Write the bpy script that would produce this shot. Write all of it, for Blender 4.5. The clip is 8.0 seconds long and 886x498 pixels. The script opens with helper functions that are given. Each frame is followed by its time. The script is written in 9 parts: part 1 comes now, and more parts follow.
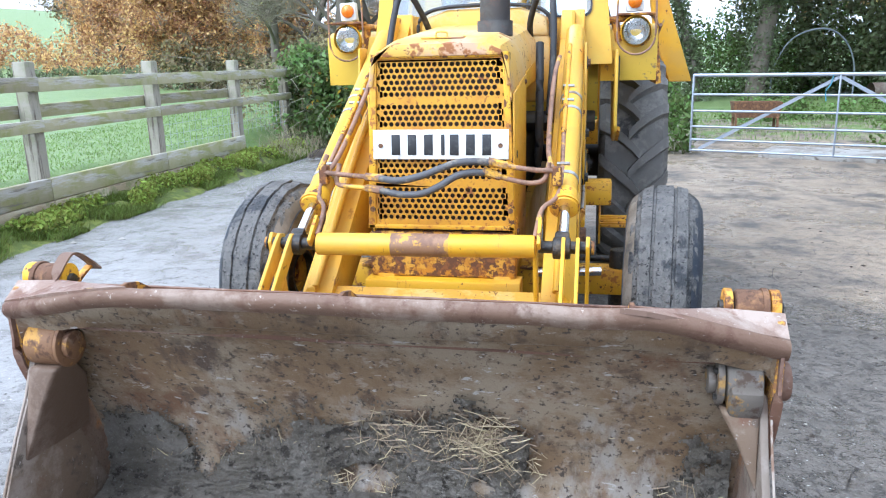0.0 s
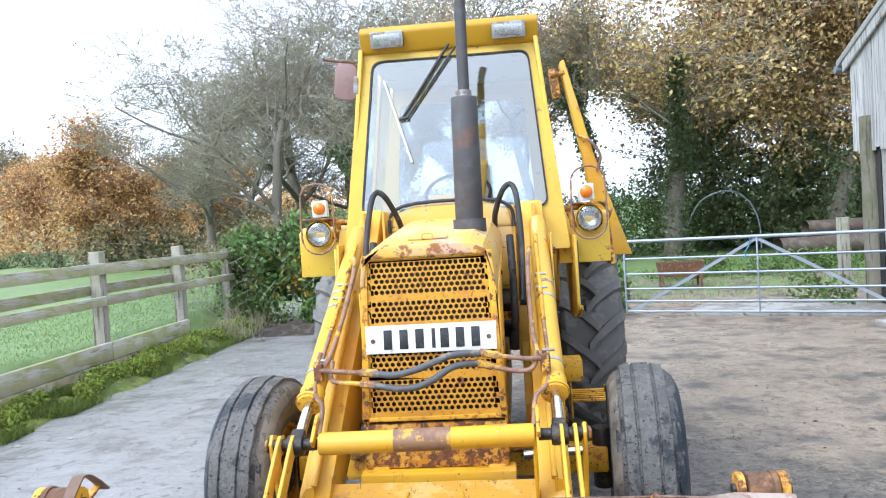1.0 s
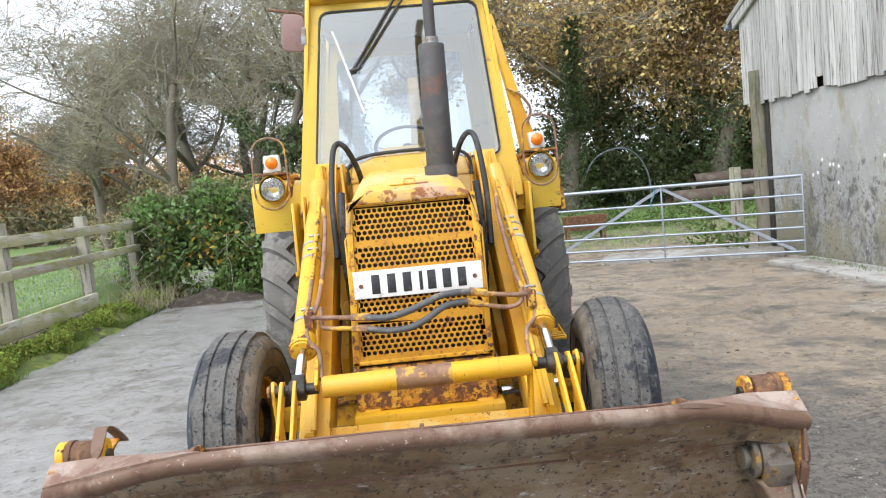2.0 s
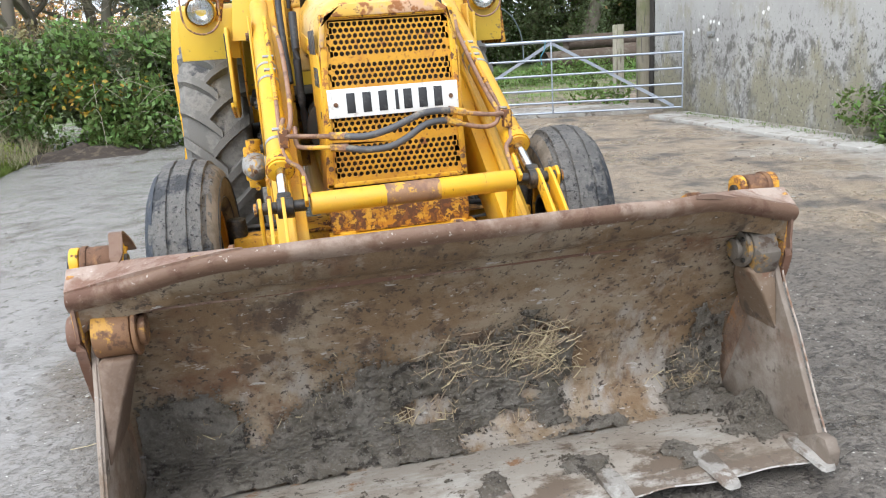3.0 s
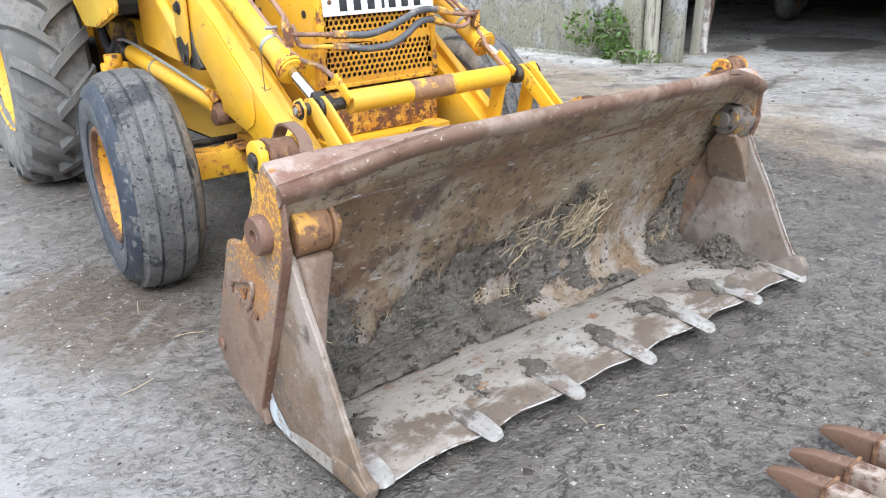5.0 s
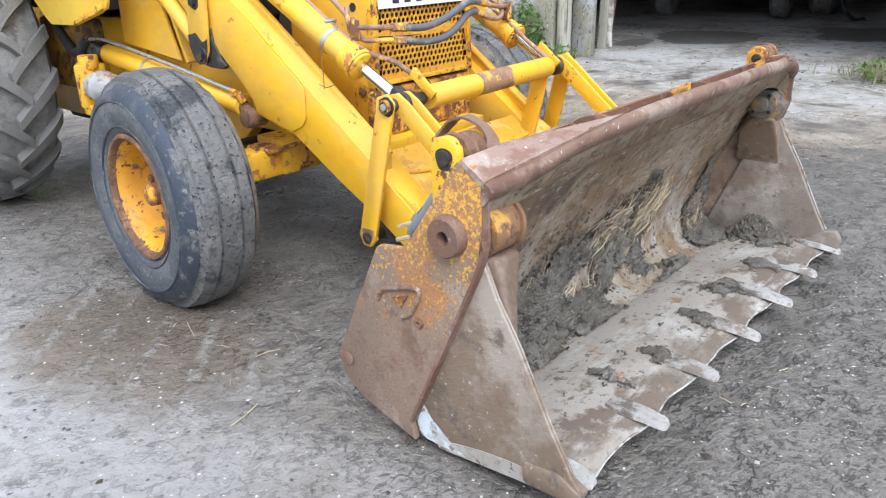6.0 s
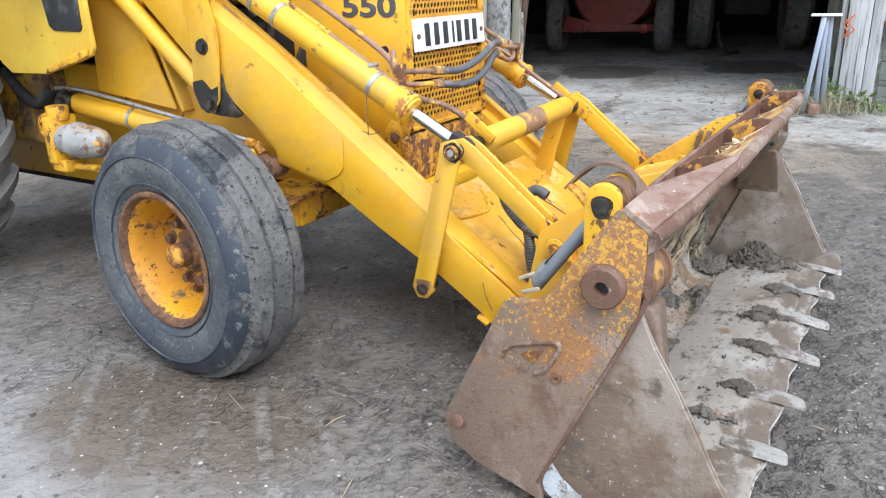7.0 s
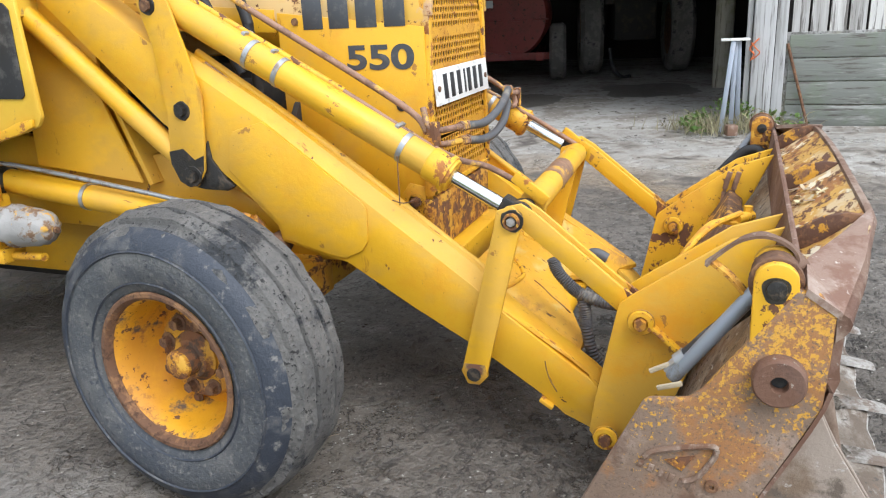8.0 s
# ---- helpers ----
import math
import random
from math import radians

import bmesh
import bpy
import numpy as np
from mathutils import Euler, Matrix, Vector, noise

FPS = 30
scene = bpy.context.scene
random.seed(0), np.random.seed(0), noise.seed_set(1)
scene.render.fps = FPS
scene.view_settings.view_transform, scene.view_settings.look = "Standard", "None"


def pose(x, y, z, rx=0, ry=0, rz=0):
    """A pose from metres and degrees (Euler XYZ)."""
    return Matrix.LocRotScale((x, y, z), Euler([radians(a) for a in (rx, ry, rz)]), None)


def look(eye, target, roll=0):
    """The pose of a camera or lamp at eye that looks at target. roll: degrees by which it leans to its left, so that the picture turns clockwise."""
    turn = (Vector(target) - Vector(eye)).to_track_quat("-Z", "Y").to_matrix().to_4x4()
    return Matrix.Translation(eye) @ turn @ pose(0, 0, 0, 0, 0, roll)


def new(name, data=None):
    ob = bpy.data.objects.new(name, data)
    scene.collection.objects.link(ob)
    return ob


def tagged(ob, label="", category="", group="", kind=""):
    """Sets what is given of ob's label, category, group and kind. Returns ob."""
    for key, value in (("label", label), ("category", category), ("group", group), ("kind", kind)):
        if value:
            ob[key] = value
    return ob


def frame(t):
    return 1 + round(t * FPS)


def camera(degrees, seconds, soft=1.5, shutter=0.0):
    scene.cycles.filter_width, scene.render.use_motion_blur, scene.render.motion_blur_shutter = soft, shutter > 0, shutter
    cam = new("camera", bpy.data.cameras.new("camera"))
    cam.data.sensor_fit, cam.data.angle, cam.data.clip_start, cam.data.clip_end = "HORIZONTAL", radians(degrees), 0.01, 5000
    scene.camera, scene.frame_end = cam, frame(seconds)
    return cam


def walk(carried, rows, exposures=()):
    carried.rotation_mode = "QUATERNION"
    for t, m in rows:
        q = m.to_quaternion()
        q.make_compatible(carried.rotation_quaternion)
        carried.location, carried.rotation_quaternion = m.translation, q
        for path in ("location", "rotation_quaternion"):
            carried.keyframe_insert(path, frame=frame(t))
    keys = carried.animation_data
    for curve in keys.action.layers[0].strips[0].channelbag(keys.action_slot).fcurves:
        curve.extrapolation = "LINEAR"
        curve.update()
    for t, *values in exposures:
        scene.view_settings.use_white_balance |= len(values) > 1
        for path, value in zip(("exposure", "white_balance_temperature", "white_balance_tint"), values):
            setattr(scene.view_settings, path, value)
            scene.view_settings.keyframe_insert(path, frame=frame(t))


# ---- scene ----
cam = camera(60.2, 8.0, soft=1.1)
PATH = [
    (0, (0.572, -2.877, 1.391), (0.193, -0.972, 0.914), -1.3),
    (0.5, (0.481, -2.99, 1.475), (0.222, -1.024, 1.214), -3.0),
    (1, (0.363, -3.026, 1.526), (0.17, -1.037, 1.465), -3.5),
    (1.2, (0.306, -2.996, 1.552), (0.147, -1.003, 1.575), -4.4),
    (2.3, (-0.162, -3.13, 1.413), (-0.012, -1.158, 1.113), -4.8),
    (2.5, (-0.27, -3.116, 1.38), (-0.087, -1.162, 0.995), -4.6),
    (3, (-0.494, -3.074, 1.316), (-0.093, -1.19, 0.778), -4.0),
    (3.5, (-0.737, -3.088, 1.266), (-0.104, -1.311, 0.603), -2.4),
    (4, (-1.091, -3.077, 1.261), (-0.361, -1.368, 0.521), -1.9),
    (4.2, (-1.227, -2.995, 1.253), (-0.457, -1.298, 0.525), -1.7),
    (5.3, (-1.979, -2.522, 1.261), (-0.732, -1.138, 0.533), -1.3),
    (5.5, (-2.096, -2.417, 1.27), (-0.817, -1.059, 0.55), -0.8),
    (6, (-2.294, -2.06, 1.24), (-0.889, -0.844, 0.5), -1.4),
    (6.5, (-2.468, -1.779, 1.265), (-0.928, -0.679, 0.62), -1.0),
    (7, (-2.566, -1.499, 1.262), (-0.947, -0.529, 0.6), -1.3),
    (7.5, (-2.516, -1.122, 1.276), (-0.846, -0.259, 0.595), -2.0),
    (8, (-2.481, -0.903, 1.324), (-0.71, -0.197, 0.72), -2.9),
]
EXPOSURES = [(0.0, 1.03, 5320, 10), (1.2, 0.84, 5600, 10), (2.5, 0.64, 6300, 10), (3.0, 0.76, 6080, 10), (3.5, 0.84, 5980, 10), (4.0, 0.98, 5800, 10), (5.5, 1.08, 5750, 10), (6.5, 0.97, 5680, 10), (7.0, 0.90, 5750, 10), (8.0, 0.71, 6050, 10)]
walk(cam, [(t, look(eye, target, roll)) for t, eye, target, roll in PATH], EXPOSURES)

# ---- light: a bright overcast day ----
world = bpy.data.worlds.new("overcast")
scene.world = world
world.use_nodes = True
wn = world.node_tree.nodes
wl = world.node_tree.links
sky = wn.new("ShaderNodeTexSky")
sky.sky_type, sky.sun_disc = "NISHITA", False
sky.sun_elevation, sky.sun_rotation = radians(48), radians(200)
sky.air_density, sky.dust_density, sky.ozone_density = 1.0, 6.0, 1.0
cloud = wn.new("ShaderNodeMix")
cloud.data_type = "RGBA"
cloud.inputs["Factor"].default_value, cloud.inputs["B"].default_value = 0.75, (9.3, 9.7, 10.3, 1)
pale = wn.new("ShaderNodeHueSaturation")
pale.inputs["Saturation"].default_value = 0.16
wl.new(sky.outputs[0], pale.inputs["Color"])
wl.new(pale.outputs[0], cloud.inputs["A"])
wl.new(cloud.outputs["Result"], wn["Background"].inputs["Color"])
wn["Background"].inputs["Strength"].default_value = 0.128
sun = new("sun", bpy.data.lights.new("sun", "SUN"))
sun.data.energy, sun.data.angle, sun.data.color = 1.7, radians(38), (1.0, 0.97, 0.92)
sun.matrix_world = look((-7, -7.5, 12), (0, 0, 0))


# ---- materials ----
def material(name, base, rough=0.7, metal=0.0, layers=(), bump=(), spec=0.5, island=0.0, per_object=0.0):
    """layers: (colour, scale, low, high, stretch xyz, roughness); bump: (scale, strength, stretch xyz)."""
    m = bpy.data.materials.new(name)
    m.use_nodes = True
    n, k = m.node_tree.nodes, m.node_tree.links
    p = n["Principled BSDF"]
    p.inputs["Metallic"].default_value = metal
    p.inputs["Specular IOR Level"].default_value = spec
    tc = n.new("ShaderNodeTexCoord")

    def noise_at(scale, stretch, detail=6.0, rough_n=0.6):
        mp = n.new("ShaderNodeMapping")
        mp.inputs["Scale"].default_value = stretch
        k.new(tc.outputs["Object"], mp.inputs["Vector"])
        t = n.new("ShaderNodeTexNoise")
        t.inputs["Scale"].default_value, t.inputs["Detail"].default_value = scale, detail
        t.inputs["Roughness"].default_value = rough_n
        k.new(mp.outputs[0], t.inputs["Vector"])
        return t.outputs["Fac"]

    col = n.new("ShaderNodeMix")
    col.data_type = "RGBA"
    dark = [c * 0.8 for c in base]
    col.inputs["A"].default_value, col.inputs["B"].default_value = (*base, 1), (*dark, 1)
    k.new(noise_at(3.1, (1, 1, 1)), col.inputs["Factor"])
    colour, rv = col.outputs["Result"], None
    for c, scale, lo, hi, stretch, r, *where in layers:
        ramp = n.new("ShaderNodeMapRange")
        ramp.inputs["From Min"].default_value, ramp.inputs["From Max"].default_value = 0.5 + (lo - 0.5) / 1.6, 0.5 + (hi - 0.5) / 1.6
        fac = noise_at(scale, stretch, 9.0, 0.68)
        if where:
            (axis, w_lo, w_hi), = where
            xyz = n.new("ShaderNodeSeparateXYZ")
            k.new(tc.outputs["Object"], xyz.inputs[0])
            fade = n.new("ShaderNodeMapRange")
            fade.inputs["From Min"].default_value, fade.inputs["From Max"].default_value = w_lo, w_hi
            fade.inputs["To Min"].default_value, fade.inputs["To Max"].default_value = -0.16, 0.0
            k.new(xyz.outputs[axis], fade.inputs["Value"])
            add = n.new("ShaderNodeMath")
            k.new(fac, add.inputs[0])
            k.new(fade.outputs[0], add.inputs[1])
            fac = add.outputs[0]
        k.new(fac, ramp.inputs["Value"])
        mix = n.new("ShaderNodeMix")
        mix.data_type = "RGBA"
        mix.inputs["B"].default_value = (*c, 1)
        k.new(ramp.outputs[0], mix.inputs["Factor"])
        k.new(colour, mix.inputs["A"])
        colour = mix.outputs["Result"]
        mr = n.new("ShaderNodeMix")
        mr.inputs["B"].default_value = r
        if rv is None:
            mr.inputs["A"].default_value = rough
        else:
            k.new(rv, mr.inputs["A"])
        k.new(ramp.outputs[0], mr.inputs["Factor"])
        rv = mr.outputs["Result"]
    if island or per_object:
        src = n.new("ShaderNodeNewGeometry").outputs["Random Per Island"] if island else n.new("ShaderNodeObjectInfo").outputs["Random"]
        hs = n.new("ShaderNodeHueSaturation")
        a = island or per_object
        for key, lo, hi in (("Value", 1 - a, 1 + a), ("Hue", 0.5 - 0.05 * a, 0.5 + 0.05 * a)):
            r = n.new("ShaderNodeMapRange")
            r.inputs["To Min"].default_value, r.inputs["To Max"].default_value = lo, hi
            k.new(src, r.inputs["Value"])
            k.new(r.outputs[0], hs.inputs[key])
        k.new(colour, hs.inputs["Color"])
        colour = hs.outputs[0]
    k.new(colour, p.inputs["Base Color"])
    if rv is None:
        p.inputs["Roughness"].default_value = rough
    else:
        k.new(rv, p.inputs["Roughness"])
    last = None
    for scale, strength, stretch in bump:
        b = n.new("ShaderNodeBump")
        b.inputs["Strength"].default_value, b.inputs["Distance"].default_value = strength, 0.02
        k.new(noise_at(scale, stretch, 8.0, 0.65), b.inputs["Height"])
        if last:
            k.new(last, b.inputs["Normal"])
        last = b.outputs[0]
    if last:
        k.new(last, p.inputs["Normal"])
    return m


U = (1, 1, 1)
RUST = (0.125, 0.055, 0.028)
YEL = (0.75, 0.41, 0.016)
M = {}
M["yellow"] = material("yellow_paint", YEL, 0.42, layers=[((0.64, 0.30, 0.012), 2.2, 0.52, 0.75, U, 0.5), ((0.45, 0.21, 0.02), 12, 0.70, 0.80, (1, 1, 0.4), 0.7), ((0.60, 0.34, 0.04), 1.3, 0.48, 0.62, (1, 1, 1.8), 0.6), (RUST, 18, 0.765, 0.78, U, 0.85), ((0.34, 0.16, 0.03), 11, 0.74, 0.755, (5, 0.7, 0.7), 0.75), ((0.38, 0.21, 0.05), 55, 0.74, 0.86, U, 0.8)], bump=[(60, 0.08, U), (14, 0.05, U)])
M["yellow_worn"] = material("worn_yellow_paint", YEL, 0.5, layers=[((0.55, 0.25, 0.02), 5, 0.48, 0.72, U, 0.6), ((0.34, 0.13, 0.03), 26, 0.60, 0.68, U, 0.8), (RUST, 17, 0.635, 0.66, U, 0.85)], bump=[(50, 0.15, U)])
M["yellow_rust"] = material("rusted_yellow_paint", (0.55, 0.25, 0.02), 0.6, layers=[(RUST, 14, 0.48, 0.52, U, 0.85), ((0.22, 0.09, 0.03), 40, 0.52, 0.62, U, 0.85), ((0.62, 0.34, 0.04), 24, 0.58, 0.62, U, 0.6)], bump=[(40, 0.25, U)])
M["yellow_hood"] = material("sunbleached_yellow_paint", (0.72, 0.43, 0.07), 0.5, layers=[((0.66, 0.46, 0.20), 3, 0.42, 0.62, U, 0.6), ((0.52, 0.33, 0.20), 6, 0.48, 0.62, U, 0.65, ("Y", 0.22, 0.02)), ((0.33, 0.14, 0.04), 12, 0.66, 0.74, U, 0.8), (RUST, 24, 0.68, 0.71, U, 0.85), ((0.28, 0.11, 0.035), 14, 0.52, 0.60, U, 0.8, ("Y", 0.07, 0.0))], bump=[(40, 0.08, U)])
M["yellow_cross"] = material("scuffed_yellow_plate", (0.70, 0.37, 0.02), 0.42, layers=[((0.62, 0.30, 0.02), 3, 0.44, 0.66, U, 0.5), ((0.44, 0.22, 0.04), 5, 0.56, 0.70, (0.7, 1.6, 1), 0.6), ((0.66, 0.44, 0.12), 4, 0.56, 0.70, (1, 1.8, 1), 0.55), (RUST, 16, 0.70, 0.73, (1.5, 0.6, 1), 0.85), ((0.25, 0.12, 0.04), 60, 0.68, 0.75, U, 0.8)], bump=[(40, 0.12, U), (9, 0.12, U)])
M["cab"] = material("cab_yellow_paint", (0.74, 0.49, 0.05), 0.38, layers=[((0.62, 0.36, 0.03), 2, 0.5, 0.8, U, 0.5), ((0.30, 0.20, 0.08), 20, 0.68, 0.78, U, 0.7)])
# roof yellow taken darker: the down-facing visor's shade is in this colour
M["roof_yellow"] = material("shade_ochre_roof", (0.52, 0.29, 0.005), 0.5, layers=[((0.35, 0.2, 0.02), 6, 0.58, 0.8, U, 0.6)])
M["bucket_in"] = material("scuffed_bucket_steel", (0.205, 0.132, 0.070), 0.62, layers=[((0.275, 0.215, 0.148), 2.6, 0.42, 0.60, (1, 1, 1.6), 0.6), ((0.165, 0.092, 0.050), 4, 0.54, 0.74, U, 0.8), ((0.085, 0.058, 0.040), 3.5, 0.60, 0.76, (1.6, 1, 0.7), 0.7), ((0.11, 0.072, 0.045), 11, 0.56, 0.72, U, 0.75), ((0.31, 0.275, 0.235), 5, 0.42, 0.60, (1.4, 1, 0.6), 0.5, ("Z", 0.50, 0.14)), ((0.28, 0.225, 0.17), 17, 0.62, 0.74, (0.8, 1, 1.3), 0.6), ((0.06, 0.045, 0.035), 45, 0.60, 0.70, U, 0.8), ((0.42, 0.39, 0.36), 38, 0.70, 0.73, (0.45, 1, 1), 0.8)], bump=[(30, 0.25, U), (120, 0.15, U)])
M["bucket_rust"] = material("rusty_brown_steel", (0.155, 0.078, 0.048), 0.7, layers=[((0.26, 0.17, 0.13), 3.5, 0.48, 0.68, U, 0.7), ((0.085, 0.042, 0.028), 7, 0.55, 0.7, U, 0.8), ((0.32, 0.27, 0.23), 60, 0.66, 0.74, U, 0.8)], bump=[(26, 0.3, U), (110, 0.2, U)])
# pinkish lip steel made paler: the top face's sky sheen is painted in
M["lip_end"] = material("sheen_paled_pink_steel", (0.255, 0.165, 0.122), 0.5, layers=[((0.36, 0.285, 0.235), 4, 0.46, 0.62, U, 0.5), ((0.17, 0.09, 0.06), 7, 0.58, 0.7, U, 0.7), ((0.48, 0.42, 0.37), 60, 0.70, 0.75, U, 0.6)], bump=[(26, 0.25, U), (110, 0.2, U)])
M["lip_brown"] = material("brown_worn_steel", (0.175, 0.102, 0.066), 0.6, layers=[((0.26, 0.19, 0.145), 4, 0.50, 0.64, U, 0.55), ((0.11, 0.055, 0.035), 7, 0.56, 0.7, U, 0.8), ((0.40, 0.34, 0.29), 48, 0.705, 0.75, U, 0.6)], bump=[(26, 0.25, U), (110, 0.2, U)])
M["bucket_side"] = material("rusty_plate_with_yellow_flakes", (0.215, 0.145, 0.102), 0.65, layers=[((0.28, 0.132, 0.050), 7, 0.40, 0.56, U, 0.8, ("Z", 0.15, 0.60)), ((0.52, 0.27, 0.03), 85, 0.485, 0.56, U, 0.6, ("Z", 0.24, 0.64)), ((0.31, 0.235, 0.185), 3.2, 0.50, 0.66, U, 0.7, ("Z", 0.60, 0.25)), ((0.135, 0.078, 0.050), 6.5, 0.52, 0.68, U, 0.8, ("Z", 0.85, 0.2)), ((0.11, 0.08, 0.058), 130, 0.58, 0.72, U, 0.8)], bump=[(24, 0.2, U), (120, 0.2, U)])
M["clam"] = material("tan_scraped_plate", (0.182, 0.126, 0.084), 0.65, layers=[((0.27, 0.22, 0.18), 3.0, 0.50, 0.66, U, 0.6), ((0.15, 0.075, 0.045), 5, 0.53, 0.68, U, 0.8, ("Z", 0.0, 0.5)), ((0.11, 0.085, 0.065), 9, 0.58, 0.7, U, 0.8), ((0.36, 0.33, 0.30), 50, 0.70, 0.76, U, 0.7)], bump=[(26, 0.25, U), (110, 0.2, U)])
M["bucket_floor"] = material("polished_grey_bucket_lip", (0.36, 0.325, 0.28), 0.45, metal=0.1, layers=[((0.132, 0.100, 0.074), 4, 0.32, 0.42, (1, 1.2, 1), 0.6, ("Y", -1.17, -1.27)), ((0.27, 0.235, 0.195), 2.4, 0.48, 0.68, (1, 2, 1), 0.5), ((0.42, 0.40, 0.365), 6, 0.54, 0.74, (0.6, 1.6, 1), 0.4), ((0.13, 0.105, 0.08), 9, 0.64, 0.72, (1, 1.6, 1), 0.7), ((0.10, 0.085, 0.07), 40, 0.63, 0.72, U, 0.8), ((0.25, 0.145, 0.08), 7, 0.68, 0.76, U, 0.8)], bump=[(40, 0.15, U), (9, 0.2, U)])
M["pocket"] = material("flaking_yellow_pocket_paint", (0.58, 0.33, 0.07), 0.6, layers=[((0.58, 0.44, 0.25), 5, 0.42, 0.58, U, 0.65), ((0.30, 0.13, 0.04), 9, 0.52, 0.60, (1, 2, 1), 0.8), (RUST, 13, 0.56, 0.60, (1, 2.5, 1), 0.85), ((0.70, 0.62, 0.45), 8, 0.64, 0.67, (1, 2, 1), 0.6)], bump=[(30, 0.3, U)])
M["flake"] = material("pale_paint_flake", (0.46, 0.36, 0.22), 0.7, per_object=0.4)
M["pocket_rib"] = material("rust_over_yellow_rib", (0.11, 0.052, 0.03), 0.8, layers=[((0.50, 0.25, 0.02), 12, 0.55, 0.58, U, 0.6), ((0.20, 0.10, 0.05), 26, 0.5, 0.65, U, 0.85)], bump=[(50, 0.3, U)])
M["barrel"] = material("ochre_rusted_barrel", (0.215, 0.11, 0.05), 0.65, layers=[((0.30, 0.22, 0.16), 6, 0.50, 0.64, U, 0.6), ((0.42, 0.22, 0.035), 14, 0.59, 0.66, U, 0.6), ((0.11, 0.055, 0.03), 22, 0.54, 0.66, U, 0.8)], bump=[(50, 0.25, U)])
M["barrel_grey"] = material("grey_brown_pivot_block", (0.135, 0.115, 0.095), 0.6, layers=[((0.22, 0.215, 0.21), 8, 0.50, 0.64, U, 0.5), ((0.30, 0.17, 0.04), 12, 0.56, 0.64, U, 0.7), ((0.07, 0.045, 0.03), 16, 0.54, 0.66, U, 0.8)], bump=[(50, 0.3, U)])
M["yellow_chip"] = material("chipped_yellow_paint", YEL, 0.45, layers=[((0.60, 0.29, 0.015), 3, 0.5, 0.7, U, 0.5), (RUST, 8, 0.615, 0.63, U, 0.85), ((0.17, 0.07, 0.03), 30, 0.655, 0.67, U, 0.85)], bump=[(50, 0.1, U)])
M["scrape"] = material("bluish_white_scrape", (0.56, 0.60, 0.62), 0.6, layers=[((0.36, 0.35, 0.33), 14, 0.48, 0.62, U, 0.7), ((0.2, 0.16, 0.13), 30, 0.58, 0.66, U, 0.8)], bump=[(60, 0.3, U)])
M["ram_grey"] = material("blue_grey_ram_tube", (0.30, 0.33, 0.37), 0.45, metal=0.4, layers=[((0.2, 0.17, 0.14), 14, 0.56, 0.7, U, 0.7)])
M["bone"] = material("bleached_wood", (0.42, 0.345, 0.235), 0.75, layers=[((0.33, 0.26, 0.18), 14, 0.5, 0.66, (1, 0.3, 1), 0.8)], bump=[(50, 0.3, (1, 0.2, 1))])
M["clam_grey"] = material("grey_scraped_plate", (0.195, 0.157, 0.124), 0.6, layers=[((0.29, 0.255, 0.22), 3.0, 0.48, 0.68, U, 0.55), ((0.17, 0.12, 0.09), 5, 0.54, 0.72, U, 0.8), ((0.12, 0.10, 0.08), 20, 0.62, 0.76, U, 0.8)], bump=[(26, 0.25, U), (110, 0.2, U)])
M["gusset"] = material("brown_folded_plate", (0.135, 0.086, 0.056), 0.65, layers=[((0.23, 0.17, 0.13), 4, 0.5, 0.7, U, 0.65), ((0.09, 0.05, 0.03), 8, 0.56, 0.72, U, 0.8)], bump=[(26, 0.25, U), (110, 0.2, U)])
M["tooth"] = material("worn_tooth_steel", (0.36, 0.34, 0.31), 0.45, metal=0.15, layers=[((0.19, 0.15, 0.12), 12, 0.52, 0.66, U, 0.7), ((0.44, 0.42, 0.39), 16, 0.56, 0.68, U, 0.45), ((0.12, 0.10, 0.08), 8, 0.42, 0.56, U, 0.85, ("Y", -1.33, -1.27))], bump=[(60, 0.35, U), (20, 0.3, U)])
M["bright_edge"] = material("scraped_bright_steel", (0.52, 0.50, 0.47), 0.45, metal=0.3, layers=[((0.25, 0.20, 0.16), 20, 0.5, 0.62, U, 0.7)])
M["rust"] = material("rust", (0.15, 0.075, 0.04), 0.8, layers=[((0.25, 0.13, 0.06), 20, 0.5, 0.65, U, 0.85), ((0.07, 0.035, 0.02), 45, 0.55, 0.7, U, 0.9)], bump=[(90, 0.4, U)])
M["grease"] = material("black_grease", (0.018, 0.016, 0.014), 0.4, layers=[((0.08, 0.06, 0.04), 30, 0.55, 0.7, U, 0.7)], bump=[(70, 0.3, U)])
M["grease_thin"] = material("grease_stained_yellow_paint", (0.035, 0.028, 0.018), 0.5, layers=[((0.30, 0.16, 0.02), 22, 0.54, 0.66, U, 0.6)], bump=[(70, 0.2, U)])
M["tyre"] = material("muddy_tyre_rubber", (0.125, 0.121, 0.116), 0.78, layers=[((0.215, 0.205, 0.19), 5, 0.42, 0.70, U, 0.85), ((0.04, 0.043, 0.048), 5, 0.56, 0.68, U, 0.6), ((0.22, 0.208, 0.19), 34, 0.60, 0.80, U, 0.9), ((0.03, 0.03, 0.03), 60, 0.62, 0.68, U, 0.9)], bump=[(14, 0.9, U), (60, 0.9, U)])
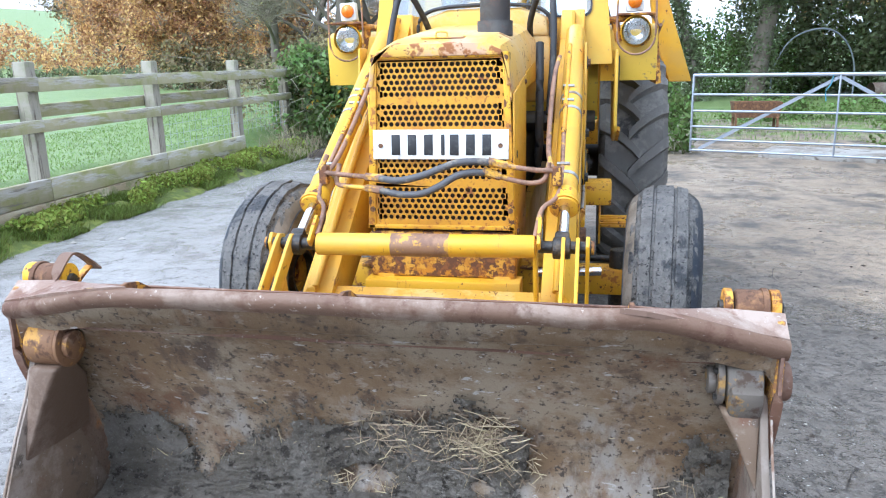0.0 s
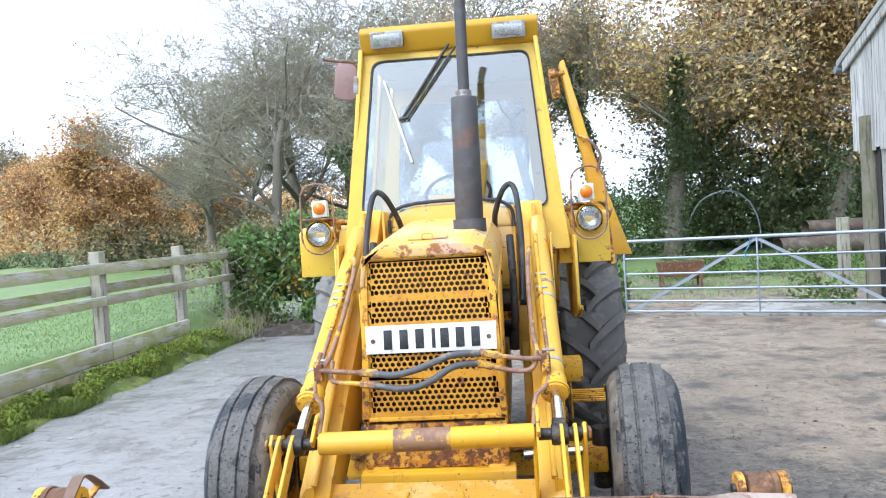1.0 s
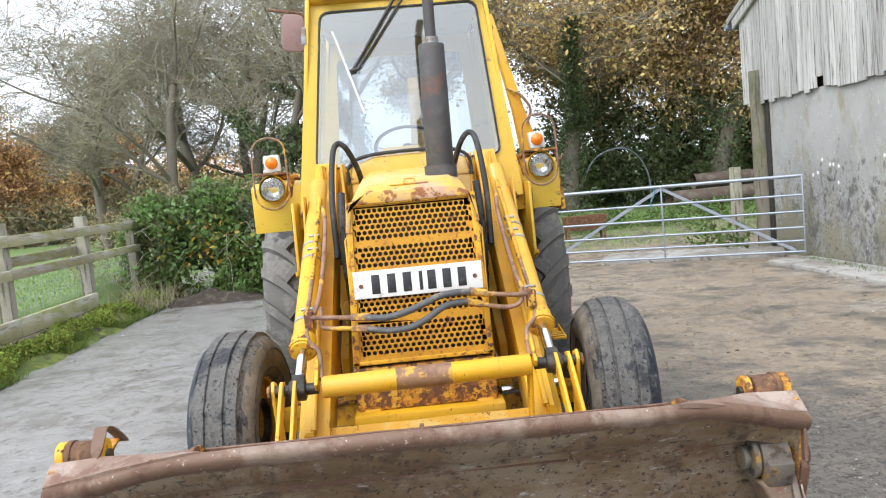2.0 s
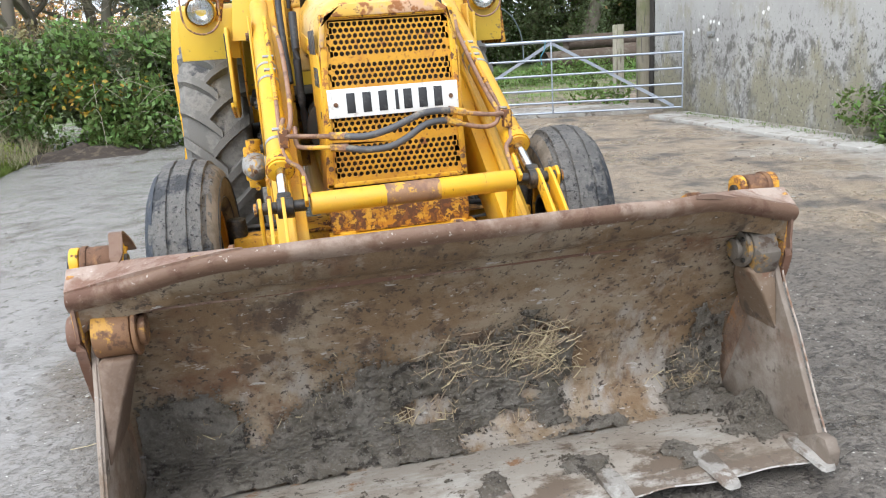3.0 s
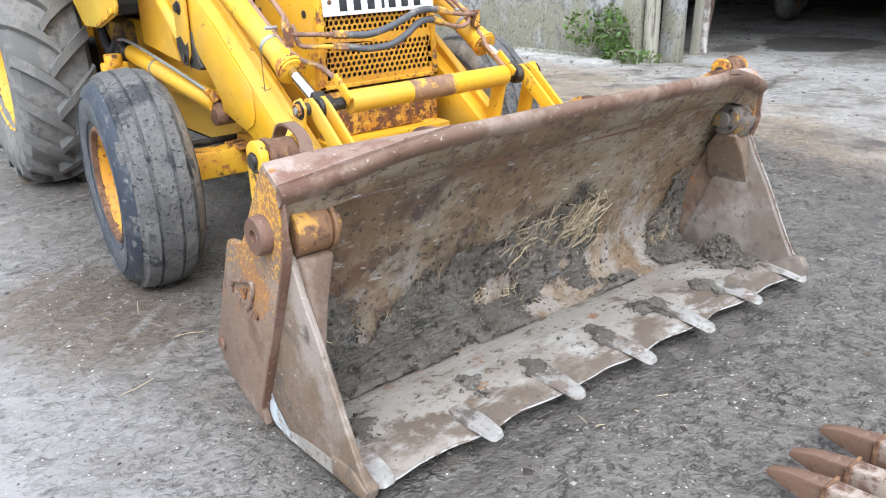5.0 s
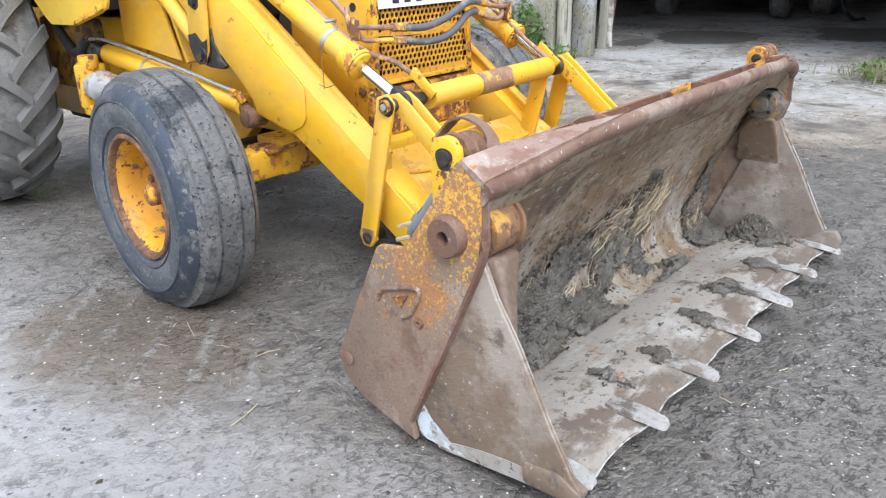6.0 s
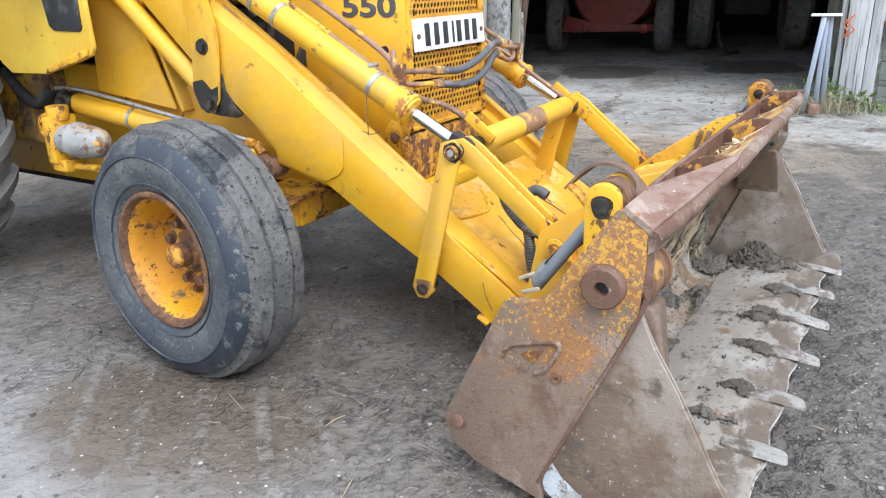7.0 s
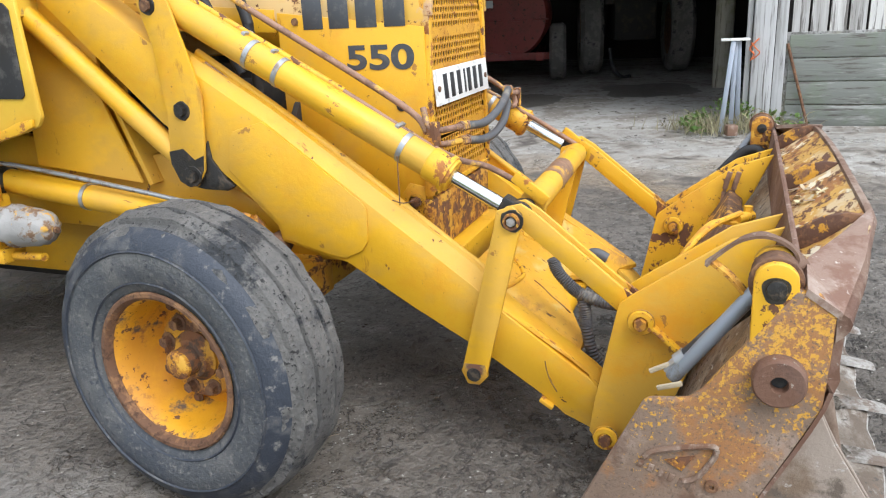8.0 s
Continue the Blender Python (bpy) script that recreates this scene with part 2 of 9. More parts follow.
M["tyre_side"] = material("blue_grey_tyre_sidewall", (0.074, 0.080, 0.087), 0.66, layers=[((0.145, 0.142, 0.136), 5, 0.42, 0.74, U, 0.8), ((0.045, 0.052, 0.064), 2.6, 0.50, 0.68, U, 0.5), ((0.045, 0.05, 0.06), 40, 0.58, 0.72, U, 0.8), ((0.20, 0.19, 0.178), 70, 0.55, 0.82, U, 0.9)], bump=[(26, 0.3, U), (80, 0.4, U)])
M["tyre_mud"] = material("dried_brown_mud_on_rubber", (0.155, 0.13, 0.10), 0.9, layers=[((0.21, 0.18, 0.145), 6, 0.45, 0.66, U, 0.9), ((0.07, 0.065, 0.06), 9, 0.56, 0.70, U, 0.8)], bump=[(40, 0.4, U)])
M["tyre_band"] = material("dark_blue_tyre_shoulder", (0.030, 0.037, 0.052), 0.5, layers=[((0.10, 0.10, 0.10), 8, 0.54, 0.70, U, 0.8), ((0.17, 0.165, 0.155), 30, 0.62, 0.75, U, 0.9)], bump=[(50, 0.3, U)])
M["rear_tyre"] = material("dried_mud_on_tractor_tyre", (0.165, 0.158, 0.146), 0.85, layers=[((0.29, 0.272, 0.245), 4, 0.45, 0.66, U, 0.9), ((0.05, 0.05, 0.052), 4, 0.56, 0.7, U, 0.7)], bump=[(22, 0.4, U), (90, 0.3, U)])
M["chrome"] = material("chromed_rod", (0.78, 0.79, 0.80), 0.12, metal=1.0, layers=[((0.5, 0.5, 0.5), 20, 0.65, 0.8, U, 0.3)])
M["steel"] = material("bare_grey_steel", (0.42, 0.43, 0.44), 0.4, metal=0.7, layers=[((0.25, 0.2, 0.16), 12, 0.55, 0.7, U, 0.7)])
M["alu"] = material("oxidised_casting", (0.36, 0.35, 0.335), 0.6, metal=0.2, layers=[((0.50, 0.42, 0.30), 7, 0.52, 0.66, U, 0.6), ((0.58, 0.33, 0.05), 7, 0.57, 0.61, (1, 1, 0.6), 0.6), ((0.2, 0.12, 0.07), 14, 0.57, 0.67, U, 0.8)], bump=[(30, 0.3, U)])
M["rubber"] = material("black_rubber", (0.022, 0.022, 0.024), 0.6, layers=[((0.09, 0.085, 0.08), 12, 0.55, 0.75, U, 0.8)])
M["hose"] = material("grey_rubber_hose", (0.085, 0.085, 0.09), 0.6, layers=[((0.2, 0.18, 0.15), 14, 0.56, 0.72, U, 0.8)])
M["pipe"] = material("rust_stained_steel_pipe", (0.30, 0.17, 0.11), 0.6, layers=[((0.62, 0.35, 0.04), 6, 0.56, 0.62, U, 0.5), ((0.16, 0.09, 0.06), 14, 0.5, 0.65, U, 0.8)], bump=[(80, 0.2, U)])
M["exhaust"] = material("sooty_exhaust_steel", (0.085, 0.078, 0.078), 0.6, metal=0.2, layers=[((0.17, 0.095, 0.07), 5, 0.55, 0.7, U, 0.8), ((0.10, 0.10, 0.10), 12, 0.5, 0.7, U, 0.7)], bump=[(50, 0.2, U)])
M["dark"] = material("dark_void_steel", (0.02, 0.019, 0.018), 0.8, layers=[((0.05, 0.04, 0.03), 8, 0.5, 0.7, U, 0.9)])
M["radiator"] = material("dark_radiator_core", (0.045, 0.032, 0.022), 0.8, layers=[((0.09, 0.05, 0.025), 12, 0.5, 0.7, U, 0.9)])
M["white"] = material("white_plastic", (0.78, 0.78, 0.76), 0.45, layers=[((0.45, 0.43, 0.40), 14, 0.62, 0.75, U, 0.6)])
M["black"] = material("black_paint", (0.022, 0.022, 0.024), 0.5, layers=[((0.05, 0.05, 0.05), 30, 0.55, 0.7, U, 0.6)])
M["yellow_dirty"] = material("grimy_yellow_paint", (0.50, 0.26, 0.015), 0.6, layers=[((0.22, 0.13, 0.05), 4, 0.44, 0.62, (1, 1, 0.6), 0.8), ((0.06, 0.045, 0.035), 7, 0.52, 0.64, U, 0.8), (RUST, 14, 0.60, 0.64, U, 0.85)], bump=[(50, 0.2, U)])
M["wear"] = material("worn_brown_band", (0.30, 0.165, 0.085), 0.55, layers=[((0.20, 0.11, 0.07), 10, 0.48, 0.62, U, 0.7), ((0.55, 0.30, 0.04), 16, 0.60, 0.66, U, 0.6)], bump=[(40, 0.15, U)])
M["rim"] = material("chipped_yellow_rim", (0.70, 0.34, 0.012), 0.5, layers=[((0.56, 0.25, 0.018), 5, 0.46, 0.64, U, 0.6), ((0.30, 0.13, 0.035), 14, 0.60, 0.74, U, 0.8), (RUST, 26, 0.66, 0.70, U, 0.85), (RUST, 34, 0.54, 0.60, U, 0.85, ("X", -0.93, -1.0)), ((0.12, 0.085, 0.06), 11, 0.66, 0.80, U, 0.9)], bump=[(50, 0.15, U)])
M["rim_rust"] = material("rust_eaten_yellow_disc", (0.66, 0.32, 0.015), 0.55, layers=[((0.42, 0.19, 0.02), 9, 0.48, 0.60, U, 0.7), (RUST, 16, 0.54, 0.60, U, 0.85), ((0.28, 0.14, 0.05), 40, 0.58, 0.68, U, 0.8)], bump=[(50, 0.3, U)])
M["hub"] = material("rust_eaten_hub", (0.20, 0.085, 0.032), 0.75, layers=[((0.50, 0.25, 0.02), 12, 0.50, 0.60, U, 0.6), ((0.08, 0.05, 0.035), 20, 0.54, 0.66, U, 0.85)], bump=[(40, 0.4, U)])
M["damp"] = material("damp_concrete", (0.13, 0.12, 0.105), 0.6, layers=[((0.20, 0.185, 0.165), 3, 0.5, 0.7, U, 0.8), ((0.08, 0.072, 0.062), 9, 0.52, 0.7, U, 0.55)], bump=[(20, 0.3, U), (100, 0.3, U)])
M["sack"] = material("dusty_paper", (0.55, 0.51, 0.46), 0.9, layers=[((0.22, 0.19, 0.16), 9, 0.42, 0.62, U, 0.95)], bump=[(30, 0.5, U)])
M["rust_wood"] = material("brown_stained_plank", (0.15, 0.095, 0.07), 0.85, layers=[((0.28, 0.20, 0.15), 5, 0.48, 0.66, (3, 3, 0.4), 0.9)], bump=[(40, 0.4, (3, 3, 0.3))])
M["clam_edge"] = material("scuffed_plate_edge", (0.40, 0.34, 0.29), 0.6, layers=[((0.20, 0.125, 0.085), 12, 0.46, 0.62, U, 0.8)], bump=[(60, 0.3, U)])
M["emblem"] = material("worn_raised_steel", (0.20, 0.125, 0.085), 0.6, layers=[((0.29, 0.22, 0.17), 14, 0.50, 0.66, U, 0.6), ((0.14, 0.07, 0.04), 26, 0.55, 0.68, U, 0.8)], bump=[(60, 0.3, U)])
M["grille"] = material("grille_yellow_with_rust_specks", (0.66, 0.33, 0.02), 0.5, layers=[((0.46, 0.20, 0.02), 5, 0.48, 0.70, U, 0.6), ((0.30, 0.12, 0.03), 60, 0.60, 0.70, U, 0.8), ((0.26, 0.10, 0.03), 14, 0.68, 0.72, U, 0.8)], bump=[(60, 0.12, U)])
M["decal"] = material("charcoal_decal", (0.06, 0.065, 0.075), 0.5, layers=[((0.10, 0.10, 0.10), 25, 0.55, 0.75, U, 0.6)])
M["amber"] = material("amber_plastic", (0.85, 0.22, 0.01), 0.25, layers=[((0.7, 0.18, 0.01), 30, 0.5, 0.7, U, 0.3)])
M["reflector"] = material("lamp_reflector", (0.50, 0.50, 0.49), 0.25, metal=0.85, layers=[((0.5, 0.5, 0.48), 25, 0.5, 0.7, U, 0.35)])
M["seat"] = material("seat_vinyl", (0.05, 0.05, 0.052), 0.5, layers=[((0.1, 0.1, 0.1), 10, 0.5, 0.7, U, 0.6)])
M["mirror_back"] = material("faded_pink_brown_plastic", (0.28, 0.17, 0.155), 0.55, layers=[((0.2, 0.12, 0.11), 8, 0.5, 0.7, U, 0.6)])


def glass_material(name, tint, alpha):
    m = bpy.data.materials.new(name)
    m.use_nodes = True
    n, k = m.node_tree.nodes, m.node_tree.links
    n.remove(n["Principled BSDF"])
    clear, gloss, mix = n.new("ShaderNodeBsdfTransparent"), n.new("ShaderNodeBsdfGlossy"), n.new("ShaderNodeMixShader")
    clear.inputs[0].default_value = (*tint, 1)
    gloss.inputs["Roughness"].default_value = 0.04
    gloss.inputs["Color"].default_value = (0.95, 0.98, 1, 1)
    fres = n.new("ShaderNodeFresnel")
    fres.inputs[0].default_value = 1.5
    add = n.new("ShaderNodeMath")
    add.operation = "ADD"
    add.inputs[1].default_value = alpha
    k.new(fres.outputs[0], add.inputs[0])
    k.new(add.outputs[0], mix.inputs[0])
    k.new(clear.outputs[0], mix.inputs[1])
    k.new(gloss.outputs[0], mix.inputs[2])
    k.new(mix.outputs[0], n["Material Output"].inputs["Surface"])
    return m


M["glass"] = glass_material("cab_glass", (0.66, 0.72, 0.74), 0.20)
M["lens"] = glass_material("lamp_glass", (0.9, 0.92, 0.92), 0.05)
M["timber"] = material("weathered_grey_green_timber", (0.37, 0.34, 0.215), 0.85, layers=[((0.26, 0.265, 0.10), 3, 0.44, 0.66, U, 0.9), ((0.42, 0.40, 0.36), 9, 0.52, 0.7, (1, 0.15, 1), 0.85), ((0.20, 0.18, 0.14), 24, 0.60, 0.74, (1, 0.08, 1), 0.9)], bump=[(30, 0.25, (1, 0.1, 1))], per_object=0.15)
M["sleeper"] = material("damp_tan_sleeper", (0.30, 0.23, 0.15), 0.85, layers=[((0.36, 0.32, 0.23), 3, 0.46, 0.66, (1, 0.4, 1), 0.9), ((0.17, 0.17, 0.08), 5, 0.54, 0.68, U, 0.9), ((0.13, 0.10, 0.07), 24, 0.58, 0.72, (1, 0.08, 1), 0.9)], bump=[(30, 0.3, (1, 0.1, 1))], per_object=0.15)
M["timber_up"] = material("weathered_upright_timber", (0.38, 0.355, 0.285), 0.85, layers=[((0.26, 0.265, 0.17), 3, 0.50, 0.68, U, 0.9), ((0.13, 0.11, 0.085), 24, 0.56, 0.7, (1, 1, 0.08), 0.9)], bump=[(30, 0.35, (1, 1, 0.08))], per_object=0.12)
M["mossy_post"] = material("dark_mossy_round_timber", (0.20, 0.18, 0.135), 0.9, layers=[((0.12, 0.125, 0.065), 3, 0.46, 0.64, (1, 1, 0.5), 0.9), ((0.07, 0.06, 0.05), 22, 0.54, 0.7, (1, 1, 0.07), 0.9)], bump=[(30, 0.4, (1, 1, 0.08))])
M["boards"] = material("silvered_barn_boards", (0.56, 0.55, 0.53), 0.8, layers=[((0.36, 0.35, 0.33), 6, 0.45, 0.65, (1, 2.5, 0.12), 0.85), ((0.14, 0.13, 0.12), 14, 0.58, 0.68, (1, 2, 0.1), 0.9)], bump=[(30, 0.35, (1, 2, 0.08))], per_object=0.2)
M["silver_post"] = material("silver_grey_timber", (0.52, 0.52, 0.52), 0.8, layers=[((0.34, 0.34, 0.33), 6, 0.45, 0.62, (2, 2, 0.12), 0.85), ((0.16, 0.15, 0.14), 16, 0.58, 0.68, (1.5, 1.5, 0.07), 0.9)], bump=[(30, 0.4, (1, 1, 0.06))])
M["low_plank"] = material("green_grey_wall_planks", (0.20, 0.21, 0.188), 0.85, layers=[((0.17, 0.19, 0.15), 3, 0.48, 0.66, U, 0.9), ((0.34, 0.34, 0.32), 9, 0.54, 0.7, (1, 0.15, 1), 0.85), ((0.10, 0.09, 0.08), 24, 0.58, 0.7, (1, 0.08, 1), 0.9)], bump=[(30, 0.35, (1, 0.1, 1))], per_object=0.12)
M["render"] = material("stained_concrete_render", (0.40, 0.395, 0.38), 0.9, layers=[((0.30, 0.295, 0.285), 0.8, 0.44, 0.66, (1, 1, 0.8), 0.9), ((0.135, 0.13, 0.12), 9, 0.50, 0.66, (1, 1, 0.75), 0.95, ("Z", 1.75, 0.95)), ((0.13, 0.125, 0.112), 3.2, 0.52, 0.70, (1, 1, 0.6), 0.95, ("Z", 1.55, 0.70)), ((0.255, 0.24, 0.175), 2.2, 0.30, 0.52, (1, 1, 0.5), 0.9, ("Z", 1.0, 0.45)), ((0.10, 0.10, 0.092), 34, 0.58, 0.70, (1, 1, 0.8), 0.95, ("Z", 2.1, 0.9)), ((0.47, 0.465, 0.44), 16, 0.69, 0.76, U, 0.9)], bump=[(20, 0.15, U), (90, 0.15, U)])
M["apron"] = material("worn_concrete_apron", (0.40, 0.385, 0.355), 0.85, layers=[((0.24, 0.215, 0.185), 1.3, 0.47, 0.62, U, 0.9), ((0.14, 0.12, 0.10), 7, 0.60, 0.70, U, 0.9), ((0.52, 0.51, 0.48), 16, 0.62, 0.75, U, 0.85)], bump=[(20, 0.3, U), (100, 0.3, U)])
M["galv"] = material("galvanised_steel", (0.34, 0.38, 0.44), 0.45, metal=0.55, layers=[((0.33, 0.35, 0.39), 7, 0.5, 0.7, U, 0.5)])
M["red"] = material("faded_red_paint", (0.34, 0.055, 0.045), 0.5, layers=[((0.22, 0.05, 0.04), 4, 0.5, 0.7, U, 0.6), ((0.08, 0.04, 0.03), 12, 0.62, 0.72, U, 0.8)])
M["bark"] = material("grey_brown_bark", (0.17, 0.145, 0.115), 0.9, layers=[((0.16, 0.155, 0.12), 3, 0.5, 0.7, U, 0.9)], bump=[(14, 0.5, (1, 1, 0.3))])
M["twig"] = material("lichen_grey_twigs", (0.30, 0.262, 0.20), 0.9, layers=[((0.34, 0.325, 0.24), 1, 0.45, 0.65, U, 0.9)])
M["leaf_green"] = material("dark_green_leaves", (0.20, 0.235, 0.115), 0.5, island=0.6)
M["leaf_bramble"] = material("bramble_leaves", (0.165, 0.245, 0.068), 0.5, island=0.6)
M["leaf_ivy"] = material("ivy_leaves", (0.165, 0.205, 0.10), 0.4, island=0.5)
M["leaf_rust"] = material("russet_oak_leaves", (0.60, 0.36, 0.165), 0.7, island=0.55)
M["leaf_gold"] = material("golden_brown_oak_leaves", (0.60, 0.42, 0.19), 0.7, island=0.55)
M["leaf_moss"] = material("moss_tufts", (0.30, 0.36, 0.065), 0.8, island=0.5)
M["leaf_olive"] = material("thin_olive_leaves", (0.28, 0.235, 0.125), 0.7, island=0.5)
M["leaf_yellow"] = material("yellowing_leaves", (0.42, 0.27, 0.035), 0.6, island=0.4)
M["grass"] = material("grass_blades", (0.13, 0.20, 0.03), 0.6, island=0.5)
M["field_blade"] = material("bright_field_grass", (0.21, 0.31, 0.085), 0.6, island=0.3)
M["bank_blade"] = material("yellow_green_bank_grass", (0.18, 0.235, 0.045), 0.6, island=0.5)
M["dry_grass"] = material("dry_grass_stems", (0.30, 0.27, 0.16), 0.8, island=0.3)
M["straw"] = material("straw", (0.39, 0.305, 0.195), 0.7, island=0.45)
M["dirt"] = material("dark_damp_dirt", (0.205, 0.178, 0.143), 0.9, spec=0.35, layers=[((0.25, 0.225, 0.19), 7, 0.46, 0.62, U, 0.95), ((0.075, 0.064, 0.052), 18, 0.57, 0.67, U, 0.95), ((0.32, 0.30, 0.265), 90, 0.64, 0.72, U, 0.9)], bump=[(70, 0.9, U), (190, 0.9, U)])
M["soil"] = material("dug_soil", (0.045, 0.034, 0.026), 0.95, layers=[((0.09, 0.07, 0.05), 9, 0.5, 0.7, U, 0.95)], bump=[(20, 0.8, U)])
M["pebble"] = material("pebbles", (0.25, 0.235, 0.21), 0.8, island=0.6)
M["mud_crumb"] = material("crumbled_mud", (0.085, 0.075, 0.065), 0.6, island=0.45)
M["grit"] = material("pale_grit", (0.42, 0.405, 0.37), 0.7, island=0.4)
M["rope"] = material("orange_baler_twine", (0.62, 0.16, 0.05), 0.8)
M["blue_rope"] = material("blue_rope", (0.08, 0.25, 0.32), 0.8)
M["log"] = material("brown_log_bark", (0.095, 0.068, 0.05), 0.9, bump=[(12, 0.6, U)], layers=[((0.13, 0.11, 0.085), 4, 0.5, 0.68, U, 0.9)])
M["tine"] = material("worn_brown_tine_steel", (0.20, 0.115, 0.075), 0.6, metal=0.1, layers=[((0.36, 0.29, 0.235), 8, 0.5, 0.65, U, 0.5), ((0.13, 0.07, 0.045), 15, 0.56, 0.7, U, 0.8)], bump=[(50, 0.25, U)])
# near-black: the barn's inner shade is put into this colour, board gaps too
M["interior"] = material("shade_dark_boards", (0.038, 0.034, 0.03), 0.9, layers=[((0.03, 0.027, 0.024), 3, 0.5, 0.7, (1, 1, 0.1), 0.95)])


def let_light_through(m, share):
    """Thin leaves and blades pass part of the light on."""
    n, k = m.node_tree.nodes, m.node_tree.links
    p = n["Principled BSDF"]
    thin, mix = n.new("ShaderNodeBsdfTranslucent"), n.new("ShaderNodeMixShader")
    k.new(p.inputs["Base Color"].links[0].from_socket, thin.inputs["Color"])
    mix.inputs[0].default_value = share
    k.new(p.outputs[0], mix.inputs[1])
    k.new(thin.outputs[0], mix.inputs[2])
    k.new(mix.outputs[0], n["Material Output"].inputs["Surface"])


for key in ("leaf_green", "leaf_bramble", "leaf_ivy", "leaf_rust", "leaf_gold", "leaf_moss", "leaf_olive", "leaf_yellow", "grass", "field_blade", "bank_blade"):
    let_light_through(M[key], 0.45)


# ---- mesh helpers ----
def finish(name, me, mat, parent=None, label="", smooth=40):
    for f in me.polygons:
        f.use_smooth = True
    me.set_sharp_from_angle(angle=radians(smooth))
    me.materials.append(mat)
    ob = new(name, me)
    if parent is not None:
        ob.parent = parent
    if label:
        ob["label"] = label
    return ob


def part(name, bm, mat, parent=None, label="", smooth=40):
    me = bpy.data.meshes.new(name)
    bmesh.ops.recalc_face_normals(bm, faces=bm.faces)
    bm.to_mesh(me)
    bm.free()
    return finish(name, me, mat, parent, label, smooth)


def raw(name, verts, faces, mat, parent=None, label="", smooth=40):
    me = bpy.data.meshes.new(name)
    me.from_pydata(verts, [], faces)
    me.update()
    return finish(name, me, mat, parent, label, smooth)


def thing(name, label, category, at=(0, 0, 0), group="", kind=""):
    ob = new(name)
    ob.empty_display_size = 0.1
    ob.location = at
    return tagged(ob, label, category, group, kind)


def bev(bm, width, seg=2, limit=30, edges=None):
    if width > 0:
        es = edges or [e for e in bm.edges if len(e.link_faces) == 2 and e.calc_face_angle(0) > radians(limit)]
        bmesh.ops.bevel(bm, geom=es, offset=width, segments=seg, profile=0.5, affect="EDGES", clamp_overlap=True)
    return bm


def join(*bms):
    out = bmesh.new()
    for b in bms:
        me = bpy.data.meshes.new("tmp")
        b.to_mesh(me)
        b.free()
        out.from_mesh(me)
        bpy.data.meshes.remove(me)
    return out


def box(c, size, rot=(0, 0, 0), bevel=0.004, seg=2):
    bm = bmesh.new()
    bmesh.ops.create_cube(bm, size=1)
    bmesh.ops.scale(bm, vec=size, verts=bm.verts)
    bev(bm, bevel, seg)
    bmesh.ops.transform(bm, matrix=pose(*c, *rot), verts=bm.verts)
    return bm


def prism(poly, x0, x1, axis="x", bevel=0.004, seg=2):
    """A polygon extruded along an axis; poly is (y, z) for x, (x, z) for y, (x, y) for z."""
    put = {"x": lambda u, v, w: (w, u, v), "y": lambda u, v, w: (u, w, v), "z": lambda u, v, w: (u, v, w)}[axis]
    bm = bmesh.new()
    a = [bm.verts.new(put(u, v, x0)) for u, v in poly]
    b = [bm.verts.new(put(u, v, x1)) for u, v in poly]
    n = len(poly)
    bm.faces.new(a)
    bm.faces.new(b[::-1])
    for i in range(n):
        bm.faces.new((a[i], b[i], b[(i + 1) % n], a[(i + 1) % n]))
    bmesh.ops.recalc_face_normals(bm, faces=bm.faces)
    return bev(bm, bevel, seg)


def rod(p0, p1, r, seg=16, r2=None, bevel=0.0):
    p0, p1 = Vector(p0), Vector(p1)
    bm = bmesh.new()
    bmesh.ops.create_cone(bm, cap_ends=True, segments=seg, radius1=r, radius2=r if r2 is None else r2, depth=(p1 - p0).length)
    if bevel:
        bev(bm, bevel, 2, 60)
    m = Matrix.Translation((p0 + p1) / 2) @ (p1 - p0).to_track_quat("Z", "Y").to_matrix().to_4x4()
    bmesh.ops.transform(bm, matrix=m, verts=bm.verts)
    return bm


def smooth_path(pts, n=6):
    """A Catmull-Rom line through the points."""
    p = [Vector(q) for q in pts]
    p = [2 * p[0] - p[1], *p, 2 * p[-1] - p[-2]]
    out = []
    for i in range(1, len(p) - 2):
        for j in range(n):
            t = j / n
            out.append(0.5 * (2 * p[i] + (p[i + 1] - p[i - 1]) * t + (2 * p[i - 1] - 5 * p[i] + 4 * p[i + 1] - p[i + 2]) * t * t + (3 * p[i] - p[i - 1] - 3 * p[i + 1] + p[i + 2]) * t ** 3))
    return [*out, p[-2]]


def sweep(pts, r, seg=10, n=6, section=None, ribs=0.0):
    """A tube along a smooth line; section: a list of (u, v) in place of a circle."""
    path = smooth_path(pts, n) if n > 1 else [Vector(q) for q in pts]
    ring = section or [(r * math.cos(2 * math.pi * i / seg), r * math.sin(2 * math.pi * i / seg)) for i in range(seg)]
    bm, rows = bmesh.new(), []
    up = Vector((0, 0, 1))
    for i, p in enumerate(path):
        d = (path[min(i + 1, len(path) - 1)] - path[max(i - 1, 0)]).normalized()
        side = d.cross(up)
        if side.length < 0.15:
            side = d.cross(Vector((1, 0, 0)))
        side.normalize()
        top = side.cross(d)
        k = 1 + ribs * (i % 2)
        rows.append([bm.verts.new(p + side * u * k + top * v * k) for u, v in ring])
    s = len(ring)
    for a, b in zip(rows, rows[1:]):
        for j in range(s):
            bm.faces.new((a[j], a[(j + 1) % s], b[(j + 1) % s], b[j]))
    bm.faces.new(rows[0][::-1])
    bm.faces.new(rows[-1])
    return bm


